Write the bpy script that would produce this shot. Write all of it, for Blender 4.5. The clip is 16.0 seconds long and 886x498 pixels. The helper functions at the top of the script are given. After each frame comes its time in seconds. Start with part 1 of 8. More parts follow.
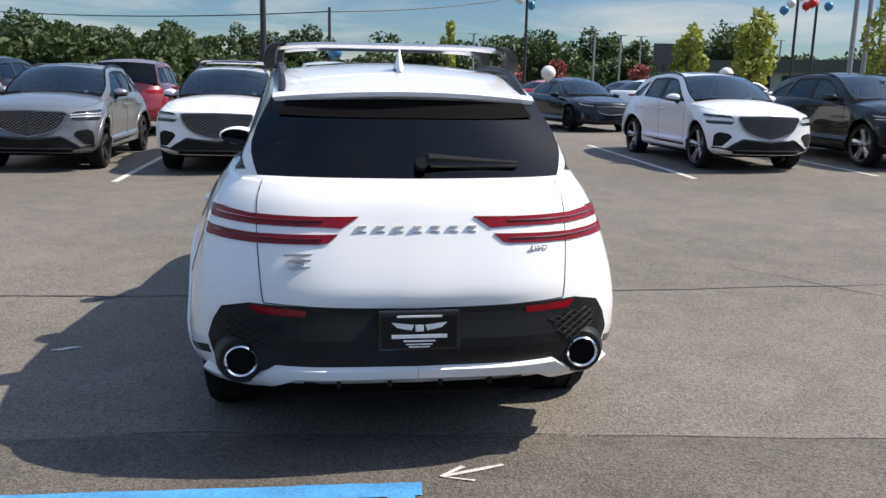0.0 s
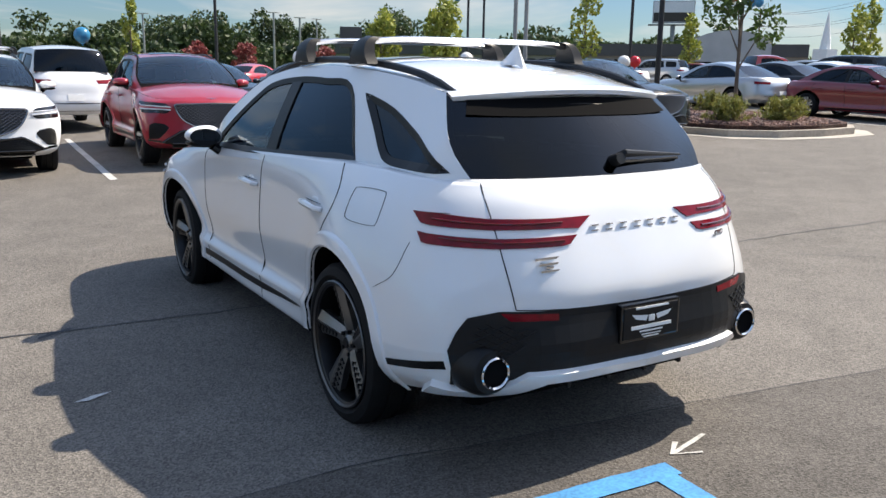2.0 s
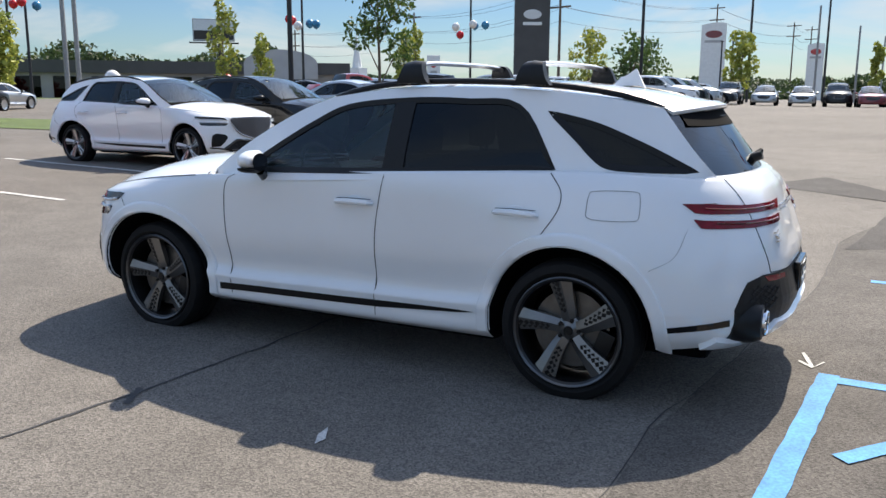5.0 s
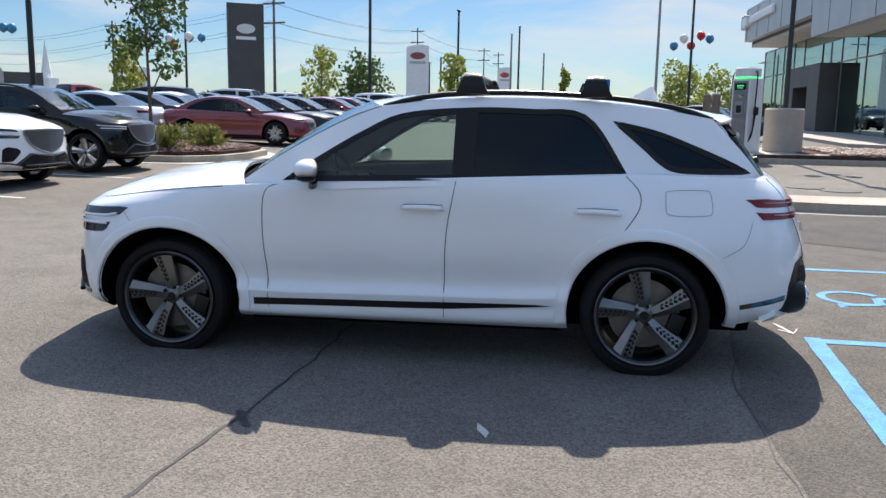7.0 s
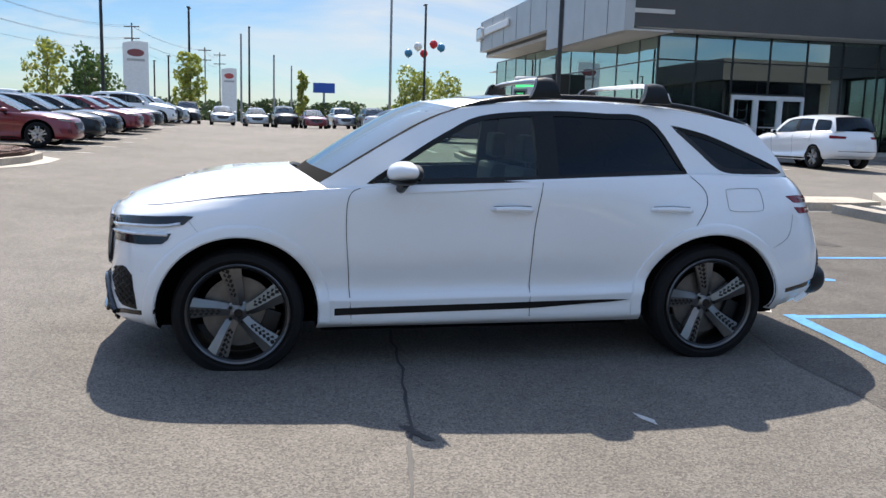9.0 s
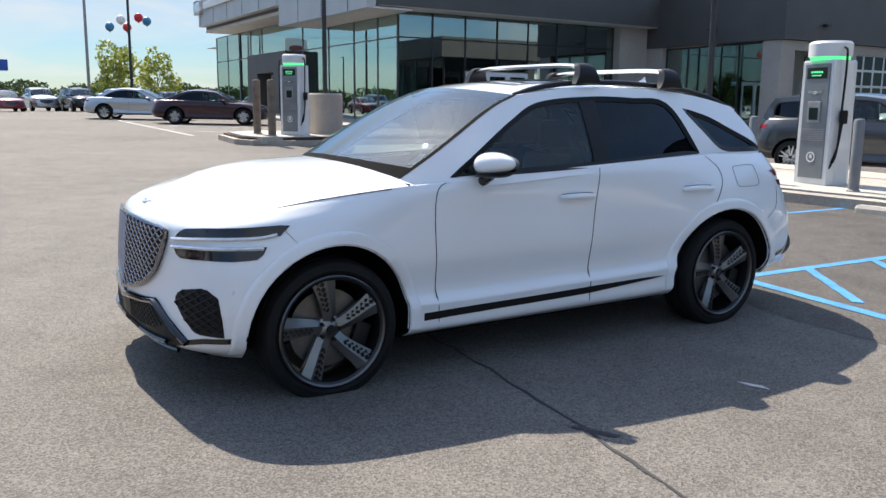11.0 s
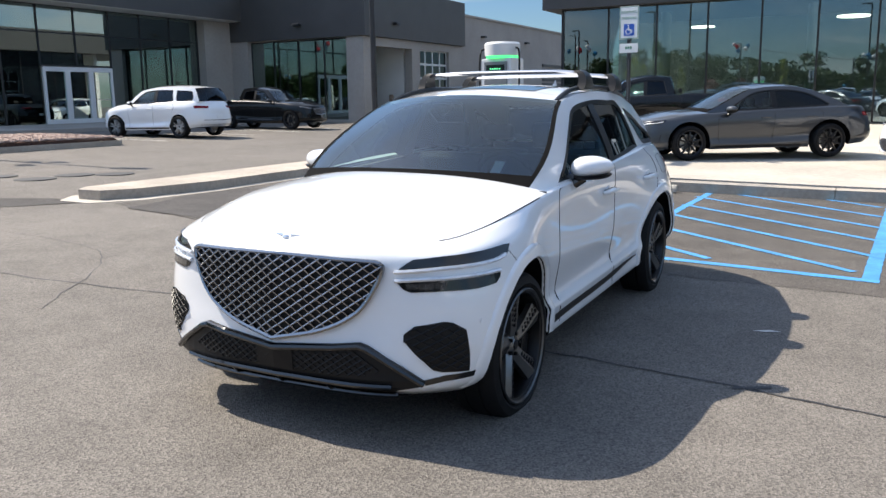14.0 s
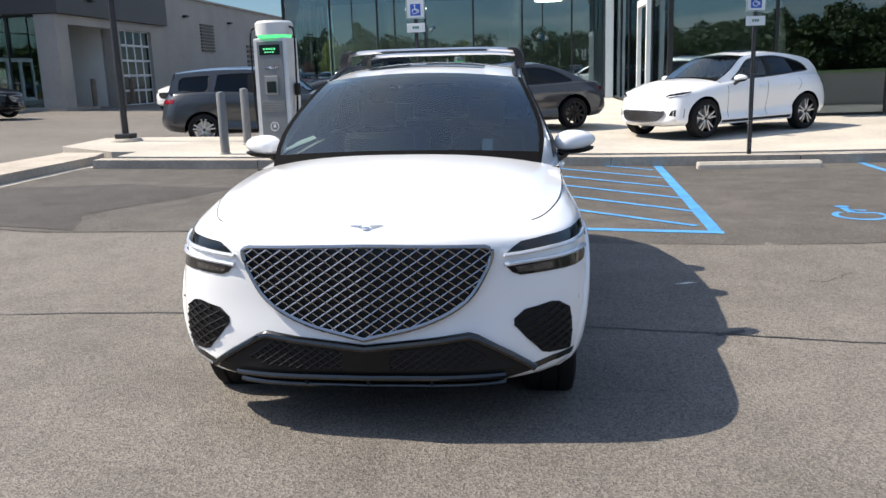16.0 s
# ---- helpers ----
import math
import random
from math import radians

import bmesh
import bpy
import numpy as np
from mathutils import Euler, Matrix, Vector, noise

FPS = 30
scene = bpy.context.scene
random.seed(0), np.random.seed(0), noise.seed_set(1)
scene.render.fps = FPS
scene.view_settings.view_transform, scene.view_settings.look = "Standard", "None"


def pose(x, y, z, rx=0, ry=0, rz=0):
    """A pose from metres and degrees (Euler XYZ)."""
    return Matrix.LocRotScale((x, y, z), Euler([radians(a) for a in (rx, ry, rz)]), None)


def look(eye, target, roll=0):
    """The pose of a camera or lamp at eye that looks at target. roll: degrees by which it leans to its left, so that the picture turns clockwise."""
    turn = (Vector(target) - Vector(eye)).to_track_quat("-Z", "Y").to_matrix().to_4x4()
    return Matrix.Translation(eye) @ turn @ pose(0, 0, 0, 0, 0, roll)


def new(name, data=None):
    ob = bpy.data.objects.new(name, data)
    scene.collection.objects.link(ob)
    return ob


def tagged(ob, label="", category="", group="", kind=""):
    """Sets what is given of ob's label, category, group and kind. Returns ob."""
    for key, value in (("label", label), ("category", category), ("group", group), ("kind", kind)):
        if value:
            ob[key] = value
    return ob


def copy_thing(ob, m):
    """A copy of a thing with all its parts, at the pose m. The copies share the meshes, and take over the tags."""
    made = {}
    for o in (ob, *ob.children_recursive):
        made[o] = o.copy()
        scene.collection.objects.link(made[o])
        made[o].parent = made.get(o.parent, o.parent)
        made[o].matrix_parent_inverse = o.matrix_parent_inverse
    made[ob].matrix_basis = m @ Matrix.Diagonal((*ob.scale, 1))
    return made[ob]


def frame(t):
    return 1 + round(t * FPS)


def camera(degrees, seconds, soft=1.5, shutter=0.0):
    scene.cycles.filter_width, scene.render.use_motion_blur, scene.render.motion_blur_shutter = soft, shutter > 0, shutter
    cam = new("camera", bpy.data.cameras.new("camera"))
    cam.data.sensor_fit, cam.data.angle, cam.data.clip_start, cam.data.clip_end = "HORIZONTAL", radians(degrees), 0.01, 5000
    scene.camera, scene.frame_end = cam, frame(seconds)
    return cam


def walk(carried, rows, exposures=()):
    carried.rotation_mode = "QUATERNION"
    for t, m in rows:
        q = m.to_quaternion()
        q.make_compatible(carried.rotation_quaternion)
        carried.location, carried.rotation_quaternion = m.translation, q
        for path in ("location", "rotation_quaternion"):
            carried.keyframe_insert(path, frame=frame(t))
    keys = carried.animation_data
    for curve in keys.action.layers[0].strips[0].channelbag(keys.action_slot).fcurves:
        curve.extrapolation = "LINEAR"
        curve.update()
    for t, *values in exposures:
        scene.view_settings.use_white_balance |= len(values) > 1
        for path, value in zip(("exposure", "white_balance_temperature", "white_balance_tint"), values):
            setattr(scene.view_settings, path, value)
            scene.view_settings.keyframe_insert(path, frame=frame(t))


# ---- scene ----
cam = camera(56.6, 16.0)
METRES, EYE, TILT, LEAN, TURN = 16.25, 1.479, 0.0, 0.0, -8.3
ROWS = [
    (0.0, 0.0, 0.0, 0.0, 0.27, -11.21, -1.39),
    (0.5, -0.0299, 0.001, 0.0014, -5.69, -11.49, -1.48),
    (1.0, -0.0599, 0.0093, 0.0018, -11.48, -11.78, -1.33),
    (1.5, -0.0933, 0.0136, 0.0023, -16.98, -11.93, -1.1),
    (2.0, -0.1241, 0.0255, 0.0014, -22.18, -11.95, -0.91),
    (2.5, -0.1566, 0.0344, 0.0015, -27.35, -11.78, -0.74),
    (3.0, -0.1846, 0.049, 0.0007, -32.57, -11.45, -0.63),
    (5.5, -0.3122, 0.1424, 0.0001, -58.69, -10.25, -0.35),
    (6.0, -0.332, 0.168, -0.0007, -63.94, -9.96, -0.58),
    (6.5, -0.3434, 0.1962, -0.0026, -68.88, -9.57, -0.78),
    (7.0, -0.3573, 0.226, -0.0034, -73.66, -9.14, -0.99),
    (7.5, -0.3659, 0.2568, -0.0053, -78.4, -8.68, -1.3),
    (8.0, -0.3715, 0.289, -0.0051, -83.16, -8.33, -1.5),
    (8.5, -0.3759, 0.3224, -0.0058, -87.93, -8.33, -1.69),
    (9.0, -0.373, 0.3556, -0.0067, -92.83, -8.48, -1.66),
    (11.5, -0.3166, 0.5051, -0.0048, -118.57, -9.88, -0.28),
    (12.0, -0.3, 0.5323, -0.0049, -124.01, -9.97, -0.03),
    (12.5, -0.2811, 0.5573, -0.0033, -129.4, -10.03, 0.15),
    (13.0, -0.2615, 0.582, -0.0017, -134.51, -10.02, 0.4),
    (13.5, -0.2369, 0.5999, -0.0008, -139.45, -10.1, 0.64),
    (14.0, -0.2152, 0.6204, 0.0013, -144.45, -10.29, 0.91),
    (14.5, -0.1905, 0.6313, 0.0007, -149.71, -10.8, 1.22),
    (15.0, -0.1667, 0.6435, 0.0007, -155.11, -11.3, 1.54),
    (15.5, -0.1418, 0.6528, 0.0011, -160.62, -11.76, 1.82),
    (16.0, -0.1176, 0.6571, 0.0024, -165.7, -12.03, 1.79),
]
walk(cam, [(t, pose(-0.41, -5.384, EYE, TILT, LEAN, TURN) @ pose(METRES * x, METRES * y, METRES * z, 90 + pitch, roll, yaw)) for t, x, y, z, yaw, pitch, roll in ROWS], exposures=[(t, e, k, 10) for t, e, k in ((0.0, 0.84, 7000), (1.5, 0.96, 7050), (3.0, 1.07, 7150), (5.5, 1.02, 7000), (8.0, 1.07, 6850), (12.0, 1.13, 6950), (14.0, 1.12, 7000), (16.0, 1.0, 7100))])

# ---- world and sun ----
SUN_TO = Vector((0.835, -0.015, 1.0)).normalized()
world = bpy.data.worlds.new("world")
scene.world = world
world.use_nodes = True
wn, wl = world.node_tree.nodes, world.node_tree.links
sky = wn.new("ShaderNodeTexSky")
sky.sky_type = "NISHITA"
sky.sun_disc = False
sky.sun_elevation = math.asin(SUN_TO.z)
sky.sun_rotation = math.atan2(SUN_TO.x, SUN_TO.y)
sky.air_density, sky.dust_density, sky.ozone_density = 1.0, 0.5, 2.2
bg = wn["Background"]
bg.inputs["Strength"].default_value = 0.15
# thin summer clouds, spread over the whole sky
tc = wn.new("ShaderNodeTexCoord")
sep = wn.new("ShaderNodeSeparateXYZ")
wl.new(tc.outputs["Generated"], sep.inputs[0])
zc = wn.new("ShaderNodeMath"); zc.operation = "MAXIMUM"; zc.inputs[1].default_value = 0.0
wl.new(sep.outputs["Z"], zc.inputs[0])
za = wn.new("ShaderNodeMath"); za.operation = "ADD"; za.inputs[1].default_value = 0.14
wl.new(zc.outputs[0], za.inputs[0])
dx = wn.new("ShaderNodeMath"); dx.operation = "DIVIDE"
dy = wn.new("ShaderNodeMath"); dy.operation = "DIVIDE"
wl.new(sep.outputs["X"], dx.inputs[0]); wl.new(za.outputs[0], dx.inputs[1])
wl.new(sep.outputs["Y"], dy.inputs[0]); wl.new(za.outputs[0], dy.inputs[1])
comb = wn.new("ShaderNodeCombineXYZ")
wl.new(dx.outputs[0], comb.inputs[0]); wl.new(dy.outputs[0], comb.inputs[1])
cn = wn.new("ShaderNodeTexNoise")
cn.inputs["Scale"].default_value, cn.inputs["Detail"].default_value, cn.inputs["Distortion"].default_value = 0.75, 5.0, 0.6
cn.inputs["Roughness"].default_value = 0.58
wl.new(comb.outputs[0], cn.inputs["Vector"])
cr = wn.new("ShaderNodeValToRGB")
cr.color_ramp.elements[0].position, cr.color_ramp.elements[1].position = 0.47, 0.74
wl.new(cn.outputs["Fac"], cr.inputs[0])
cm = wn.new("ShaderNodeMath"); cm.operation = "MULTIPLY"; cm.inputs[1].default_value = 0.85
wl.new(cr.outputs["Color"], cm.inputs[0])
cmix = wn.new("ShaderNodeMixRGB")
cmix.inputs["Color2"].default_value = (2.6, 2.7, 2.8, 1)
wl.new(cm.outputs[0], cmix.inputs["Fac"])
# the air is duller towards the horizon than overhead
dull = wn.new("ShaderNodeValToRGB")
dull.color_ramp.elements[0].position, dull.color_ramp.elements[1].position = 0.0, 0.45
dull.color_ramp.elements[0].color, dull.color_ramp.elements[1].color = (0.23, 0.29, 0.35, 1), (1.0, 1.0, 1.0, 1)
mid = dull.color_ramp.elements.new(0.16)
mid.color = (0.18, 0.26, 0.355, 1)
wl.new(zc.outputs[0], dull.inputs[0])
dm = wn.new("ShaderNodeMixRGB"); dm.blend_type = "MULTIPLY"; dm.inputs["Fac"].default_value = 1.0
wl.new(sky.outputs[0], dm.inputs["Color1"]); wl.new(dull.outputs[0], dm.inputs["Color2"])
wl.new(dm.outputs[0], cmix.inputs["Color1"])
wl.new(cmix.outputs[0], bg.inputs["Color"])
sun = new("sun", bpy.data.lights.new("sun", "SUN"))
sun.data.energy, sun.data.angle, sun.data.color = 3.9, radians(0.53), (1.0, 0.94, 0.86)
sun.matrix_basis = look((0, 0, 60), Vector((0, 0, 60)) - SUN_TO)


# ---- materials ----
def mat(name, color, rough=0.5, metal=0.0, var=0.0, scale=8.0, bump=0.0, coat=0.0, coords="Object", spec=0.5, color2=None, fine=0.0, bdist=0.01):
    """A surface whose colour wanders at two scales, with a fine relief."""
    m = bpy.data.materials.new(name)
    m.use_nodes = True
    n, l = m.node_tree.nodes, m.node_tree.links
    b = n["Principled BSDF"]
    b.inputs["Base Color"].default_value = (*color, 1)
    b.inputs["Roughness"].default_value = rough
    b.inputs["Metallic"].default_value = metal
    b.inputs["Coat Weight"].default_value = coat
    b.inputs["Coat Roughness"].default_value = 0.03
    b.inputs["Specular IOR Level"].default_value = spec
    if var or bump or fine:
        co = n.new("ShaderNodeTexCoord")
        t1 = n.new("ShaderNodeTexNoise")
        t1.inputs["Scale"].default_value, t1.inputs["Detail"].default_value = scale, 6.0
        t2 = n.new("ShaderNodeTexNoise")
        t2.inputs["Scale"].default_value, t2.inputs["Detail"].default_value = scale * 14, 3.0
        l.new(co.outputs[coords], t1.inputs["Vector"])
        l.new(co.outputs[coords], t2.inputs["Vector"])
        mx = n.new("ShaderNodeMixRGB")
        c2 = color2 or tuple(c * (1 - var) for c in color)
        mx.inputs["Color1"].default_value = (*c2, 1)
        mx.inputs["Color2"].default_value = (*[min(1, c * (1 + 0.5 * var)) for c in color], 1)
        rp = n.new("ShaderNodeValToRGB")
        rp.color_ramp.elements[0].position, rp.color_ramp.elements[1].position = 0.32, 0.68
        l.new(t1.outputs["Fac"], rp.inputs[0])
        l.new(rp.outputs["Color"], mx.inputs["Fac"])
        mf = n.new("ShaderNodeMixRGB"); mf.blend_type = "MULTIPLY"
        mf.inputs["Fac"].default_value = fine
        l.new(mx.outputs[0], mf.inputs["Color1"])
        r2 = n.new("ShaderNodeValToRGB")
        r2.color_ramp.elements[0].position, r2.color_ramp.elements[1].position = 0.35, 0.65
        r2.color_ramp.elements[0].color = (0.35, 0.35, 0.35, 1)
        l.new(t2.outputs["Fac"], r2.inputs[0])
        l.new(r2.outputs["Color"], mf.inputs["Color2"])
        l.new(mf.outputs[0], b.inputs["Base Color"])
        if bump:
            bp = n.new("ShaderNodeBump")
            bp.inputs["Strength"].default_value, bp.inputs["Distance"].default_value = bump, bdist
            l.new(t2.outputs["Fac"], bp.inputs["Height"])
            l.new(bp.outputs[0], b.inputs["Normal"])
    return m


def paint(name, color, flake=0.0, metal=0.0, rough=0.35, coat=1.0, spec=0.5):
    m = mat(name, color, rough, metal, var=0.03, scale=1.5, coat=coat, spec=spec)
    return m


def asphalt_mat(name, base, spread, speck):
    m = bpy.data.materials.new(name)
    m.use_nodes = True
    n, l = m.node_tree.nodes, m.node_tree.links
    b = n["Principled BSDF"]
    co = n.new("ShaderNodeTexCoord")

    def noise_node(scale, detail, rough=0.55, dist=0.0):
        t = n.new("ShaderNodeTexNoise")
        t.inputs["Scale"].default_value, t.inputs["Detail"].default_value = scale, detail
        t.inputs["Roughness"].default_value, t.inputs["Distortion"].default_value = rough, dist
        l.new(co.outputs["Object"], t.inputs["Vector"])
        return t

    big, mid, fine = noise_node(0.22, 4), noise_node(2.2, 6, 0.65, 0.4), noise_node(55, 2)
    vor = n.new("ShaderNodeTexVoronoi")
    vor.inputs["Scale"].default_value = 120
    l.new(co.outputs["Object"], vor.inputs["Vector"])
    ramp = n.new("ShaderNodeValToRGB")
    ramp.color_ramp.elements[0].position, ramp.color_ramp.elements[1].position = 0.35, 0.7
    ramp.color_ramp.elements[0].color = (*[c * (1 - spread) for c in base], 1)
    ramp.color_ramp.elements[1].color = (*[c * (1 + spread) for c in base], 1)
    mixn = n.new("ShaderNodeMath"); mixn.operation = "ADD"
    h1 = n.new("ShaderNodeMath"); h1.operation = "MULTIPLY"; h1.inputs[1].default_value = 0.5
    h2 = n.new("ShaderNodeMath"); h2.operation = "MULTIPLY"; h2.inputs[1].default_value = 0.5
    l.new(big.outputs["Fac"], h1.inputs[0]); l.new(mid.outputs["Fac"], h2.inputs[0])
    l.new(h1.outputs[0], mixn.inputs[0]); l.new(h2.outputs[0], mixn.inputs[1])
    l.new(mixn.outputs[0], ramp.inputs[0])
    # stones of the mix: light and dark grains
    vr = n.new("ShaderNodeValToRGB")
    vr.color_ramp.elements[0].position, vr.color_ramp.elements[1].position = 0.0, 1.0
    vr.color_ramp.elements[0].color = (1 - speck, 1 - speck, 1 - speck, 1)
    vr.color_ramp.elements[1].color = (1 + speck, 1 + speck, 1 + speck * 0.95, 1)
    l.new(vor.outputs["Color"], vr.inputs[0])
    mu = n.new("ShaderNodeMixRGB"); mu.blend_type = "MULTIPLY"; mu.inputs["Fac"].default_value = 1.0
    l.new(ramp.outputs[0], mu.inputs["Color1"]); l.new(vr.outputs[0], mu.inputs["Color2"])
    l.new(mu.outputs[0], b.inputs["Base Color"])
    b.inputs["Roughness"].default_value = 0.82
    b.inputs["Specular IOR Level"].default_value = 0.2
    bp = n.new("ShaderNodeBump")
    bp.inputs["Strength"].default_value, bp.inputs["Distance"].default_value = 0.55, 0.006
    bm2 = n.new("ShaderNodeMath"); bm2.operation = "ADD"
    l.new(vor.outputs["Distance"], bm2.inputs[0]); l.new(fine.outputs["Fac"], bm2.inputs[1])
    l.new(bm2.outputs[0], bp.inputs["Height"])
    l.new(bp.outputs[0], b.inputs["Normal"])
    return m


def glass_mat(name, color, rough=0.0, spec=0.5, gloss=(0.9, 0.9, 0.9)):
    """Thin tinted pane: mirror-like at grazing angles, else it lets the light through, tinted."""
    m = bpy.data.materials.new(name)
    m.use_nodes = True
    n, l = m.node_tree.nodes, m.node_tree.links
    out = n["Material Output"]
    n.remove(n["Principled BSDF"])
    tr = n.new("ShaderNodeBsdfTransparent"); tr.inputs[0].default_value = (*color, 1)
    gl = n.new("ShaderNodeBsdfGlossy"); gl.inputs["Roughness"].default_value = rough
    gl.inputs["Color"].default_value = (*gloss, 1)
    fr = n.new("ShaderNodeFresnel"); fr.inputs["IOR"].default_value = 1.0 + spec
    mx = n.new("ShaderNodeMixShader")
    l.new(fr.outputs[0], mx.inputs[0]); l.new(tr.outputs[0], mx.inputs[1]); l.new(gl.outputs[0], mx.inputs[2])
    l.new(mx.outputs[0], out.inputs["Surface"])
    return m


def lamp_mat(name, color, strength):
    m = mat(name, color, 0.3)
    b = m.node_tree.nodes["Principled BSDF"]
    b.inputs["Emission Color"].default_value = (*color, 1)
    b.inputs["Emission Strength"].default_value = strength
    return m


M = {}
M["asphalt"] = asphalt_mat("asphalt", (0.148, 0.135, 0.122), 0.24, 0.55)
M["asphalt_old"] = asphalt_mat("asphalt_old", (0.098, 0.089, 0.081), 0.36, 0.55)
M["asphalt_patch"] = asphalt_mat("asphalt_patch", (0.066, 0.061, 0.058), 0.3, 0.5)
M["crack"] = mat("crack", (0.03, 0.03, 0.032), 0.7, var=0.4, scale=6)
M["concrete"] = mat("concrete", (0.41, 0.36, 0.30), 0.85, var=0.2, scale=1.2, bump=0.3, fine=0.25)
M["concrete_pale"] = mat("concrete_pale", (0.46, 0.42, 0.36), 0.85, var=0.16, scale=0.7, bump=0.25, fine=0.2)
M["concrete_tan"] = mat("concrete_tan", (0.36, 0.32, 0.28), 0.8, var=0.12, scale=0.6, bump=0.15, fine=0.12)
M["blue_line"] = mat("blue_line", (0.06, 0.30, 0.62), 0.75, var=0.25, scale=5, fine=0.45)
M["white_line"] = mat("white_line", (0.62, 0.61, 0.58), 0.8, var=0.25, scale=4, fine=0.55)
M["white_paint"] = paint("white_paint", (0.79, 0.80, 0.81), rough=0.28)
M["gray_paint"] = paint("gray_paint", (0.215, 0.225, 0.245), metal=0.6, rough=0.32)
M["graphite_paint"] = paint("graphite_paint", (0.045, 0.049, 0.055), metal=0.4, rough=0.28, coat=0.8, spec=0.3)
M["plum_paint"] = paint("plum_paint", (0.030, 0.006, 0.012), metal=0.3, rough=0.28, coat=0.7, spec=0.3)
M["dark_paint"] = paint("dark_paint", (0.014, 0.015, 0.017), metal=0.1, rough=0.3, coat=0.6, spec=0.15)
M["black_paint"] = paint("black_paint", (0.004, 0.0045, 0.005), rough=0.25, coat=0.6, spec=0.1)
M["red_paint"] = paint("red_paint", (0.34, 0.010, 0.022), metal=0.1, rough=0.3)
M["maroon_paint"] = paint("maroon_paint", (0.19, 0.008, 0.017), metal=0.1, rough=0.3)
M["bright_red_paint"] = paint("bright_red_paint", (0.42, 0.015, 0.02), rough=0.3)
M["silver_paint"] = paint("silver_paint", (0.45, 0.46, 0.47), metal=0.7, rough=0.3)
M["blueblack_paint"] = paint("blueblack_paint", (0.008, 0.011, 0.018), metal=0.1, rough=0.25, coat=0.6, spec=0.15)
M["trim_black"] = mat("trim_black", (0.005, 0.005, 0.0055), 0.42, var=0.1, scale=20, spec=0.3)
M["gloss_black"] = mat("gloss_black", (0.004, 0.004, 0.0045), 0.08, coat=0.5)
M["plastic_dark"] = mat("plastic_dark", (0.008, 0.0085, 0.0095), 0.40, var=0.15, scale=25, bump=0.05, spec=0.28)
M["well"] = mat("well", (0.004, 0.004, 0.0045), 0.95, spec=0.1)
M["seam"] = mat("seam", (0.01, 0.01, 0.01), 0.8)
M["rubber"] = mat("rubber", (0.0075, 0.0075, 0.008), 0.75, var=0.25, scale=18, bump=0.2, bdist=0.002, spec=0.25)
M["rim_dark"] = mat("rim_dark", (0.035, 0.035, 0.037), 0.32, 0.85, var=0.15, scale=10)
M["rim_face"] = mat("rim_face", (0.20, 0.196, 0.19), 0.32, 0.85, var=0.12, scale=10)
M["rim_edge"] = mat("rim_edge", (0.12, 0.12, 0.122), 0.32, 0.9, var=0.12, scale=10)
M["rim_silver"] = mat("rim_silver", (0.55, 0.55, 0.56), 0.3, 0.9, var=0.1, scale=10)
M["steel"] = mat("steel", (0.42, 0.40, 0.38), 0.35, 0.9, var=0.2, scale=14)
M["disc"] = mat("disc", (0.14, 0.135, 0.13), 0.4, 0.9, var=0.25, scale=14)
M["chrome"] = mat("chrome", (0.75, 0.75, 0.76), 0.08, 1.0)
M["satin"] = mat("satin", (0.62, 0.62, 0.63), 0.28, 1.0, var=0.05, scale=12)
M["dark_chrome"] = mat("dark_chrome", (0.28, 0.28, 0.29), 0.18, 1.0)
M["red_lens"] = mat("red_lens", (0.19, 0.003, 0.010), 0.12, var=0.3, scale=30, coat=0.1, spec=0.25)
M["red_lens_dark"] = mat("red_lens_dark", (0.10, 0.004, 0.008), 0.1, coat=1.0)
M["lamp_dark"] = mat("lamp_dark", (0.008, 0.008, 0.009), 0.1, 0.0, var=0.5, scale=40, coat=0.3)
M["lamp_clear"] = mat("lamp_clear", (0.72, 0.73, 0.75), 0.12, 0.3, var=0.15, scale=35, coat=1.0)
M["lamp_glow"] = mat("lamp_glow", (0.10, 0.095, 0.09), 0.15, 0.6, var=0.7, scale=60, coat=1.0)
M["glass_front"] = glass_mat("glass_front", (0.62, 0.74, 0.72), spec=0.88, gloss=(0.85, 0.95, 1.0))
M["glass_side"] = glass_mat("glass_side", (0.62, 0.74, 0.69), spec=0.55, gloss=(0.82, 0.9, 0.95))
M["glass_dark"] = glass_mat("glass_dark", (0.014, 0.016, 0.018), spec=0.38, gloss=(0.75, 0.88, 1.0))
M["glass_rear"] = glass_mat("glass_rear", (0.022, 0.024, 0.027), spec=0.42, gloss=(0.85, 0.92, 1.0))
M["mirror_glass"] = mat("mirror_glass", (0.30, 0.31, 0.32), 0.03, 1.0)
M["cabin"] = mat("cabin", (0.014, 0.014, 0.015), 0.65, var=0.2, scale=15, bump=0.1)
M["cabin_light"] = mat("cabin_light", (0.16, 0.15, 0.14), 0.6, var=0.15, scale=15, bump=0.1)
M["paper"] = mat("paper", (0.75, 0.76, 0.74), 0.7)
M["white_sign"] = mat("white_sign", (0.78, 0.79, 0.78), 0.45, var=0.06, scale=3)
M["pole_black"] = mat("pole_black", (0.02, 0.02, 0.022), 0.5, var=0.2, scale=4)
M["pole_gray"] = mat("pole_gray", (0.30, 0.30, 0.30), 0.5, 0.5, var=0.15, scale=4)
M["wood_pole"] = mat("wood_pole", (0.17, 0.13, 0.10), 0.85, var=0.3, scale=4, bump=0.3)
M["clad_gray"] = mat("clad_gray", (0.42, 0.42, 0.42), 0.45, 0.25, var=0.08, scale=0.7)
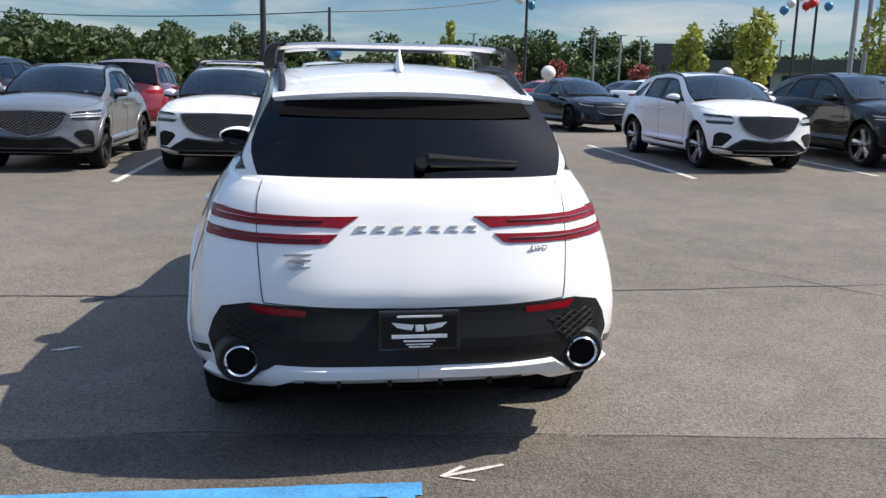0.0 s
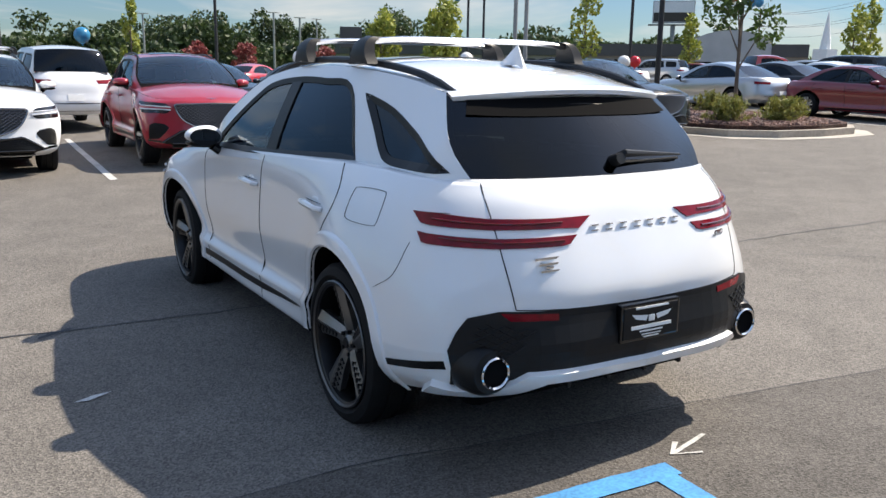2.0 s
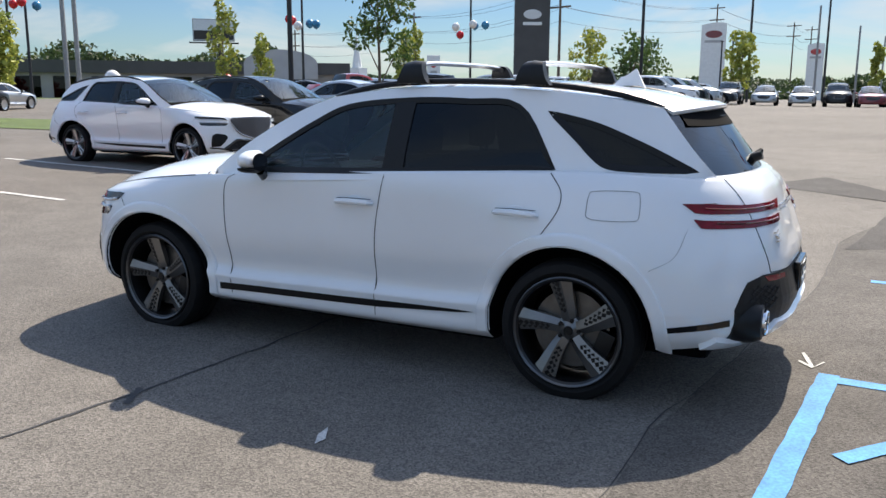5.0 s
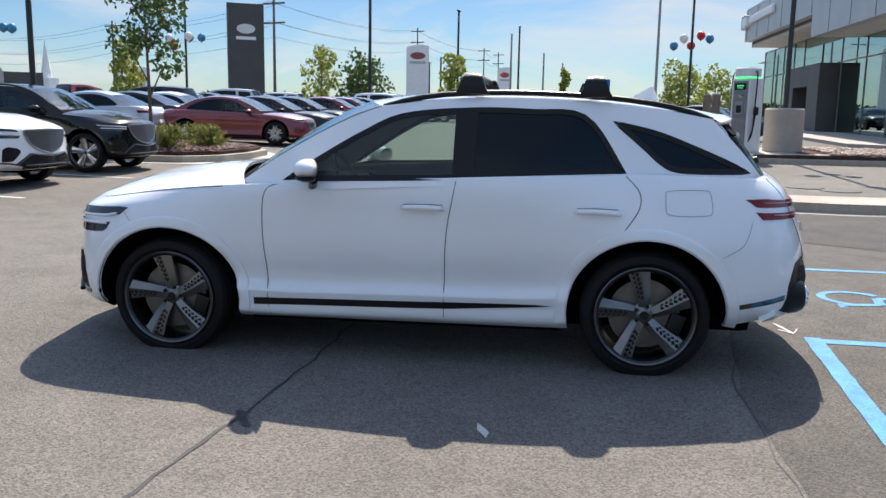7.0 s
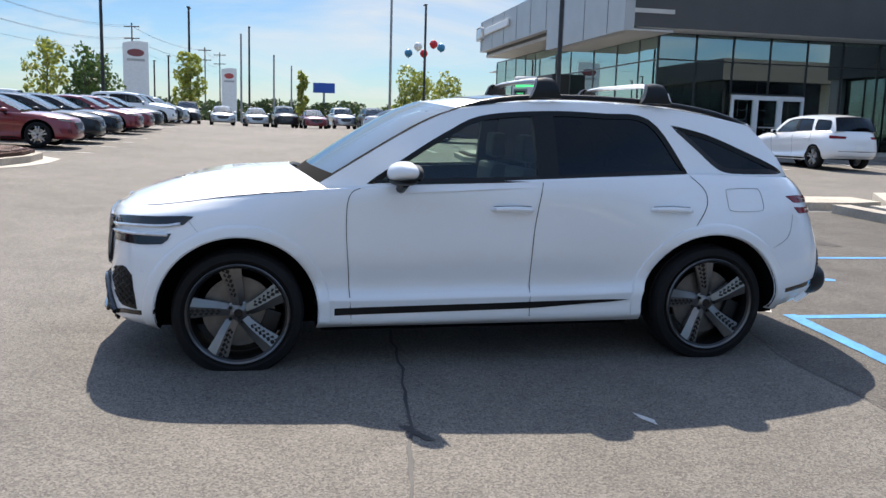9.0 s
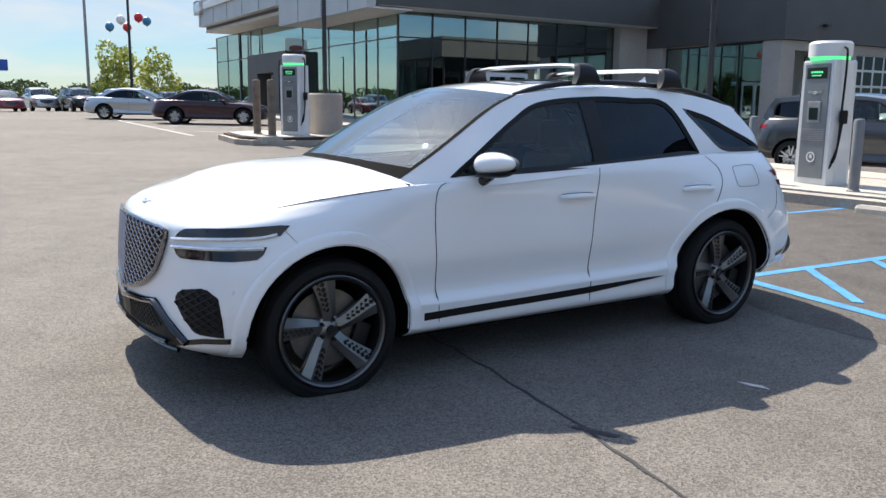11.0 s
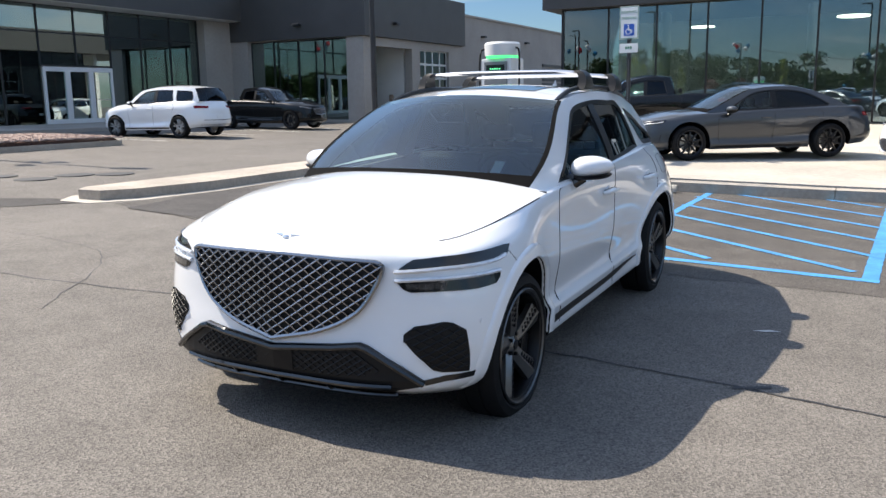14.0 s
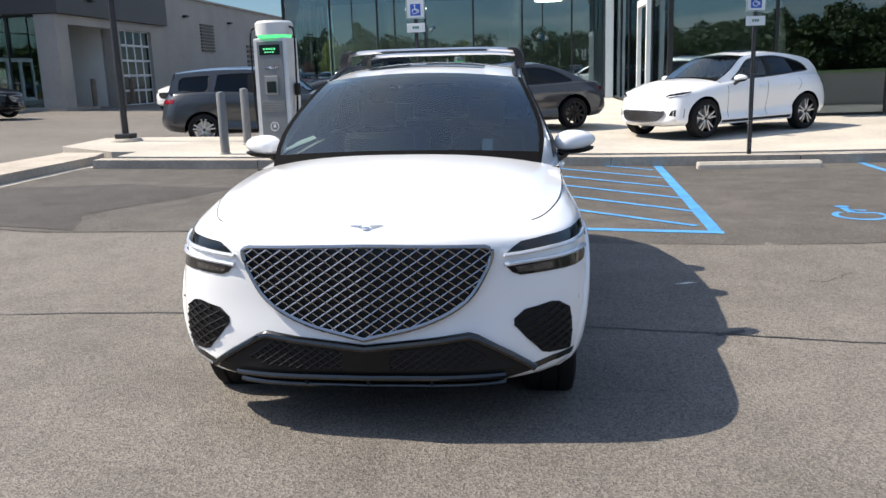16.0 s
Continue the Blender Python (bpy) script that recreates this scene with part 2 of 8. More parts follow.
M["clad_dark"] = mat("clad_dark", (0.075, 0.072, 0.07), 0.55, 0.15, var=0.12, scale=0.7)
M["stucco"] = mat("stucco", (0.36, 0.33, 0.30), 0.9, var=0.1, scale=0.5, bump=0.2, fine=0.1)
M["soffit"] = mat("soffit", (0.52, 0.50, 0.47), 0.7, var=0.08, scale=1)
M["interior_floor"] = mat("interior_floor", (0.52, 0.51, 0.49), 0.4, var=0.1, scale=1)
M["interior_wall"] = mat("interior_wall", (0.72, 0.71, 0.69), 0.8, var=0.12, scale=0.5)
M["mullion"] = mat("mullion", (0.03, 0.03, 0.032), 0.4, 0.4, var=0.1, scale=5)
M["frame_white"] = mat("frame_white", (0.66, 0.67, 0.67), 0.4, var=0.05, scale=3)
M["shop_glass"] = glass_mat("shop_glass", (0.66, 0.86, 0.82), spec=3.2, gloss=(0.80, 0.96, 0.94))
# copy of shop_glass for the north front, its sky glare set by stronger mirroring
M["shop_glass_sky_lit"] = glass_mat("shop_glass_sky_lit", (0.60, 0.84, 0.80), spec=6.0, gloss=(0.80, 1.0, 0.96))
M["bollard_gray"] = mat("bollard_gray", (.17, .175, .18), .5, .1, var=.12, scale=5)
M["sign_blue"] = mat("sign_blue", (.02, .10, .45), .4)
M["showroom_glass"] = glass_mat("showroom_glass", (0.62, 0.74, 0.74), spec=2.6, gloss=(0.50, 0.60, 0.66))
M["mulch"] = mat("mulch", (0.16, 0.075, 0.05), 0.95, var=0.5, scale=14, bump=1.0, fine=0.8, bdist=0.05)
M["grass"] = mat("grass", (0.11, 0.16, 0.04), 0.9, var=0.35, scale=1.5, bump=0.8, fine=0.6, bdist=0.05)
M["bark"] = mat("bark", (0.14, 0.11, 0.085), 0.9, var=0.35, scale=9, bump=0.6)
print("materials", len(M))


# ---- building helpers ----
def clamp(v, lo, hi):
    return max(lo, min(hi, v))


def gz(x, y):
    """The height of the parking lot, which rises gently to the north and east and falls off beside the car."""
    return 0.022 * clamp(x, -3, 1) - 0.02 + 0.006 * min(y * y, 7) + 0.022 * clamp(x - 4, 0, 40) + 0.02 * clamp(y - 3, 0, 12)


def part(name, bm, material, parent=None, label="", smooth=False, angle=35):
    """Links a bmesh as one mesh object, under a thing or a part."""
    me = bpy.data.meshes.new(name)
    bm.to_mesh(me)
    bm.free()
    return part_of(name, me, material, parent, label, smooth, angle)


def part_of(name, me, material, parent=None, label="", smooth=False, angle=35):
    for m in material if isinstance(material, (list, tuple)) else [material]:
        if len(me.materials) < (len(material) if isinstance(material, (list, tuple)) else 1):
            me.materials.append(m)
    if smooth:
        me.shade_smooth()
        me.set_sharp_from_angle(angle=radians(angle))
    ob = new(name, me)
    if parent:
        ob.parent = parent
    if label:
        ob["label"] = label
    return ob


def thing(name, m, label, category, group="", kind=""):
    ob = new(name)
    ob.matrix_basis = m
    return tagged(ob, label, category, group, kind)


def box(bm, x0, x1, y0, y1, z0, z1, bevel=0.0, m=None):
    vs = [bm.verts.new(p) for p in ((x0, y0, z0), (x1, y0, z0), (x1, y1, z0), (x0, y1, z0), (x0, y0, z1), (x1, y0, z1), (x1, y1, z1), (x0, y1, z1))]
    fs = [bm.faces.new([vs[i] for i in q]) for q in ((3, 2, 1, 0), (4, 5, 6, 7), (0, 1, 5, 4), (1, 2, 6, 5), (2, 3, 7, 6), (3, 0, 4, 7))]
    if bevel:
        es = list({e for f in fs for e in f.edges})
        got = bmesh.ops.bevel(bm, geom=es, offset=bevel, segments=2, affect="EDGES", profile=0.6)
        vs = list({v for f in got["faces"] for v in f.verts} | {v for v in vs if v.is_valid})
    if m is not None:
        bmesh.ops.transform(bm, matrix=m, verts=vs)
    return vs


def box_bm(*a, **k):
    bm = bmesh.new()
    box(bm, *a, **k)
    return bm


def tube(bm, pts, r, sides=8, caps=True):
    """A round bar along a line of points; r is one radius or one for each point."""
    rings = []
    n = len(pts)
    pts = [Vector(p) for p in pts]
    for i, p in enumerate(pts):
        d = (pts[min(i + 1, n - 1)] - pts[max(i - 1, 0)]).normalized()
        up = Vector((0, 0, 1)) if abs(d.z) < 0.9 else Vector((1, 0, 0))
        a = d.cross(up).normalized()
        b = a.cross(d)
        rr = r[i] if isinstance(r, (list, tuple)) else r
        rr = float(rr)
        rings.append([bm.verts.new(p + rr * (a * math.cos(2 * math.pi * k / sides) + b * math.sin(2 * math.pi * k / sides))) for k in range(sides)])
    for i in range(n - 1):
        for k in range(sides):
            bm.faces.new((rings[i][k], rings[i][(k + 1) % sides], rings[i + 1][(k + 1) % sides], rings[i + 1][k]))
    if caps:
        bm.faces.new(rings[0][::-1])
        bm.faces.new(rings[-1])
    return rings


def tube_bm(*a, **k):
    bm = bmesh.new()
    tube(bm, *a, **k)
    return bm


def lathe(bm, profile, axis="x", n=40, centre=(0, 0, 0), closed=False):
    """Turns a profile of (along, radius) pairs round an axis."""
    rings = []
    for a, r in profile:
        ring = []
        for k in range(n):
            c, s = math.cos(2 * math.pi * k / n) * r, math.sin(2 * math.pi * k / n) * r
            p = {"x": (a, c, s), "y": (c, a, s), "z": (c, s, a)}[axis]
            ring.append(bm.verts.new([p[i] + centre[i] for i in range(3)]))
        rings.append(ring)
    m = len(rings)
    for i in range(m if closed else m - 1):
        for k in range(n):
            bm.faces.new((rings[i][k], rings[(i + 1) % m][k], rings[(i + 1) % m][(k + 1) % n], rings[i][(k + 1) % n]))
    if not closed:
        for ring in (rings[0][::-1], rings[-1]):
            bm.faces.new(ring)
    bmesh.ops.recalc_face_normals(bm, faces=bm.faces)
    return rings


def lathe_bm(*a, **k):
    bm = bmesh.new()
    lathe(bm, *a, **k)
    return bm


def spline(pts, n):
    """n points along a smooth line through pts (Catmull-Rom, by chord length)."""
    P = np.array(pts, float)
    d = np.r_[0, np.cumsum(np.linalg.norm(np.diff(P, axis=0), axis=1) ** 0.5)]
    out = []
    for t in np.linspace(0, d[-1], n):
        i = int(clamp(np.searchsorted(d, t) - 1, 0, len(P) - 2))
        p1, p2 = P[i], P[i + 1]
        h = d[i + 1] - d[i]
        m1 = (P[i + 1] - P[i - 1]) / (d[i + 1] - d[i - 1]) if i > 0 else (p2 - p1) / h
        m2 = (P[i + 2] - P[i]) / (d[i + 2] - d[i]) if i + 2 < len(P) else (p2 - p1) / h
        u = (t - d[i]) / h
        out.append((2 * u**3 - 3 * u**2 + 1) * p1 + (u**3 - 2 * u**2 + u) * h * m1 + (-2 * u**3 + 3 * u**2) * p2 + (u**3 - u**2) * h * m2)
    return np.array(out)


def curve1(xs, ys):
    """A smooth function through (xs, ys), xs rising."""
    xs, ys = np.array(xs, float), np.array(ys, float)
    ms = np.gradient(ys, xs)

    def f(x):
        x = clamp(x, xs[0], xs[-1])
        i = int(clamp(np.searchsorted(xs, x) - 1, 0, len(xs) - 2))
        h = xs[i + 1] - xs[i]
        u = (x - xs[i]) / h
        return (2 * u**3 - 3 * u**2 + 1) * ys[i] + (u**3 - 2 * u**2 + u) * h * ms[i] + (-2 * u**3 + 3 * u**2) * ys[i + 1] + (u**3 - u**2) * h * ms[i + 1]

    return f


def grid_faces(bm, rows, flip=False):
    vs = [[bm.verts.new(p) for p in r] for r in rows]
    for i in range(len(vs) - 1):
        for k in range(len(vs[0]) - 1):
            q = (vs[i][k], vs[i][k + 1], vs[i + 1][k + 1], vs[i + 1][k])
            bm.faces.new(q[::-1] if flip else q)
    return vs


def flat_poly(bm, pts2, place, step, holes=()):
    """A flat outline with holes, cut into cells of about step, each point then laid into space by place(a, b)."""
    edges = []
    for loop in (pts2, *holes):
        vs = [bm.verts.new((a, b, 0)) for a, b in loop]
        edges += [bm.edges.new((vs[i], vs[(i + 1) % len(vs)])) for i in range(len(vs))]
    if holes:
        bmesh.ops.triangle_fill(bm, use_beauty=True, use_dissolve=False, edges=edges)
    else:
        bm.faces.new(vs)
    for ax in (0, 1):
        lo, hi = min(p[ax] for p in pts2), max(p[ax] for p in pts2)
        k = max(1, int((hi - lo) / step))
        for i in range(1, k):
            co = [0, 0, 0]
            co[ax] = lo + (hi - lo) * i / k
            no = [0, 0, 0]
            no[ax] = 1
            bmesh.ops.bisect_plane(bm, geom=bm.verts[:] + bm.edges[:] + bm.faces[:], plane_co=co, plane_no=no)
    for v in bm.verts:
        v.co = place(v.co.x, v.co.y)
    return bm


def thicken(bm, shift):
    """Gives an open sheet a rim by drawing its faces along shift."""
    geom = bm.faces[:]
    got = bmesh.ops.extrude_face_region(bm, geom=geom, use_keep_orig=True)
    vs = [g for g in got["geom"] if isinstance(g, bmesh.types.BMVert)]
    bmesh.ops.translate(bm, vec=shift, verts=vs)
    bmesh.ops.recalc_face_normals(bm, faces=bm.faces)
    return bm


# ---- cars ----
import functools
from mathutils.bvhtree import BVHTree

# Half outlines from the middle of the nose round the side to the middle of the tail, one for each height: x, y, z
SUV_LINES = [
    [(0, 2.06, .24), (.45, 2.03, .24), (.74, 1.90, .25), (.84, 1.70, .25), (.87, 1.44, .24), (.88, .9, .235), (.895, 0, .25), (.895, -.9, .25), (.88, -1.44, .26), (.86, -1.85, .30), (.76, -2.12, .33), (.45, -2.26, .33), (0, -2.29, .33)],
    [(0, 2.20, .31), (.45, 2.165, .31), (.77, 2.01, .33), (.90, 1.80, .34), (.94, 1.44, .36), (.925, .9, .345), (.925, 0, .36), (.93, -.9, .385), (.95, -1.44, .40), (.935, -1.85, .42), (.83, -2.17, .44), (.48, -2.37, .43), (0, -2.40, .42)],
    [(0, 2.21, .49), (.45, 2.16, .50), (.77, 2.02, .52), (.90, 1.80, .52), (.955, 1.44, .54), (.885, .9, .47), (.868, 0, .46), (.882, -.9, .52), (.955, -1.44, .56), (.945, -1.85, .56), (.84, -2.19, .57), (.48, -2.40, .57), (0, -2.43, .57)],
    [(0, 2.19, .70), (.45, 2.13, .70), (.76, 2.00, .71), (.895, 1.78, .72), (.945, 1.44, .76), (.915, .9, .72), (.905, 0, .70), (.915, -.9, .74), (.95, -1.44, .78), (.935, -1.85, .76), (.83, -2.18, .74), (.48, -2.37, .72), (0, -2.40, .72)],
    [(0, 2.15, .875), (.45, 2.09, .875), (.74, 1.96, .88), (.865, 1.76, .89), (.915, 1.44, .915), (.91, .9, .92), (.91, 0, .93), (.92, -.9, .96), (.94, -1.44, .98), (.915, -1.85, .98), (.81, -2.15, .96), (.48, -2.33, .94), (0, -2.36, .93)],
    [(0, 2.06, .935), (.45, 2.00, .935), (.69, 1.87, .935), (.79, 1.68, .965), (.835, 1.44, 1.005), (.845, .9, 1.045), (.855, 0, 1.10), (.855, -.9, 1.14), (.85, -1.44, 1.16), (.81, -1.85, 1.155), (.72, -2.09, 1.15), (.45, -2.205, 1.15), (0, -2.23, 1.15)],
]
# the nose reaches a little further forward
SUV_LINES = [[(x * (.978 if z < .9 else .978 - .03 * clamp((-1.7 - y) / .4, 0, 1)), y + .07 * clamp((y - 1.72) / .3, 0, 1), z) for x, y, z in l] for l in SUV_LINES]
# the crossover SUV itself: wide wings, doors drawn in above a sharp sill crease, strong shoulders at the tail
CROSSOVER_LINES = [
    [(0, 2.09, .24), (.45, 2.06, .24), (.72, 1.93, .245), (.84, 1.72, .245), (.87, 1.44, .24), (.80, .95, .235), (.80, 0, .235), (.80, -.9, .235), (.87, -1.44, .26), (.85, -1.85, .30), (.74, -2.12, .33), (.45, -2.26, .33), (0, -2.29, .33)],
    [(0, 2.21, .31), (.45, 2.185, .31), (.73, 2.07, .31), (.885, 1.86, .32), (.935, 1.44, .33), (.862, .95, .275), (.858, 0, .275), (.855, -.9, .28), (.935, -1.44, .35), (.905, -1.85, .37), (.79, -2.17, .39), (.48, -2.35, .39), (0, -2.38, .39)],
    [(0, 2.235, .40), (.45, 2.19, .40), (.76, 2.065, .40), (.915, 1.87, .40), (.955, 1.44, .42), (.868, .95, .35), (.864, 0, .35), (.860, -.9, .36), (.955, -1.44, .43), (.925, -1.85, .43), (.815, -2.18, .45), (.48, -2.385, .45), (0, -2.415, .45)],
    [(0, 2.236, .485), (.45, 2.182, .485), (.777, 2.061, .485), (.928, 1.866, .478), (.961, 1.44, .497), (.8765, .95, .404), (.8725, 0, .404), (.8705, -.9, .416), (.9595, -1.44, .498), (.93, -1.85, .49), (.824, -2.189, .51), (.48, -2.398, .518), (0, -2.428, .518)],
    [(0, 2.235, .50), (.45, 2.18, .50), (.78, 2.06, .50), (.93, 1.865, .49), (.962, 1.44, .51), (.8755, .95, .418), (.8715, 0, .418), (.8695, -.9, .43), (.960, -1.44, .51), (.93, -1.85, .50), (.825, -2.19, .52), (.48, -2.40, .53), (0, -2.43, .53)],
    [(0, 2.22, .61), (.45, 2.165, .61), (.78, 2.05, .61), (.93, 1.86, .60), (.960, 1.44, .62), (.843, .95, .484), (.837, 0, .484), (.842, -.9, .494), (.950, -1.44, .62), (.918, -1.85, .61), (.828, -2.19, .62), (.48, -2.375, .645), (0, -2.405, .645)],
    [(0, 2.21, .74), (.45, 2.155, .74), (.77, 2.04, .74), (.918, 1.84, .74), (.950, 1.44, .78), (.872, .95, .68), (.862, 0, .68), (.868, -.9, .70), (.938, -1.44, .78), (.90, -1.85, .76), (.812, -2.165, .75), (.48, -2.37, .74), (0, -2.415, .725)],
    [(0, 2.19, .872), (.45, 2.14, .872), (.75, 2.02, .875), (.885, 1.80, .885), (.918, 1.44, .91), (.868, .95, .89), (.856, 0, .90), (.862, -.9, .92), (.892, -1.44, .94), (.848, -1.85, .945), (.76, -2.11, .95), (.48, -2.30, .94), (0, -2.34, .93)],
    [(0, 2.155, .916), (.45, 2.105, .916), (.71, 1.975, .918), (.83, 1.76, .94), (.87, 1.44, .975), (.858, .95, 1.0), (.85, 0, 1.03), (.845, -.9, 1.05), (.832, -1.44, 1.065), (.792, -1.85, 1.06), (.712, -2.075, 1.055), (.46, -2.25, 1.05), (0, -2.29, 1.05)],
    [(0, 2.11, .938), (.45, 2.06, .938), (.69, 1.925, .938), (.79, 1.715, .966), (.835, 1.44, 1.005), (.84, .95, 1.045), (.835, 0, 1.095), (.81, -.9, 1.13), (.768, -1.44, 1.145), (.735, -1.85, 1.136), (.66, -2.045, 1.125), (.42, -2.185, 1.12), (0, -2.235, 1.12)],
]
SUV = dict(
    front=[(.98, 1.07), (.62, 1.29), (.33, 1.445), (.14, 1.515)],
    top=[(.14, 1.515), (-.2, 1.556), (-.6, 1.570), (-1.1, 1.552), (-1.5, 1.508), (-1.80, 1.452)],
    rear=[(-1.80, 1.452), (-1.85, 1.395), (-1.965, 1.262), (-2.075, 1.132)],
    dlo=[(.705, 1.077), (.446, 1.243), (.23, 1.370), (.012, 1.468), (-.39, 1.505), (-.76, 1.499), (-1.072, 1.465), (-1.30, 1.150), (-.363, 1.105)],
    bpillar=(-.31, -.44),
    quarter=[(-1.229, 1.438), (-1.483, 1.378), (-1.72, 1.286), (-1.88, 1.216), (-2.0, 1.155), (-1.675, 1.155), (-1.56, 1.168), (-1.49, 1.21), (-1.409, 1.283)],
    base=([-2.2, -2.09, -1.97, -1.7, -1.3, -.9, -.4, .3, .7, 1.0], [.56, .605, .70, .727, .748, .79, .822, .828, .805, .73]),
    roof=([-1.9, -1.2, -.5, .14], [.475, .592, .615, .60]),
    tail_bow=-.13, glass_bow=-.11, roof_crown=.015, z0=1.10, z1=1.56, wheels=(1.433, -1.433), wheel_r=.366, hub_z=.343, wheel_x=.772, arch=(.447, .443), spoiler=True,
)


def car_shell(P):
    """The closed lower body of a car, from its outlines, with the four wheel arches cut out."""
    lines = [spline(l, 60) for l in P["lines"]]
    arr = np.array(lines)                       # level, along, xyz
    rows = np.array([spline(arr[:, k], 19 if len(lines) == 6 else 46) for k in range(60)]).transpose(1, 0, 2)
    inner = rows[-1].copy()
    inner[:, 0] *= 0.93
    inner[:, 1] = inner[:, 1] * 0.965
    floor = inner.copy()
    floor[:, 2] = 0.90 * P.get("zs", 1)
    bm = bmesh.new()
    rings = []
    for r in [*rows, inner, floor]:
        ring = [bm.verts.new(p) for p in r] + [bm.verts.new((-p[0], p[1], p[2])) for p in r[-2:0:-1]]
        rings.append(ring)
    n = len(rings[0])
    for i in range(len(rings) - 1):
        for k in range(n):
            f = bm.faces.new((rings[i][k], rings[i + 1][k], rings[i + 1][(k + 1) % n], rings[i][(k + 1) % n]))
            f.material_index = 1 if i >= len(rows) else 0
    bm.faces.new(rings[0][::-1]).material_index = 1
    bm.faces.new(rings[-1]).material_index = 1
    bmesh.ops.recalc_face_normals(bm, faces=bm.faces)
    me = bpy.data.meshes.new("body")
    bm.to_mesh(me)
    bm.free()
    body = new("body", me)
    cut = bmesh.new()
    for y in P["wheels"]:
        for s in (1, -1):
            ring = []
            for a in (0.56, 1.3):
                ring.append([cut.verts.new((s * a, y + P.get("arch", (.425, .412))[0] * math.cos(2 * math.pi * k / 48), P.get("hub_z", P["wheel_r"]) + P.get("arch", (.425, .412))[1] * math.sin(2 * math.pi * k / 48))) for k in range(48)])
            for k in range(48):
                cut.faces.new((ring[0][k], ring[1][k], ring[1][(k + 1) % 48], ring[0][(k + 1) % 48]))
            cut.faces.new(ring[0]); cut.faces.new(ring[1])
    bmesh.ops.recalc_face_normals(cut, faces=cut.faces)
    for f in cut.faces:
        f.material_index = 1
    cme = bpy.data.meshes.new("cut")
    cut.to_mesh(cme)
    cut.free()
    for m_ in (me, cme):
        m_.materials.append(M["white_paint"]); m_.materials.append(M["well"])
    cutter = new("cut", cme)
    mod = body.modifiers.new("arches", "BOOLEAN")
    mod.operation, mod.object, mod.solver, mod.material_mode = "DIFFERENCE", cutter, "EXACT", "INDEX"
    bpy.context.view_layer.update()
    done = bpy.data.meshes.new_from_object(body.evaluated_get(bpy.context.evaluated_depsgraph_get()))
    # keep the smooth shading of the uncut skin
    src = bmesh.new()
    src.from_mesh(me)
    src.normal_update()
    src.faces.ensure_lookup_table()
    tree_ = BVHTree.FromBMesh(src)
    nrm = []
    for poly in done.polygons:
        for li in poly.loop_indices:
            if poly.material_index:
                nrm.append(tuple(poly.normal))
                continue
            co = done.vertices[done.loops[li].vertex_index].co
            hit = tree_.find_nearest(co)
            f = src.faces[hit[2]]
            if f.material_index:
                nrm.append(tuple(poly.normal))
                continue
            acc = Vector((0, 0, 0))
            for v in f.verts:
                vn = Vector((0, 0, 0))
                for g in v.link_faces:
                    if g.material_index == 0:
                        vn += g.normal * g.calc_area()
                acc += vn.normalized() / ((v.co - co).length + 1e-4)
            nrm.append(tuple(acc.normalized()))
    src.free()
    done.shade_smooth()
    done.normals_split_custom_set(nrm)
    bpy.data.objects.remove(body); bpy.data.objects.remove(cutter)
    bpy.data.meshes.remove(me); bpy.data.meshes.remove(cme)
    done.name = "body"
    kinds = np.array([p.material_index for p in done.polygons], dtype=np.int32)
    done.materials.clear()
    return done, lines, rows, kinds


def facing(bm, d):
    """Turns the faces of a sheet to look along d."""
    for f in bm.faces:
        f.normal_update()
        if f.normal.dot(Vector(d)) < 0:
            f.normal_flip()
    return bm


class Surface:
    """Lays flat outlines on a car's skin."""

    def __init__(self, me):
        bm = bmesh.new()
        bm.from_mesh(me)
        self.tree = BVHTree.FromBMesh(bm)
        bm.free()

    def side(self, s, off, fall=0.8):
        def f(y, z):
            hit = self.tree.ray_cast(Vector((s * 2, y, z)), Vector((-s, 0, 0)))[0]
            return Vector(((abs(hit.x) if hit else fall) * s + s * off, y, z))
        return f

    def end(self, s, off):
        def f(x, z):
            hit = self.tree.ray_cast(Vector((x, s * 4, z)), Vector((0, -s, 0)))[0]
            return Vector((x, (hit.y if hit else s * 2.0) + s * off, z))
        return f


class Wrap:
    """The skin of a car's lower body by its place along the outline (u, 0 at the nose to 59 at the tail) and its height."""

    def __init__(self, rows):
        self.R = rows

    def point(self, u, z):
        u = clamp(u, 0, 58.999)
        i = int(u)
        c = (1 - u + i) * self.R[:, i] + (u - i) * self.R[:, i + 1]
        zz = np.maximum.accumulate(c[:, 2] + np.arange(len(c)) * 1e-6)
        return Vector([float(np.interp(z, zz, c[:, a])) for a in (0, 1)] + [z])

    def normal(self, u, z):
        a = self.point(u + .15, z) - self.point(u - .15, z)
        b = self.point(u, z + .012) - self.point(u, z - .012)
        n = a.cross(b).normalized()
        return n if n.dot(Vector((self.point(u, z).x + .05, self.point(u, z).y * .3, 0))) > 0 else -n

    def find(self, axis, value, z, lo, hi):
        us = np.linspace(lo, hi, 120)
        v = np.array([self.point(u, z)[axis] for u in us])
        return float(us[np.abs(v - value).argmin()])

    def fx(self, x, z):
        return (self.find(0, x, z, 0, 16), z)

    def fy(self, y, z):
        return (self.find(1, y, z, 6, 28), z)

    def rx(self, x, z):
        return (self.find(0, x, z, 44, 59), z)

    def ry(self, y, z):
        return (self.find(1, y, z, 32, 54), z)

    def place(self, s, off):
        def f(a, z):
            p = self.point(a * 20, z) + self.normal(a * 20, z) * off
            return Vector((p.x * s, p.y, p.z))
        return f


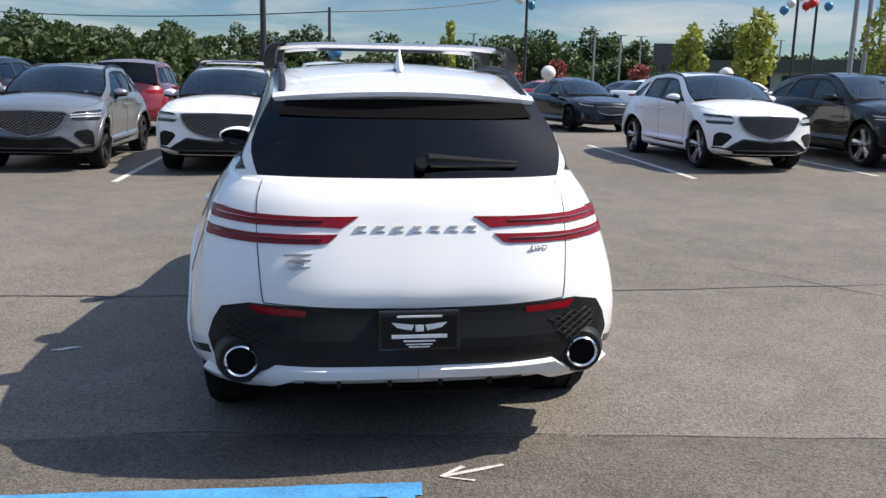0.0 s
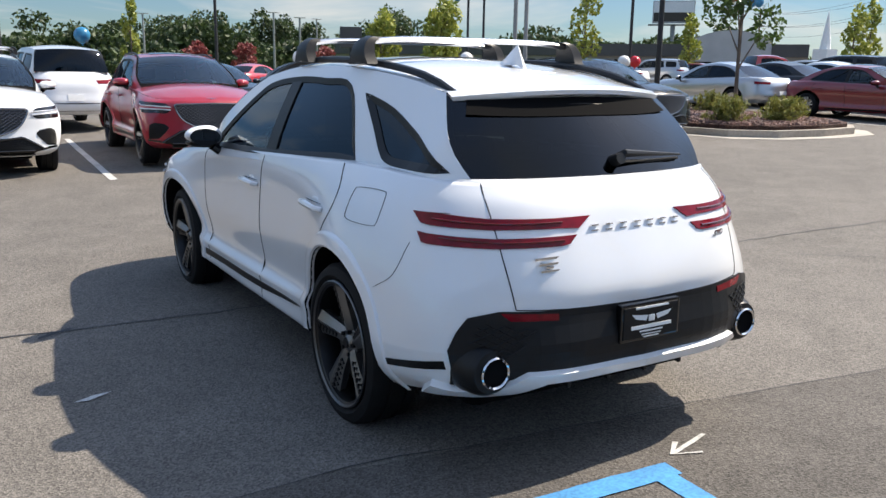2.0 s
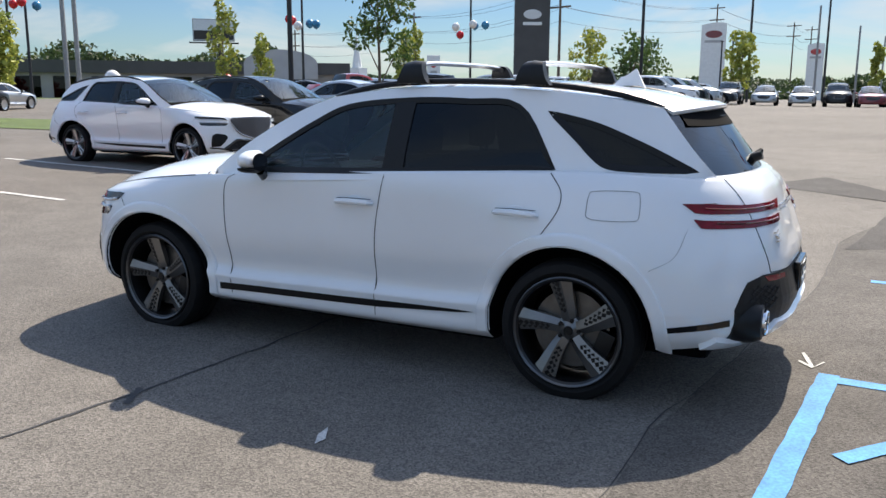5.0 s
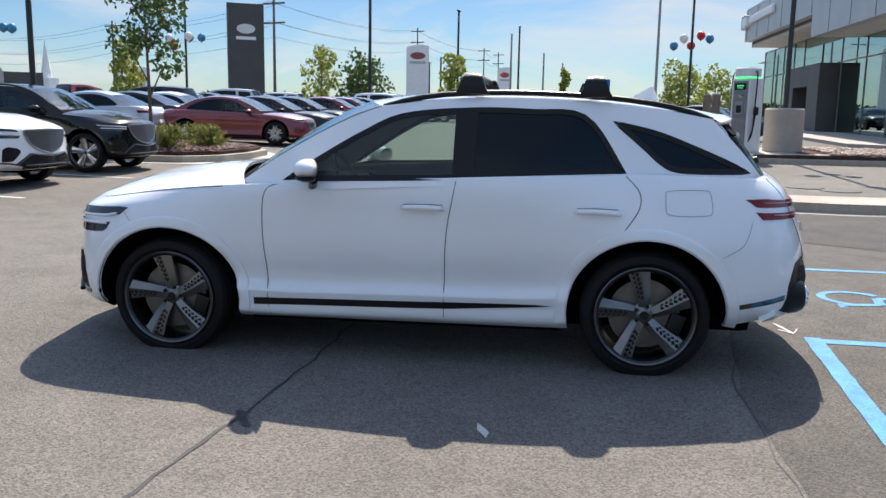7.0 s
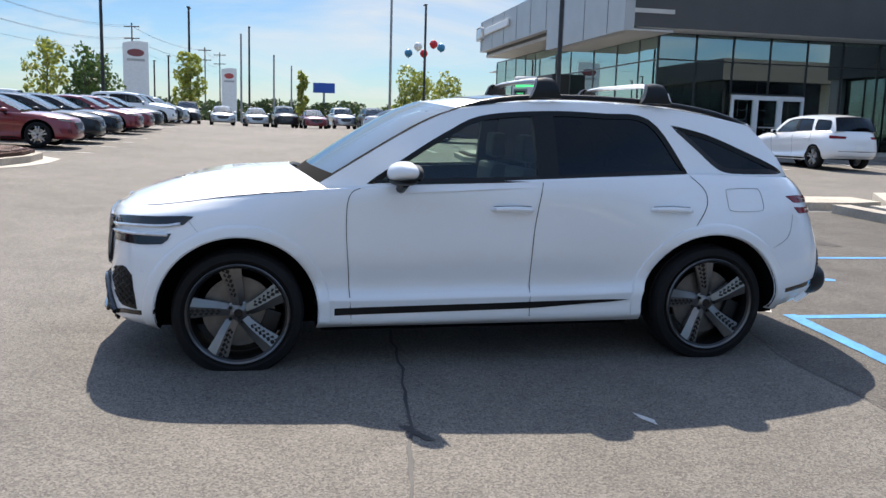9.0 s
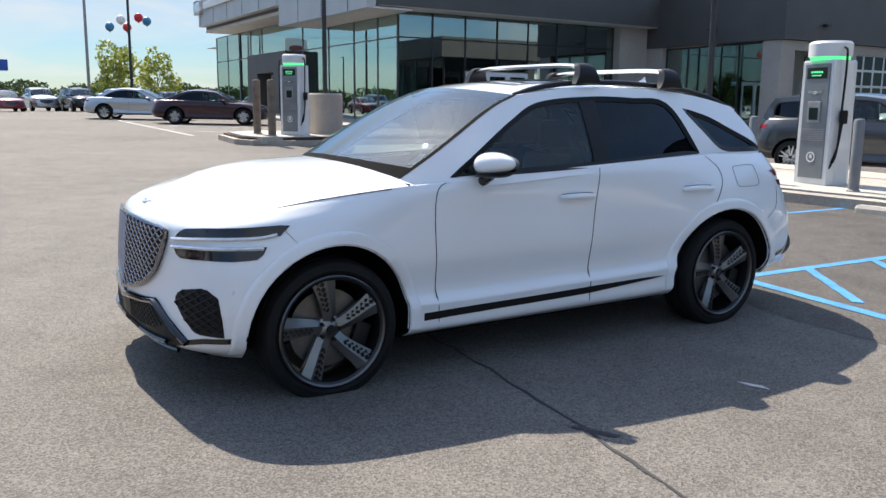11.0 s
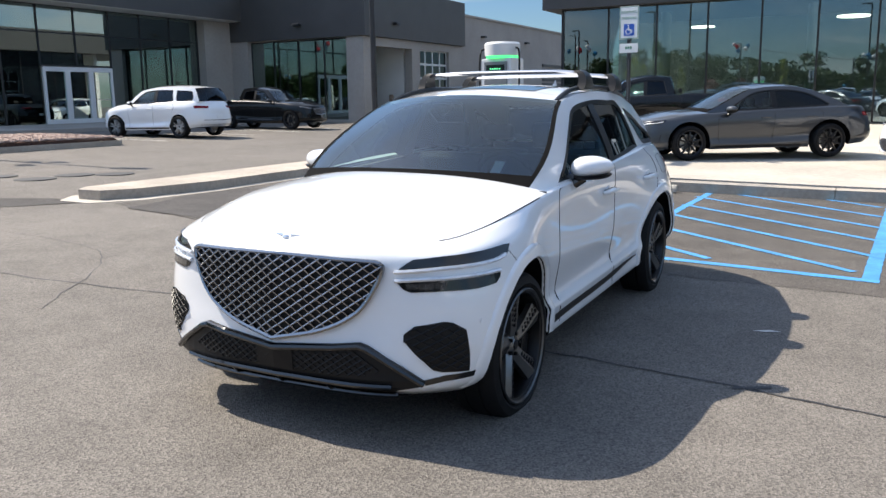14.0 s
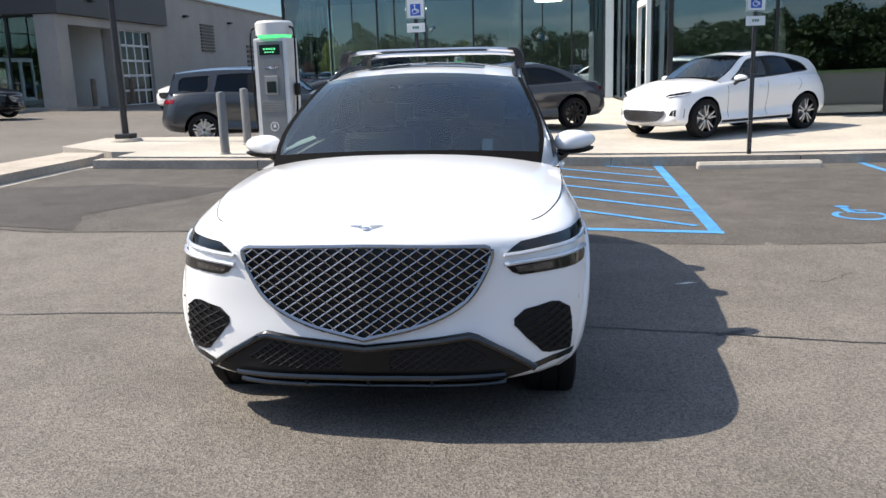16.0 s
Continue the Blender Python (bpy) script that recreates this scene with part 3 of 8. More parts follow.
def on_wrap(wr, pts, s, off, thick=.012, step=.03):
    bm = flat_poly(bmesh.new(), [(u / 20, z) for u, z in pts], wr.place(s, off), step)
    bmesh.ops.recalc_face_normals(bm, faces=bm.faces)
    mid = sum((f.calc_center_median() for f in bm.faces), Vector()) / len(bm.faces)
    acc = sum((f.normal * f.calc_area() for f in bm.faces), Vector())
    if acc.dot(Vector((mid.x, mid.y, 0))) < 0:
        bmesh.ops.reverse_faces(bm, faces=bm.faces)
    bmesh.ops.solidify(bm, geom=bm.faces[:], thickness=thick)
    return bm


def on_side(surf, pts, s, off, step=.06, thick=0.01):
    bm = flat_poly(bmesh.new(), pts, surf.side(s, off), step)
    return thicken(bm, (-s * thick, 0, 0))


def on_end(surf, pts, s, off, step=.06, thick=0.01):
    bm = flat_poly(bmesh.new(), pts, surf.end(s, off), step)
    return thicken(bm, (0, -s * thick, 0))


def strip(pts, w):
    """The outline of a band of width w along a flat line."""
    P = [Vector(p) for p in pts]
    a, b = [], []
    for i, p in enumerate(P):
        d = (P[min(i + 1, len(P) - 1)] - P[max(i - 1, 0)]).normalized()
        n = Vector((-d.y, d.x)) * w / 2
        a.append(tuple(p + n)); b.append(tuple(p - n))
    return a + b[::-1]


def coons(front, back, left, right, crown):
    """A sheet between four edges; crown(u, v) lifts it."""
    F, B, L, R = (np.array(e) for e in (front, back, left, right))
    nv, nu = len(F), len(L)
    rows = []
    for i in range(nu):
        u = i / (nu - 1)
        row = []
        for k in range(nv):
            v = k / (nv - 1)
            p = (1 - u) * F[k] + u * B[k] + (1 - v) * L[i] + v * R[i] - ((1 - u) * ((1 - v) * F[0] + v * F[-1]) + u * ((1 - v) * B[0] + v * B[-1]))
            row.append((p[0], p[1], p[2] + crown(u, v)))
        rows.append(row)
    return rows


def loop_of(pts, sharp):
    """A closed outline, smooth but for the corners named."""
    n = len(pts)
    out = []
    for a, b in zip(sharp, sharp[1:] + (sharp[0] + n,)):
        run = [pts[i % n] for i in range(a, b + 1)]
        out += [tuple(p) for p in (spline(run, 4 * len(run)) if len(run) > 2 else np.array(run))[:-1]]
    return out


def bow(c, ends, dy, dz, n=17):
    """A crosswise edge between (x, y, z) and its mirror, bowed by dy and dz in the middle."""
    x, y, z = ends
    return [(x * (2 * k / (n - 1) - 1) * 1.0, y + dy * (1 - (2 * k / (n - 1) - 1) ** 2), z + dz * (1 - (2 * k / (n - 1) - 1) ** 2)) for k in range(n)]


WHEEL_MESH = {}


def wheel_meshes(style, r):
    """Meshes of a wheel whose outer face looks to -x: five twisted spokes, seven pairs or ten plain ones."""
    key = (style, r)
    if key in WHEEL_MESH:
        return WHEEL_MESH[key]
    out = []

    def keep(name, bm, mats, angle=35):
        me = bpy.data.meshes.new(name)
        bm.to_mesh(me); bm.free()
        me.materials.append(mats)
        me.shade_smooth(); me.set_sharp_from_angle(angle=radians(angle))
        out.append((name, me))

    w, rr = .128, r * (.755 if style == "five" else .735)
    prof = [(-w + .025, rr + .006), (-w + .004, rr + .03), (-w, r - .055), (-w + .012, r - .018), (-w + .035, r - .003), (-.05, r), (-.046, r - .008), (-.036, r - .008), (-.032, r), (0.03, r), (.034, r - .008), (.044, r - .008), (.048, r),
            (w - .035, r - .003), (w, r - .055), (w - .004, rr + .03), (w - .025, rr)]
    keep("tyre", lathe_bm(prof, n=56, closed=True), M["rubber"])
    keep("rim", lathe_bm([(-w + .010, rr + .012), (-w + .006, rr + .004), (-w + .016, rr - .014), (-w + .05, rr - .022), (.0, rr - .03), (.10, rr - .01), (.11, rr + .01), (.02, rr - .012), (-.06, rr + .004)], n=56, closed=True), M["rim_dark"])
    if style == "five":
        keep("rim_edge", lathe_bm([(-w + .004, rr + .012), (-w - .001, rr + .006), (-w + .006, rr - .004), (-w + .014, rr + .002)], n=56, closed=True), M["rim_edge"])
    if style == "far":
        keep("wheel_cover", lathe_bm([(-.10, .001), (-.095, .05), (-.085, rr - .05), (-.10, rr - .01), (-.02, rr)], n=20), M["rim_silver"])
        WHEEL_MESH[key] = out
        return out
    keep("brake_disc", lathe_bm([(-.030, .06), (-.030, rr - .075), (-.008, rr - .075), (-.008, .06)], n=40, closed=True), M["disc"] if style == "five" else M["steel"])
    bm = bmesh.new()
    box(bm, -.062, .0, -.075, .075, rr - .135, rr - .045, .012, pose(0, 0, 0, 90 if style != "five" else 110))
    keep("caliper", bm, M["trim_black"])
    face = M["rim_face"] if style == "five" else M["rim_silver"] if style == "silver" else M["rim_dark"]
    n = 5 if style == "five" else 5 if style == "silver" else 10
    for i in range(n):
        bm = bmesh.new()
        turn = Matrix.Rotation(2 * math.pi * i / n, 4, "X")
        if style == "five":
            rows = []
            for k in range(9):
                u = k / 8
                rad = .045 + (rr - .055) * u
                tw = .16 * math.sin(u * 1.5)
                hw = .034 + .016 * u + .014 * u * u
                xo = -.070 - .038 * u ** 0.8
                sec = [(-hw, xo + .018 - .012 * u), (-hw * .15, xo - .006), (hw, xo + .004 + .01 * u), (hw * .9, xo + .045), (-hw * .9, xo + .05)]
                rows.append([(x, y * math.cos(tw) + rad * math.sin(tw), rad * math.cos(tw) - y * math.sin(tw)) for y, x in sec])
            vs = [[bm.verts.new(p) for p in row] for row in rows]
            for a in range(8):
                for b in range(5):
                    bm.faces.new((vs[a][b], vs[a][(b + 1) % 5], vs[a + 1][(b + 1) % 5], vs[a + 1][b]))
            bm.faces.new(vs[0]); bm.faces.new(vs[-1][::-1])
        else:
            for s in (-1, 1) if style == "silver" else (0,):
                vs = box(bm, -.105, -.055, -.016, .016, .05, rr - .01, .006, Matrix.Rotation(s * .2, 4, "X"))
        bmesh.ops.transform(bm, matrix=turn, verts=bm.verts)
        bmesh.ops.recalc_face_normals(bm, faces=bm.faces)
        keep("spoke", bm, face, 25)
        if style == "five":
            # dark mesh inlay on the lower half of each spoke: three by two small pads
            bm = bmesh.new()
            for a in range(6):
                for b in (0, 1):
                    u = .26 + .125 * a
                    rad = .045 + (rr - .055) * u
                    tw = .16 * math.sin(u * 1.5)
                    hw = .034 + .016 * u + .014 * u * u
                    y0 = hw * (.12 + .42 * b)
                    xo = -.070 - .038 * u ** 0.8
                    x = xo - .004 + (.010 + .01 * u) * (.12 + .42 * b)
                    box(bm, x - .0035, x + .006, y0, y0 + hw * .33, -.011, .010, 0, turn @ Matrix.Rotation(-tw, 4, "X") @ Matrix.Translation((0, 0, rad)) @ Matrix.Rotation(.5, 4, "X"))
            keep("spoke_inlay", bm, M["trim_black"])
    keep("hub", lathe_bm([(-.082, .0005), (-.082, .026), (-.076, .034), (-.06, .072), (.02, .075)], n=24), face)
    keep("centre_cap", lathe_bm([(-.088, .0005), (-.088, .022), (-.080, .027), (-.075, .027)], n=24), M["trim_black"])
    for i in range(5 if style == "five" else 0):
        a = 2 * math.pi * (i + .5) / 5
        keep("lug_nut", lathe_bm([(-.086, .004), (-.086, .009), (-.06, .011)], n=6, centre=(0, .054 * math.cos(a), .054 * math.sin(a))), M["trim_black"])
    WHEEL_MESH[key] = out
    return out


def add_wheel(car, x, y, r, style, z):
    w = new("wheel")
    w.parent = car
    w.matrix_basis = pose(x, y, z, 0, 0, 180 if x > 0 else 0)
    for name, me in wheel_meshes(style, r):
        o = new(name, me)
        o.parent = w
    return w


def make_car(P, m, label, colour, style="five", bars=False, detail=2, front="mesh", category="car", group=""):
    """A car at the pose m, whose x is its right and y its nose. detail: 2 for the one that the walk goes round, 1 for parked ones."""
    car = thing(P.get("name", "suv"), m, label, category, group)
    fy, k, tail_z = P["lines"][0][0][1] / SUV_LINES[0][0][1], P.get("zs", 1), P["lines"][-2][-1][2] + .04
    me, lines, skin, kinds = car_shell(P)
    body = part_of("body", me, [M[colour], M["well"]], car)
    me.polygons.foreach_set("material_index", kinds)
    S = Surface(me)
    S.wrap = Wrap(skin)
    W = M[colour]
    zs = P.get("zs", 1)
    # greenhouse
    xb, xt = curve1(*P["base"]), curve1(*P["roof"])

    def xg(y, z, off=0.0):
        t = clamp((z - P["z0"]) / (P["z1"] - P["z0"]), -0.3, 1.05)
        b, r = xb(y), xt(y)
        return b + (r - b) * (t if t < 0 else t ** 1.22) + off

    fr, tp, re = (spline(P[k], n) for k, n in (("front", 12), ("top", 16), ("rear", 9)))
    belt_z = lambda y: float(np.interp(y, [-2.3, -1.44, -.9, 0, .9, 1.2], [1.13, 1.14, 1.12, 1.08, 1.035, 1.02])) * zs if not P.get("belt") else P["belt"](y)
    low = [(float(re[-1][0]) + .03, float(re[-1][1]) - .012)] + [(y, belt_z(y) - .03) for y in np.linspace(re[-1][0] + .1, fr[0][0] - .1, 9)] + [(float(fr[0][0]), belt_z(float(fr[0][0])) - .03)]
    outline = [tuple(p) for p in fr] + [tuple(p) for p in tp[1:]] + [tuple(p) for p in re[1:]] + low
    dlo, qw = loop_of(P["dlo"], P.get("dlo_sharp", (0, 7))), P.get("quarter")
    if qw:
        qw = loop_of(qw, (0, 4))
    for s in (1, -1):
        at = lambda o: (lambda y, z: Vector((s * xg(y, z, o), y, z)))
        bm = flat_poly(bmesh.new(), outline, at(0), .07, [dlo] + ([qw] if qw else []))
        bmesh.ops.recalc_face_normals(bm, faces=bm.faces)
        thicken(bm, (-s * .03, 0, 0))
        part("side_frame", bm, W, car, smooth=True, angle=50)
        b0, b1 = P["bpillar"]
        # panes of the doors: split at the B pillar
        def cut_poly(pts, lo, hi):
            bmx = bmesh.new()
            bmx.faces.new([bmx.verts.new((a, b, 0)) for a, b in pts])
            for co, no in ((lo, -1), (hi, 1)):
                bmesh.ops.bisect_plane(bmx, geom=bmx.verts[:] + bmx.edges[:] + bmx.faces[:], plane_co=(co, 0, 0), plane_no=(no, 0, 0), clear_outer=True)
            bmx.faces.ensure_lookup_table()
            res = [(v.co.x, v.co.y) for v in bmx.faces[0].verts]
            bmx.free()
            return res
        for nm, lo, hi, g in (("front_window", b0 - .005, 2, "glass_side"), ("rear_window", -3, b1 + .005, "glass_dark")):
            bm = facing(flat_poly(bmesh.new(), cut_poly(dlo, lo, hi), at(-.012), .08), (s, 0, 0))
            part(nm, bm, M[g], car, "clear tinted window" if g == "glass_side" else "dark privacy window", smooth=True)
        bm = flat_poly(bmesh.new(), cut_poly(dlo, b1, b0), at(-.004), .08)
        part("b_pillar", thicken(bm, (-s * .05, 0, 0)), M["trim_black"], car, smooth=True)
        if qw:
            bm = facing(flat_poly(bmesh.new(), qw, at(-.010), .08), (s, 0, 0))
            part("quarter_window", bm, M["glass_dark"], car, "dark privacy window", smooth=True)
        # black frames round the panes
        for loop in ([dlo, qw] if qw else [dlo]):
            bm = bmesh.new()
            n = len(loop)
            cy, cz = sum(p[0] for p in loop) / n, sum(p[1] for p in loop) / n
            ins, outs = [], []
            for i in range(n):
                p0, p, p1 = (Vector(loop[j % n]) for j in (i - 1, i, i + 1))
                nn = ((p - p0).normalized() + (p1 - p).normalized())
                nn = Vector((nn.y, -nn.x)).normalized()
                if nn.dot(p - Vector((cy, cz))) < 0:
                    nn = -nn
                outs.append(p + nn * .007); ins.append(p - nn * .024)
            vo = [bm.verts.new(Vector((s * xg(p.x, p.y, .004), p.x, p.y))) for p in outs]
            vi = [bm.verts.new(Vector((s * xg(p.x, p.y, -.006), p.x, p.y))) for p in ins]
            for i in range(n):
                j = (i + 1) % n
                bm.faces.new((vo[i], vo[j], vi[j], vi[i]))
            bmesh.ops.recalc_face_normals(bm, faces=bm.faces)
            bmesh.ops.solidify(bm, geom=bm.faces[:], thickness=.008)
            part("window_surround", bm, M["trim_black"], car)
    edge = lambda c, s, o=0: [(s * xg(y, z, o), y, z) for y, z in c]
    cowl = bow(0, (xg(*fr[0]), *fr[0]), .13, .03)
    wtop = bow(0, (xg(*fr[-1]), *fr[-1]), .17, .045)
    bm = bmesh.new()
    grid_faces(bm, coons(cowl, wtop, edge(fr, -1), edge(fr, 1), lambda u, v: 0))
    part("windscreen", facing(bm, (0, 1, 1)), M["glass_front"], car, smooth=True)
    # dark band at the top and round the edge of the windscreen
    rows = coons(cowl, wtop, edge(fr, -1), edge(fr, 1), lambda u, v: 0.003)
    bm = bmesh.new()
    grid_faces(bm, [r for r in rows[:2]])
    for a, b in ((0, 1), (-1, -2)):
        grid_faces(bm, [[r[a], tuple(.72 * np.array(r[a]) + .28 * np.array(r[b]))] for r in rows])
    part("windscreen_border", bm, M["well"], car, smooth=True)
    rtop = bow(0, (xg(*re[0]), *re[0]), P.get("tail_bow", -.15), .03)
    bm = bmesh.new()
    roof_rows = coons(wtop, rtop, edge(tp, -1), edge(tp, 1), lambda u, v: P.get("roof_crown", .03) * math.sin(math.pi * u) * (1 - (2 * v - 1) ** 2))
    grid_faces(bm, roof_rows, True)
    bmesh.ops.recalc_face_normals(bm, faces=bm.faces)
    thicken(bm, (0, 0, -.02))
    part("roof", bm, W, car, smooth=True, angle=50)
    # sunroof glass
    lift = lambda p: (p[0], p[1], p[2] + .004)
    bm = bmesh.new()
    grid_faces(bm, [[lift(p) for p in r[3:14]] for r in roof_rows[2:9]], True)
    bmesh.ops.recalc_face_normals(bm, faces=bm.faces)
    if P.get("sunroof", True):
        part("sunroof", bm, M["gloss_black"], car, smooth=True)
    else:
        bm.free()
    rbase = bow(0, (xg(*re[-1]), *re[-1]), P.get("glass_bow", -.05), .0)
    rrows = coons(rtop, rbase, edge(re, -1), edge(re, 1), lambda u, v: 0)
    bm = bmesh.new()
    grid_faces(bm, rrows, True)
    part("rear_window_glass", facing(bm, (0, -1, 1)), M["glass_rear"], car, "dark privacy window", smooth=True)
    if P.get("spoiler"):
        a = [(x * 1.005, y + .03, z + .006) for x, y, z in rtop]
        b = [(x * 1.0, y - .065 + .02 * (x / .55) ** 2, z - .016) for x, y, z in rtop]
        c = [(x * .985, y - .06 + .02 * (x / .55) ** 2, z - .034) for x, y, z in rtop]
        d = [(x * .97, y - .03, z - .05) for x, y, z in rtop]
        bm = bmesh.new()
        grid_faces(bm, [a, [tuple((np.array(p) + np.array(q)) / 2 + np.array((0, 0, .008))) for p, q in zip(a, b)], b, c, d])
        for k in (0, -1):
            vs = [bm.verts.new(p[k]) for p in (a, b, c, d)]
            bm.faces.new(vs)
        bmesh.ops.remove_doubles(bm, verts=bm.verts, dist=.0005)
        bmesh.ops.recalc_face_normals(bm, faces=bm.faces)
        part("spoiler", bm, W, car, smooth=True)
        under = [(x * .93, y - .06, z - .075) for x, y, z in rtop]
        # black sheet painting the spoiler's dark reflection and shade onto the glass
        band = [[tuple((1 - t) * np.array(p) + t * np.array(q) + np.array((0, -.004, .002))) for p, q in zip(r0, r1)] for t, r0, r1 in ((0, rrows[0], rrows[1]), (0, rrows[1], rrows[2]), (0, rrows[2], rrows[3]), (.25, rrows[3], rrows[4]))]
        band[-1] = [tuple(np.array(p) + (0, .02 * abs(p[0] / .6) ** 3, .03 * abs(p[0] / .6) ** 3)) for p in band[-1]]
        bm = bmesh.new()
        grid_faces(bm, [r[1:-1] for r in band], True)
        part("rear_window_band", bm, M["well"], car, smooth=True)
        bm = bmesh.new()
        grid_faces(bm, [c, d, under], False)
        part("spoiler_underside", bm, M["trim_black"], car, smooth=True)
    # bonnet: a sheet between the top outline and the windscreen's foot
    L5 = lines[-1]
    corner = P.get("corner", 2)
    dist = np.linalg.norm(L5 - np.array(P["lines"][-1][corner]), axis=1)
    ic = int(dist.argmin())
    yc = cowl[0][1]
    ib = int(np.abs(L5[:35, 1] - (yc - .05)).argmin())
    fhalf = spline(L5[: ic + 1], 11)
    frow = [(-x, y, z) for x, y, z in fhalf[::-1]] + [tuple(p) for p in fhalf[1:]]
    shalf = spline(L5[ic: ib + 1], 18)
    bx = shalf[-1][0]
    ck = bow(0, (bx, shalf[-1][1], shalf[-1][2]), .20, .02, 21)
    cr = P.get("crown", .085)

    def hood(u, v):
        w = abs(2 * v - 1)
        ridge = .014 * math.exp(-((w - .22 - .10 * u) / .05) ** 2) * math.sin(math.pi * min(1, u + .12)) + .010 * math.exp(-((w - .80) / .06) ** 2) * math.sin(math.pi * min(1, u + .10))
        return cr * (1 - w ** 2.6) * math.sin(math.pi * clamp(u * .62 + .02, 0, 1)) ** .8 + ridge
    hood_rows = coons(frow, ck, [(-x, y, z) for x, y, z in shalf], shalf, hood)
    lip = []
    for lv in (-4, -3, -2) if len(skin) == 19 else (-11, -9, -7, -4, -2):
        h2 = spline(skin[lv][: ic + 1], 11)
        h2[:, 1] += .004 - .012 * np.linspace(0, 1, 11) ** 5
        lip.append([(-x, y, z) for x, y, z in h2[::-1]] + [tuple(p) for p in h2[1:]])
    hood_rows = lip + hood_rows
    bm = bmesh.new()
    grid_faces(bm, hood_rows, True)
    bmesh.ops.recalc_face_normals(bm, faces=bm.faces)
    bmesh.ops.translate(bm, verts=bm.verts, vec=(0, 0, .0015))
    thicken(bm, (0, 0, -.02))
    part("bonnet", bm, W, car, smooth=True, angle=50)
    if P is SUV:
        for s in (1, -1):
            part("bonnet_gap", tube_bm([(s * (x + .002), y, z - .001) for x, y, z in shalf[:-2]], .003, 5), M["seam"], car)
    # dark plenum between bonnet and windscreen
    bm = bmesh.new()
    grid_faces(bm, [[(x, y + .03, z - .005) for x, y, z in ck], [(x * bx / max(.01, cowl[-1][0]), y - .01, z - .015) for x, y, z in spline(cowl, 21)]], True)
    part("cowl_panel", bm, M["trim_black"], car)
    # tail deck or hatch shoulder: from the foot of the rear window to the tail edge
    it = int(np.abs(L5[30:, 1] - (rbase[0][1] + .05)).argmin()) + 30
    thalf = spline(L5[it:], 9)
    trow = [(-x, y, z) for x, y, z in thalf] + [tuple(p) for p in thalf[-2::-1]]
    gb = [tuple(p) for p in spline(rbase, 17)]
    bm = bmesh.new()
    deck = []
    for t in np.linspace(0, 1, 7):
        deck.append([tuple((1 - t) * np.array(a) + t * np.array(b) + np.array((0, 0, P.get("deck_crown", .006) * math.sin(math.pi * t)))) for a, b in zip(gb, trow)])
    grid_faces(bm, deck, True)
    bmesh.ops.recalc_face_normals(bm, faces=bm.faces)
    part("tail_deck", bm, W, car, smooth=True)
    # wheels
    for y in P["wheels"]:
        for s in (1, -1):
            add_wheel(car, s * P.get("wheel_x", .805), y, P["wheel_r"], style, P.get("hub_z", P["wheel_r"]))
    if P.get("far"):
        P["finish"](car, S, W, xg, 0, bars, tp, L5, (k, fy, tail_z), rrows)
        return car
    # cabin: dashboard, steering wheel, seats
    bm = bmesh.new()
    box(bm, -.70, .70, .52, .95, .88 * zs, 1.03 * zs, .05)
    box(bm, -.62, -.18, .47, .75, .95 * zs, 1.09 * zs, .05)
    part("dashboard", bm, M["cabin"], car)
    bm = bmesh.new()
    ring = [(0.185 * math.cos(a), 0, 0.185 * math.sin(a)) for a in np.linspace(0, 2 * math.pi, 25)]
    tube(bm, ring, .016, 6, False)
    box(bm, -.17, .17, -.01, .02, -.03, .03, .008)
    bmesh.ops.transform(bm, matrix=pose(-.38, .42, 1.05 * zs, -25), verts=bm.verts)
    part("steering_wheel", bm, M["cabin"], car)
    for x, y in ((-.38, -.22), (.38, -.22), (-.38, -1.08), (.38, -1.08)):
        bm = bmesh.new()
        box(bm, -.25, .25, -.08, .06, .80 * zs, 1.16 * zs + (0 if y > -1 else -.03), .05, pose(x, y, 0, 6))
        box(bm, -.13, .13, -.12, -.02, 1.19 * zs, 1.37 * zs + (0 if y > -1 else -.05), .04, pose(x, y, 0, 3))
        tube(bm, [(x - .05, y - .15, 1.1 * zs), (x - .05, y - .15, 1.22 * zs)], .008, 6)
        tube(bm, [(x + .05, y - .15, 1.1 * zs), (x + .05, y - .15, 1.22 * zs)], .008, 6)
        part("seat", bm, M["cabin"], car)
    P["finish"](car, S, W, xg, detail, bars, tp, L5, (k, fy, tail_z), rrows)
    return car


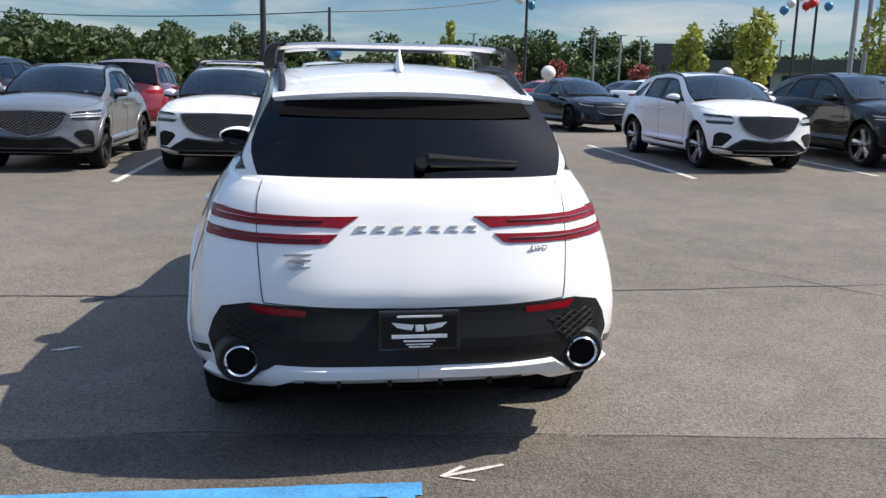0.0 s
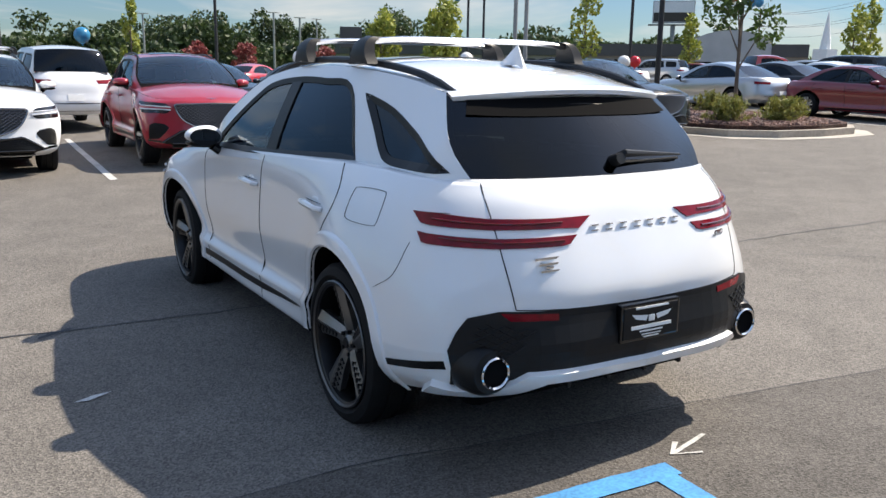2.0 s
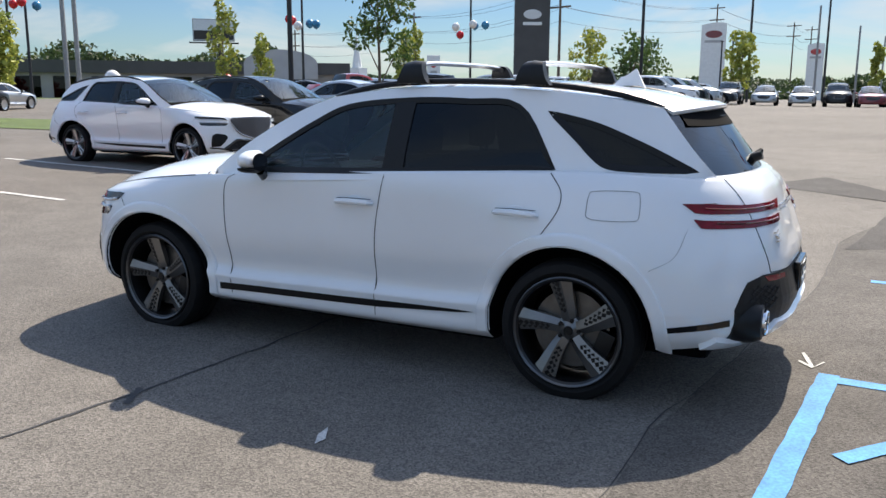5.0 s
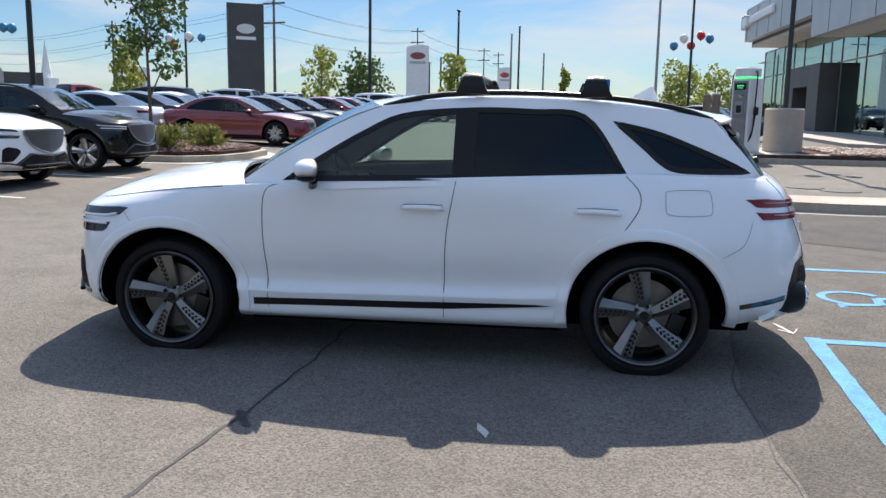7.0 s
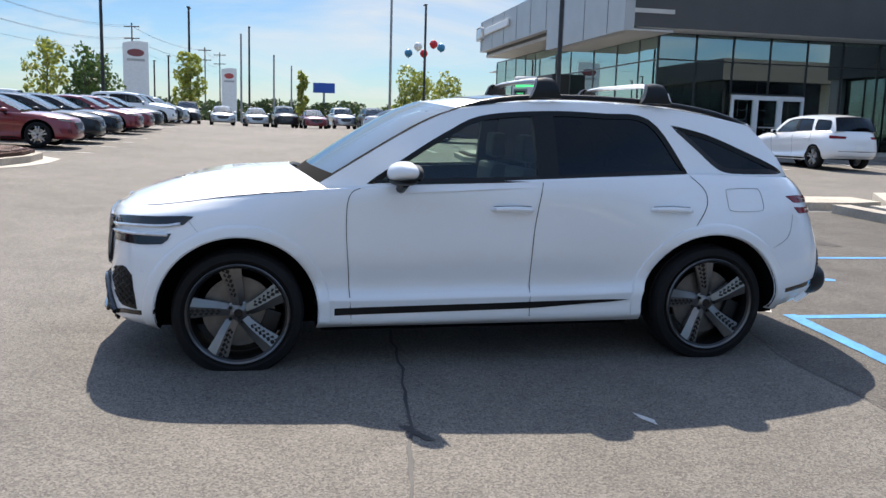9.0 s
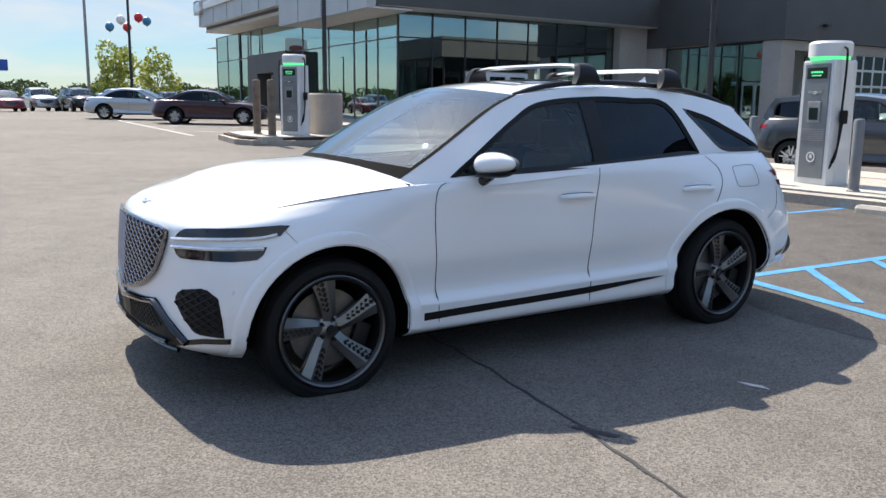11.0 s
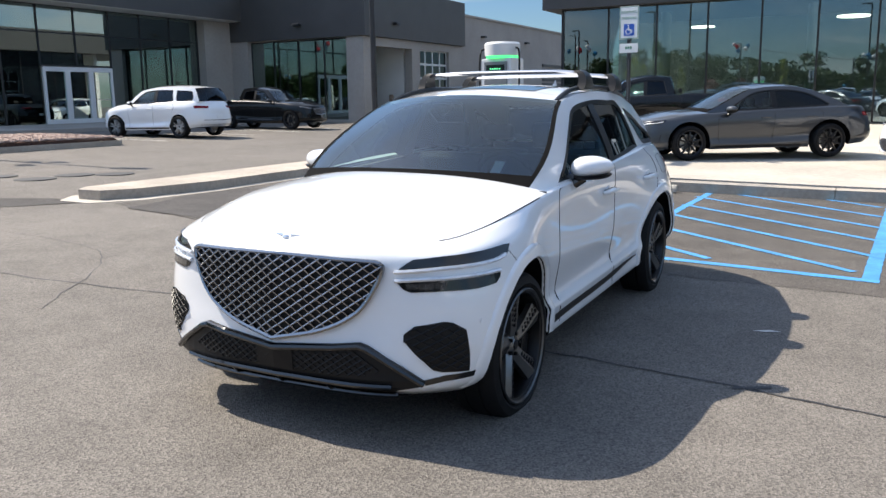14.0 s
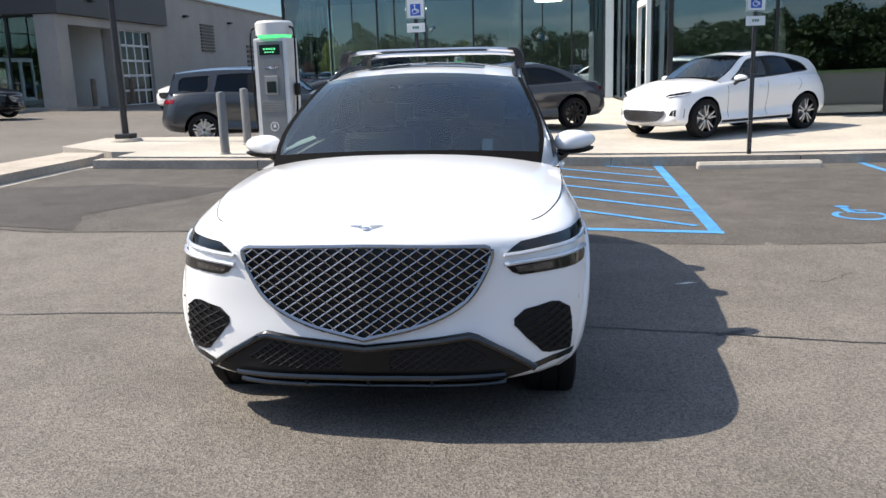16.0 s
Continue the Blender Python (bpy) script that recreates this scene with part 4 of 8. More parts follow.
def mirror_unit(car, W, s, y, z, x):
    """A door mirror: painted shell, dark foot and glass."""
    bm = bmesh.new()
    bmesh.ops.create_uvsphere(bm, u_segments=24, v_segments=14, radius=1)
    for v in bm.verts:
        c = v.co
        fat = lambda q: math.copysign(abs(q) ** .86, q)
        e = (s * c.x + 1) / 2
        c.x, c.y, c.z = fat(c.x) * .125, fat(c.y) * .105 * (1.0 - .35 * e * e if c.y > 0 else .40), fat(c.z) * (.074 if c.z > 0 else .058) * (1 - .42 * e ** 2.2)
    bmesh.ops.transform(bm, matrix=pose(s * (x + .10), y, z, 0, s * -4, s * -17), verts=bm.verts)
    mir = part("door_mirror", bm, W, car, smooth=True, angle=60)
    bm = bmesh.new()
    bmesh.ops.create_uvsphere(bm, u_segments=20, v_segments=8, radius=1)
    for v in bm.verts:
        c = v.co
        fat = lambda q: math.copysign(abs(q) ** .72, q)
        c.x, c.y, c.z = fat(c.x) * .112, fat(c.y) * .090 * (1.0 if c.y > 0 else .38), -abs(c.z) * .030 if c.z < 0 else c.z * .004
    bmesh.ops.transform(bm, matrix=pose(s * (x + .10), y, z - .040, 0, s * -4, s * -17), verts=bm.verts)
    part("mirror_base", bm, M["trim_black"], mir, "black underside", smooth=True, angle=60)
    part("mirror_foot", tube_bm([(s * (x - .07), y + .03, z - .13), (s * (x - .01), y + .02, z - .10), (s * (x + .05), y, z - .06)], [.035, .03, .028], 10), M["gloss_black"], mir, smooth=True)
    bm = bmesh.new()
    bmesh.ops.create_circle(bm, segments=24, radius=1, cap_ends=True)
    bmesh.ops.transform(bm, matrix=pose(s * (x + .10), y - .047, z - .002, 90, s * -4, s * -17) @ Matrix.Diagonal((.108, .052, 1, 1)), verts=bm.verts)
    part("mirror_glass", bm, M["mirror_glass"], mir)
    bm = bmesh.new()
    box(bm, -.075, .075, -.006, .006, -.004, .004, .002, pose(s * (x + .125), y + .052, z - .02, 0, s * -4, s * -25))
    part("turn_signal", bm, M["lamp_clear"], mir)


def mesh_grille(place, half, zlo, zhi, step_x, step_z, r, inside):
    """Crossing bars of a diamond mesh inside an outline, laid on a surface by place(x, z)."""
    bm = bmesh.new()
    for d in (1, -1):
        n = int(2 * half / step_x) + int((zhi - zlo) / step_z) + 4
        for i in range(-n, n + 1):
            run = []
            for k in range(0, int((zhi - zlo) / step_z * 4) + 1):
                z = zlo + k * step_z / 4
                x = i * step_x + d * (z - zlo) / step_z * step_x
                if inside(x, z):
                    run.append(place(x, z))
                else:
                    if len(run) > 1:
                        tube(bm, run, r, 5)
                    run = []
            if len(run) > 1:
                tube(bm, run, r, 5)
    return bm


def in_poly(poly):
    def f(x, y):
        c = False
        n = len(poly)
        for i in range(n):
            (x1, y1), (x2, y2) = poly[i], poly[(i + 1) % n]
            if (y1 > y) != (y2 > y) and x < (x2 - x1) * (y - y1) / (y2 - y1) + x1:
                c = not c
        return c
    return f


def both(half):
    """A closed outline from its right half, given from the top middle to the bottom middle."""
    return half + [(-x, z) for x, z in half[::-1] if x > 1e-6]


def grille_unit(car, S, half, step, r=.0055, frame_w=.022, front=1):
    pts = [tuple(p) for p in spline(half[:2], 4)[:-1]] + [tuple(p) for p in spline(half[1:], 22)]
    poly = both(pts)
    g = part("grille", on_end(S, poly, 1, .011, .03, .025), M["trim_black"], car)
    zlo, zhi = min(p[1] for p in poly), max(p[1] for p in poly)
    part("grille_mesh", mesh_grille(S.end(1, .022), half[1][0], zlo, zhi, step, step * .67, r, in_poly(poly)), M["dark_chrome"], g, "dark chrome diamond mesh", smooth=True, angle=70)
    bm = bmesh.new()
    place = S.end(1, .018)
    loop = [place(x, z) for x, z in poly]
    tube(bm, loop + [loop[0], loop[1]], frame_w / 2, 6, False)
    part("grille_frame", bm, M["dark_chrome"], g, "dark satin metal frame", smooth=True)
    return g


def suv_finish(car, S, W, xg, detail, bars, tp, L5, lines, rrows):
    # nose
    grille_unit(car, S, [(0, .882), (.50, .868), (.53, .85), (.505, .77), (.42, .645), (.25, .555), (0, .498)], .064, .0042)
    w = S.wrap
    for s in (1, -1):
        vent = [w.fx(.614, .527), w.fx(.618, .555), w.fx(.66, .591), w.fx(.777, .612), w.fx(.806, .606), w.fy(1.99, .572), w.fy(1.978, .464), w.fy(1.969, .380), w.fx(.766, .386), w.fx(.73, .396), w.fx(.665, .469)]
        v = part("air_vent", on_wrap(w, vent, s, .004), M["trim_black"], car)
        ip = in_poly([(u / 20, z) for u, z in vent])
        part("vent_mesh", mesh_grille(w.place(s, .008), .9, .40, .65, .045, .036, .0035, ip), M["plastic_dark"], v)
        up = [w.fx(.57, .823), w.fx(.616, .862), w.fx(.644, .877), w.fx(.744, .886), w.fy(1.848, .892), w.fy(1.70, .899), w.fy(1.657, .896), w.fy(1.713, .853), w.fy(1.815, .838), w.fx(.764, .834), w.fx(.66, .826)]
        lo = [w.fx(.573, .791), w.fx(.66, .799), w.fx(.77, .804), w.fy(1.774, .806), w.fy(1.797, .771), w.fy(1.826, .749), w.fy(1.928, .742), w.fx(.763, .743), w.fx(.642, .739), w.fx(.61, .752)]
        h = part("headlight", on_wrap(w, up, s, .005), M["lamp_dark"], car, "two thin stacked headlight strips", smooth=True, angle=50)
        part("headlight_lower", on_wrap(w, lo, s, .005), M["lamp_dark"], h, smooth=True, angle=50)
        for nm, run in (("light_guide", (w.fx(.575, .825), w.fx(.66, .831), w.fx(.764, .839), w.fy(1.815, .845), w.fy(1.72, .858))), ("light_guide_lower", (w.fx(.578, .787), w.fx(.66, .794), w.fx(.77, .798), w.fy(1.79, .800)))):
            line = [(u / 20, z) for u, z in run]
            part(nm, tube_bm([w.place(s, .009)(*p) for p in spline(line, 18)], .0095, 6), M["lamp_clear"], h, smooth=True)
        part("lamp_module", on_wrap(w, [w.fx(.63, .752), w.fx(.78, .754), w.fx(.78, .780), w.fx(.625, .776)], s, .007, .006), M["lamp_glow"], h)
        part("parking_sensor", lathe_bm([(0, .004), (.004, .011), (0, .012)], axis="x", n=12, centre=S.side(s, 0)(1.93, .60)), W, car)
    intake = both([(0, .470), (.30, .496), (.43, .512), (.47, .500), (.62, .410), (.705, .350), (.70, .325), (.60, .305), (.53, .262), (0, .255)])
    part("lower_intake", on_end(S, intake, 1, .010, .03, .025), M["trim_black"], car)
    place = S.end(1, .016)
    part("intake_frame", tube_bm([place(-x, z - .014) for x, z in ((.705, .350), (.62, .410), (.47, .500), (.43, .512), (.30, .496), (0, .470))] + [place(x, z - .014) for x, z in ((.30, .496), (.43, .512), (.47, .500), (.62, .410), (.705, .350))], .016, 8), M["gloss_black"], car, "gloss black frame", smooth=True)
    inner = both([(0, .445), (.28, .470), (.40, .482), (.52, .395), (.46, .36), (0, .35)])
    part("intake_mesh", mesh_grille(S.end(1, .012), .55, .35, .482, .045, .03, .004, in_poly(inner)), M["trim_black"], car)
    part("radar_cover", on_end(S, [(-.10, .355), (.10, .355), (.10, .448), (-.10, .448)], 1, .018, .1, .02), M["trim_black"], car)
    bm = bmesh.new()
    for z, o in ((.325, .02), (.272, .035)):
        place = S.end(1, o)
        tube(bm, [place(x, z) for x in np.linspace(-.58, .58, 25)], .012, 6)
    for x in (-.27, 0, .27):
        tube(bm, [S.end(1, .02)(x, .325), S.end(1, .035)(x, .272)], .008, 6)
    part("front_splitter", bm, M["gloss_black"], car, smooth=True)
    # badge on the nose: a plain winged shape
    bm = bmesh.new()
    bmesh.ops.create_uvsphere(bm, u_segments=12, v_segments=8, radius=.016, matrix=Matrix.Translation((0, 2.118, .942)) @ Matrix.Diagonal((1.2, 1.0, .5, 1)))
    for s in (1, -1):
        bm.faces.new([bm.verts.new(p) for p in ((s * .016, 2.104, .953), (s * .105, 2.090, .951), (s * .09, 2.100, .949), (s * .016, 2.122, .949))])
    bmesh.ops.solidify(bm, geom=[f for f in bm.faces if len(f.verts) == 4 and f.calc_area() > .0006], thickness=.006)
    part("badge", bm, M["chrome"], car, "chrome winged badge")
    # flanks
    for s in (1, -1):
        part("sill_strip", on_side(S, [(1.0, .360), (1.0, .318), (-.3, .337), (-.80, .366), (-.90, .378), (-.80, .381), (-.3, .377)], s, .004, .1, .012), M["trim_black"], car)
        part("front_strip", on_wrap(w, [w.fx(.70, .352), w.fx(.78, .370), w.fy(1.957, .376), w.fy(1.87, .386), w.fy(1.87, .362), w.fy(1.957, .350), w.fx(.78, .344), w.fx(.70, .328)], s, .004), M["gloss_black"], car)
        part("rear_strip", on_side(S, [(-1.872, .398), (-1.872, .425), (-2.205, .484), (-2.205, .450)], s, .004, .06, .012), M["gloss_black"], car)
        for nm, pts in (("door_gap", [(.70, 1.065), (.805, 1.02), (.83, .86), (.815, .55), (.80, .265)]), ("door_gap", [(-.335, 1.09), (-.285, .80), (-.272, .5), (-.272, .285)]),
                        ("door_gap", [(-1.30, 1.135), (-1.375, 1.05), (-1.375, .96), (-1.30, .838)]),
                        ("bumper_gap", [(1.70, .895), (1.62, .80)]), ("bumper_gap", [(-1.84, .70), (-1.95, .77), (-2.0, .90)]),
                        ("fuel_flap_gap", [(-1.52, .945), (-1.52, 1.04), (-1.54, 1.058), (-1.74, 1.062), (-1.765, 1.045), (-1.775, .955), (-1.755, .928), (-1.55, .927), (-1.52, .945)] if s < 0 else None)):
            if pts:
                sm = [tuple(p) for p in spline(pts, 24)]
                part(nm, on_side(S, strip(sm, {"bumper_gap": .0009, "fuel_flap_gap": .0014}.get(nm, .0036)), s, .0026, .08, .005), M["seam"], car)
        for y0 in (-.02, -1.02):
            yh = y0 - .125
            zz = .938
            pl = S.side(s, 0)
            h = part("door_handle", tube_bm([pl(yh - .125, zz - .012) + Vector((s * .006, 0, 0)), pl(yh - .105, zz - .006) + Vector((s * .034, 0, 0)), pl(yh, zz) + Vector((s * .042, 0, 0)), pl(yh + .105, zz - .002) + Vector((s * .034, 0, 0)), pl(yh + .125, zz - .006) + Vector((s * .006, 0, 0))], [.011, .015, .017, .015, .011], 8), W, car, smooth=True)
            bm = bmesh.new()
            bmesh.ops.create_uvsphere(bm, u_segments=16, v_segments=8, radius=1)
            bmesh.ops.transform(bm, matrix=Matrix.Translation(pl(yh, zz + .006) - Vector((s * .002, 0, 0))) @ Matrix.Diagonal((.006, .055, .028, 1)), verts=bm.verts)
            # dark tube for the gap behind the handle and the shade in its cup
            part("handle_gap", tube_bm([pl(yh + q, zz + .013 + .004 * (1 - (q / .115) ** 2)) + Vector((s * (.010 + .012 * (1 - (q / .115) ** 2)), 0, 0)) for q in np.linspace(-.115, .115, 9)], .0018, 5), M["seam"], h)
            part("handle_cup", bm, W, h, smooth=True)
        mirror_unit(car, W, s, .50, 1.145, .845)
        # raised flare round the wheel arches
        for y in (1.433, -1.433):
            bm = bmesh.new()
            rows = []
            for rr, off in ((.440, -.016), (.445, .003), (.451, .009), (.492, .011), (.507, .010), (.5115, .003), (.5135, -.003)):
                row = []
                for a in np.linspace(radians(-7), radians(187), 46):
                    r_ = max(rr, .457)
                    q = S.side(s, off)(y + (r_ + .004) * math.cos(a), .343 + r_ * math.sin(a))
                    row.append(Vector((q.x, y + (rr + .004) * math.cos(a), .343 + rr * math.sin(a))))
                rows.append(row)
            grid_faces(bm, rows)
            bmesh.ops.recalc_face_normals(bm, faces=bm.faces)
            facing(bm, (s, 0, 0))
            part("arch_flare", bm, W, car, smooth=True, angle=45)
        # roof rail
        rail = [(s * (xg(y, z) - .035), y, z + .032 * (1 - (2 * i / (len(tp) - 1) - 1) ** 6) - .002) for i, (y, z) in enumerate(tp)]
        part("roof_rail", tube_bm([r for r in rail], .017, 8), M["trim_black"], car, smooth=True)
    if bars:
        for y in (-.40, -1.12):
            zr = float(np.interp(-y, [-t[0] for t in tp], [t[1] for t in tp])) + .03
            bar = [(x, y, zr + .112 - .035 * abs(x / .62) ** 5) for x in np.linspace(-.575, .575, 15)]
            b = new("crossbar"); b.parent = car
            bm = bmesh.new()
            tube(bm, bar, .019, 10)
            for v in bm.verts:
                v.co.z = zr + .11 + (v.co.z - zr - .11) * .75
                v.co.y = y + (v.co.y - y) * 1.6
            part("bar", bm, M["satin"], b, "silver aluminium bar", smooth=True)
            for s in (1, -1):
                bm = bmesh.new()
                rows = []
                for u in np.linspace(0, 1, 7):
                    hy = .105 - .06 * u ** .6
                    x0 = s * (.607 - .05 * u ** 2 + .012 * math.sin(3 * u))
                    z = zr - .01 + .125 * math.sin(u * 1.45)
                    rows.append([(x0 + s * .026 - s * .01 * u, y - hy, z), (x0 + s * .032 - s * .01 * u, y, z + .006), (x0 + s * .026 - s * .01 * u, y + hy, z), (x0 - s * .03, y + hy, z - .0), (x0 - s * .03, y - hy, z)])
                vs = [[bm.verts.new(p) for p in r] for r in rows]
                for i in range(6):
                    for k in range(5):
                        bm.faces.new((vs[i][k], vs[i][(k + 1) % 5], vs[i + 1][(k + 1) % 5], vs[i + 1][k]))
                bm.faces.new(vs[0]); bm.faces.new(vs[-1])
                bmesh.ops.recalc_face_normals(bm, faces=bm.faces)
                part("bar_foot", bm, M["plastic_dark"], b, "black plastic foot", smooth=True, angle=40)
    # antenna fin
    bm = bmesh.new()
    rows = [[(-.026, -1.36, 1.56), (0, -1.37, 1.56), (.026, -1.36, 1.56)], [(-.022, -1.42, 1.57), (0, -1.40, 1.60), (.022, -1.42, 1.57)], [(-.02, -1.53, 1.57), (0, -1.505, 1.665), (.02, -1.53, 1.57)], [(-.012, -1.56, 1.55), (0, -1.55, 1.56), (.012, -1.56, 1.55)]]
    grid_faces(bm, rows)
    bmesh.ops.recalc_face_normals(bm, faces=bm.faces)
    part("antenna_fin", bm, W, car, smooth=True, angle=60)
    # tail
    for s in (1, -1):
        up = [w.rx(.218, .999), w.rx(.38, .998), w.rx(.62, 1.001), w.rx(.755, 1.014), w.ry(-2.10, 1.015), w.ry(-1.967, 1.013), w.ry(-2.019, .974), w.rx(.779, .970), w.rx(.62, .963), w.rx(.374, .962), w.rx(.283, .957)]
        lo = [w.rx(.298, .935), w.rx(.37, .934), w.rx(.62, .932), w.rx(.79, .941), w.ry(-2.017, .945), w.ry(-2.05, .907), w.rx(.80, .904), w.rx(.62, .897), w.rx(.37, .899), w.rx(.333, .904)]
        t = part("tail_light", on_wrap(w, up, s, .006), M["red_lens"], car, "two thin stacked red lens strips", smooth=True, angle=50)
        part("tail_light_lower", on_wrap(w, lo, s, .006), M["red_lens"], t, smooth=True, angle=50)
        for z0 in (.982, .917):
            line = [w.rx(.36, z0), w.rx(.60, z0), w.rx(.77, z0 + .010)]
            part("lens_line", tube_bm([w.place(s, .008)(u / 20, z) for u, z in spline(line, 12)], .004, 5), M["red_lens_dark"], t)
    hatch = [(-.575, 1.155), (-.605, 1.06), (-.602, .90), (-.585, .72), (-.578, .682), (0, .664), (.578, .682), (.585, .72), (.602, .90), (.605, 1.06), (.575, 1.155)]
    part("hatch_gap", on_end(S, strip([tuple(p) for p in spline(hatch[:5], 24)] + [(x, .682 - .018 * (1 - (x / .578) ** 2)) for x in np.linspace(-.55, .55, 13)] + [tuple(p) for p in spline(hatch[6:], 24)], .0034), -1, .0022, .05, .005), M["seam"], car)
    bm = bmesh.new()
    lp = bmesh.new()
    for s in (1, -1):
        blk = [(59, .662), w.rx(.64, .678), w.rx(.74, .655), w.rx(.772, .60), w.ry(-2.215, .53), w.ry(-2.222, .45), w.rx(.765, .385), w.rx(.60, .395), w.rx(.54, .438), (59, .432)]
        lipp = [(59, .440), w.rx(.54, .445), w.rx(.60, .404), w.rx(.74, .380), w.rx(.815, .395), w.rx(.81, .350), w.rx(.64, .345), w.rx(.54, .366), w.rx(.46, .408), (59, .408)]
        for dest, poly, off, th in ((bm, blk, .005, .02), (lp, lipp, .030, .045)):
            one = on_wrap(w, poly, s, off, th)
            tmp = bpy.data.meshes.new("tmp")
            one.to_mesh(tmp); one.free()
            dest.from_mesh(tmp)
            bpy.data.meshes.remove(tmp)
    bp = part("rear_bumper_panel", bm, M["plastic_dark"], car, "dark gray plastic lower panel")
    part("bumper_lip", lp, W, car, smooth=True, angle=50)
    for s in (1, -1):
        mesh = [(s * x, z) for x, z in ((.50, .61), (.72, .64), (.74, .56), (.60, .50))]
        part("bumper_mesh", mesh_grille(S.end(-1, .008), .76, .50, .64, .05, .028, .003, in_poly(mesh)), M["trim_black"], bp)
        part("reflector", on_end(S, [(s * .635, .672), (s * .42, .660), (s * .42, .635), (s * .60, .642)], -1, .008, .1, .01), M["red_lens"], bp, "red reflector")
        e = new("exhaust_tip"); e.parent = car
        cx, cz = s * .667, .456
        y0 = S.end(-1, 0)(s * .60, cz).y - .012
        part("exhaust_surround", lathe_bm([(y0 + .25, .120), (y0 + .12, .112), (y0 + .05, .100), (y0 + .018, .082), (y0 + .014, .065)], axis="y", n=28, centre=(cx, 0, cz)), M["plastic_dark"], e, smooth=True)
        part("exhaust_ring", lathe_bm([(y0 + .05, .061), (y0 + .002, .0625), (y0 - .004, .0575), (y0 + .002, .052), (y0 + .02, .051)], axis="y", n=28, centre=(cx, 0, cz), closed=True), M["chrome"], e, smooth=True)
        part("exhaust_bore", lathe_bm([(y0 + .010, .0515), (y0 + .11, .048), (y0 + .11, .001)], axis="y", n=24, centre=(cx, 0, cz)), M["well"], e)
    bm = bmesh.new()
    box(bm, -.44, .44, -2.30, -2.05, .335, .405, .02)
    for x in (-.30, -.10, .10, .30):
        box(bm, x - .008, x + .008, -2.325, -2.06, .325, .38, .003)
    part("diffuser", bm, M["trim_black"], car, "black plastic diffuser")
    # tray down to the car's clearance, added to keep skylight from under it
    bm = bmesh.new()
    box(bm, -.60, .60, -2.08, -.95, .20, .34, .05)
    box(bm, -.72, .72, -.97, .97, .185, .27, .04)
    box(bm, -.56, .56, .95, 2.0, .20, .30, .05)
    part("underbody", bm, M["well"], car, "black underbody tray added to block light")
    pl = new("number_plate"); pl.parent = car
    yb = S.end(-1, 0)(0, .58).y
    part("plate_frame", box_bm(-.155, .155, yb - .022, yb + .01, .510, .662, .006), M["gloss_black"], pl)
    part("plate", box_bm(-.143, .143, yb - .026, yb, .522, .650, .003), M["trim_black"], pl)
    bm = bmesh.new()
    for x0, x1, z0, z1 in ((-.085, .085, .640, .648), (-.105, .105, .560, .574), (-.06, .06, .546, .552), (-.05, .05, .534, .538), (-.04, .04, .524, .528)):
        box(bm, x0, x1, yb - .029, yb - .02, z0, z1)
    for s in (1, -1):
        vs = [bm.verts.new(p) for p in ((s * .02, yb - .028, .612), (s * .105, yb - .028, .622), (s * .085, yb - .028, .602), (s * .03, yb - .028, .590))]
        bm.faces.new(vs if s < 0 else vs[::-1])
    box(bm, -.016, .016, yb - .029, yb - .02, .585, .612, .004)
    part("plate_print", bm, M["white_sign"], pl)
    # plain chrome shapes in place of the maker's name
    for i in range(7):
        bm = bmesh.new()
        x = -.21 + i * .07
        p = S.end(-1, .004)(x, .955)
        for dz in (-.010, .010):
            box(bm, x - .017, x + .017, p.y - .004, p.y + .006, .955 + dz - .0022, .955 + dz + .0022)
        part("badge_stroke", bm, M["chrome"], car, "chrome badge stroke")
    bm = bmesh.new()
    place = S.end(-1, .004)
    for x0, x1, z0, z1 in ((.385, .50, .858, .866), (.40, .485, .838, .846), (.425, .46, .826, .834), (.40, .485, .815, .821)):
        p = place((x0 + x1) / 2, z0)
        box(bm, -x1, -x0, p.y - .004, p.y + .006, z0, z1)
    part("model_badge", bm, M["chrome"], car, "small chrome badge")
    t = bpy.data.curves.new("drive_badge", "FONT")
    t.body, t.size, t.extrude, t.shear = "AWD", .034, .002, .3
    o = new("text_tmp", t)
    bpy.context.view_layer.update()
    tm = bpy.data.meshes.new_from_object(o.evaluated_get(bpy.context.evaluated_depsgraph_get()))
    bpy.data.objects.remove(o)
    ob = part_of("drive_badge", tm, M["chrome"], car, "small chrome AWD badge")
    p = place(.43, .88)
    ob.matrix_basis = pose(.43, p.y - .006, .865, 90, 0, 17)
    # wiper
    w = new("rear_wiper"); w.parent = car
    a0, a1 = Vector((.03, -2.150, 1.185)), Vector((.43, -2.105, 1.185))
    part("wiper_arm", tube_bm([a0, a0 + Vector((.03, -.03, .03)), (a0 + a1) / 2 + Vector((0, -.03, .02)), a1 + Vector((0, -.02, .006))], [.021, .017, .010, .005], 8), M["trim_black"], w, smooth=True)
    part("wiper_pivot", tube_bm([a0 + Vector((0, .02, -.01)), a0 + Vector((0, -.045, .012))], [.028, .024], 12), M["trim_black"], w, smooth=True)
    part("wiper_blade", tube_bm([a0 + Vector((.04, .0, -.01)), (a0 + a1) / 2 + Vector((0, -.012, -.012)), a1 + Vector((0, -.006, -.01))], .007, 6), M["rubber"], w)
    # paper behind the windscreen
    bm = bmesh.new()
    box(bm, -.47, -.41, -.001, .001, -.05, .05, 0, pose(0, .70, 1.15, 55))
    part("window_sticker", bm, M["paper"], car, "white paper sheet in the windscreen")


SUV["lines"] = CROSSOVER_LINES
SUV["finish"] = suv_finish


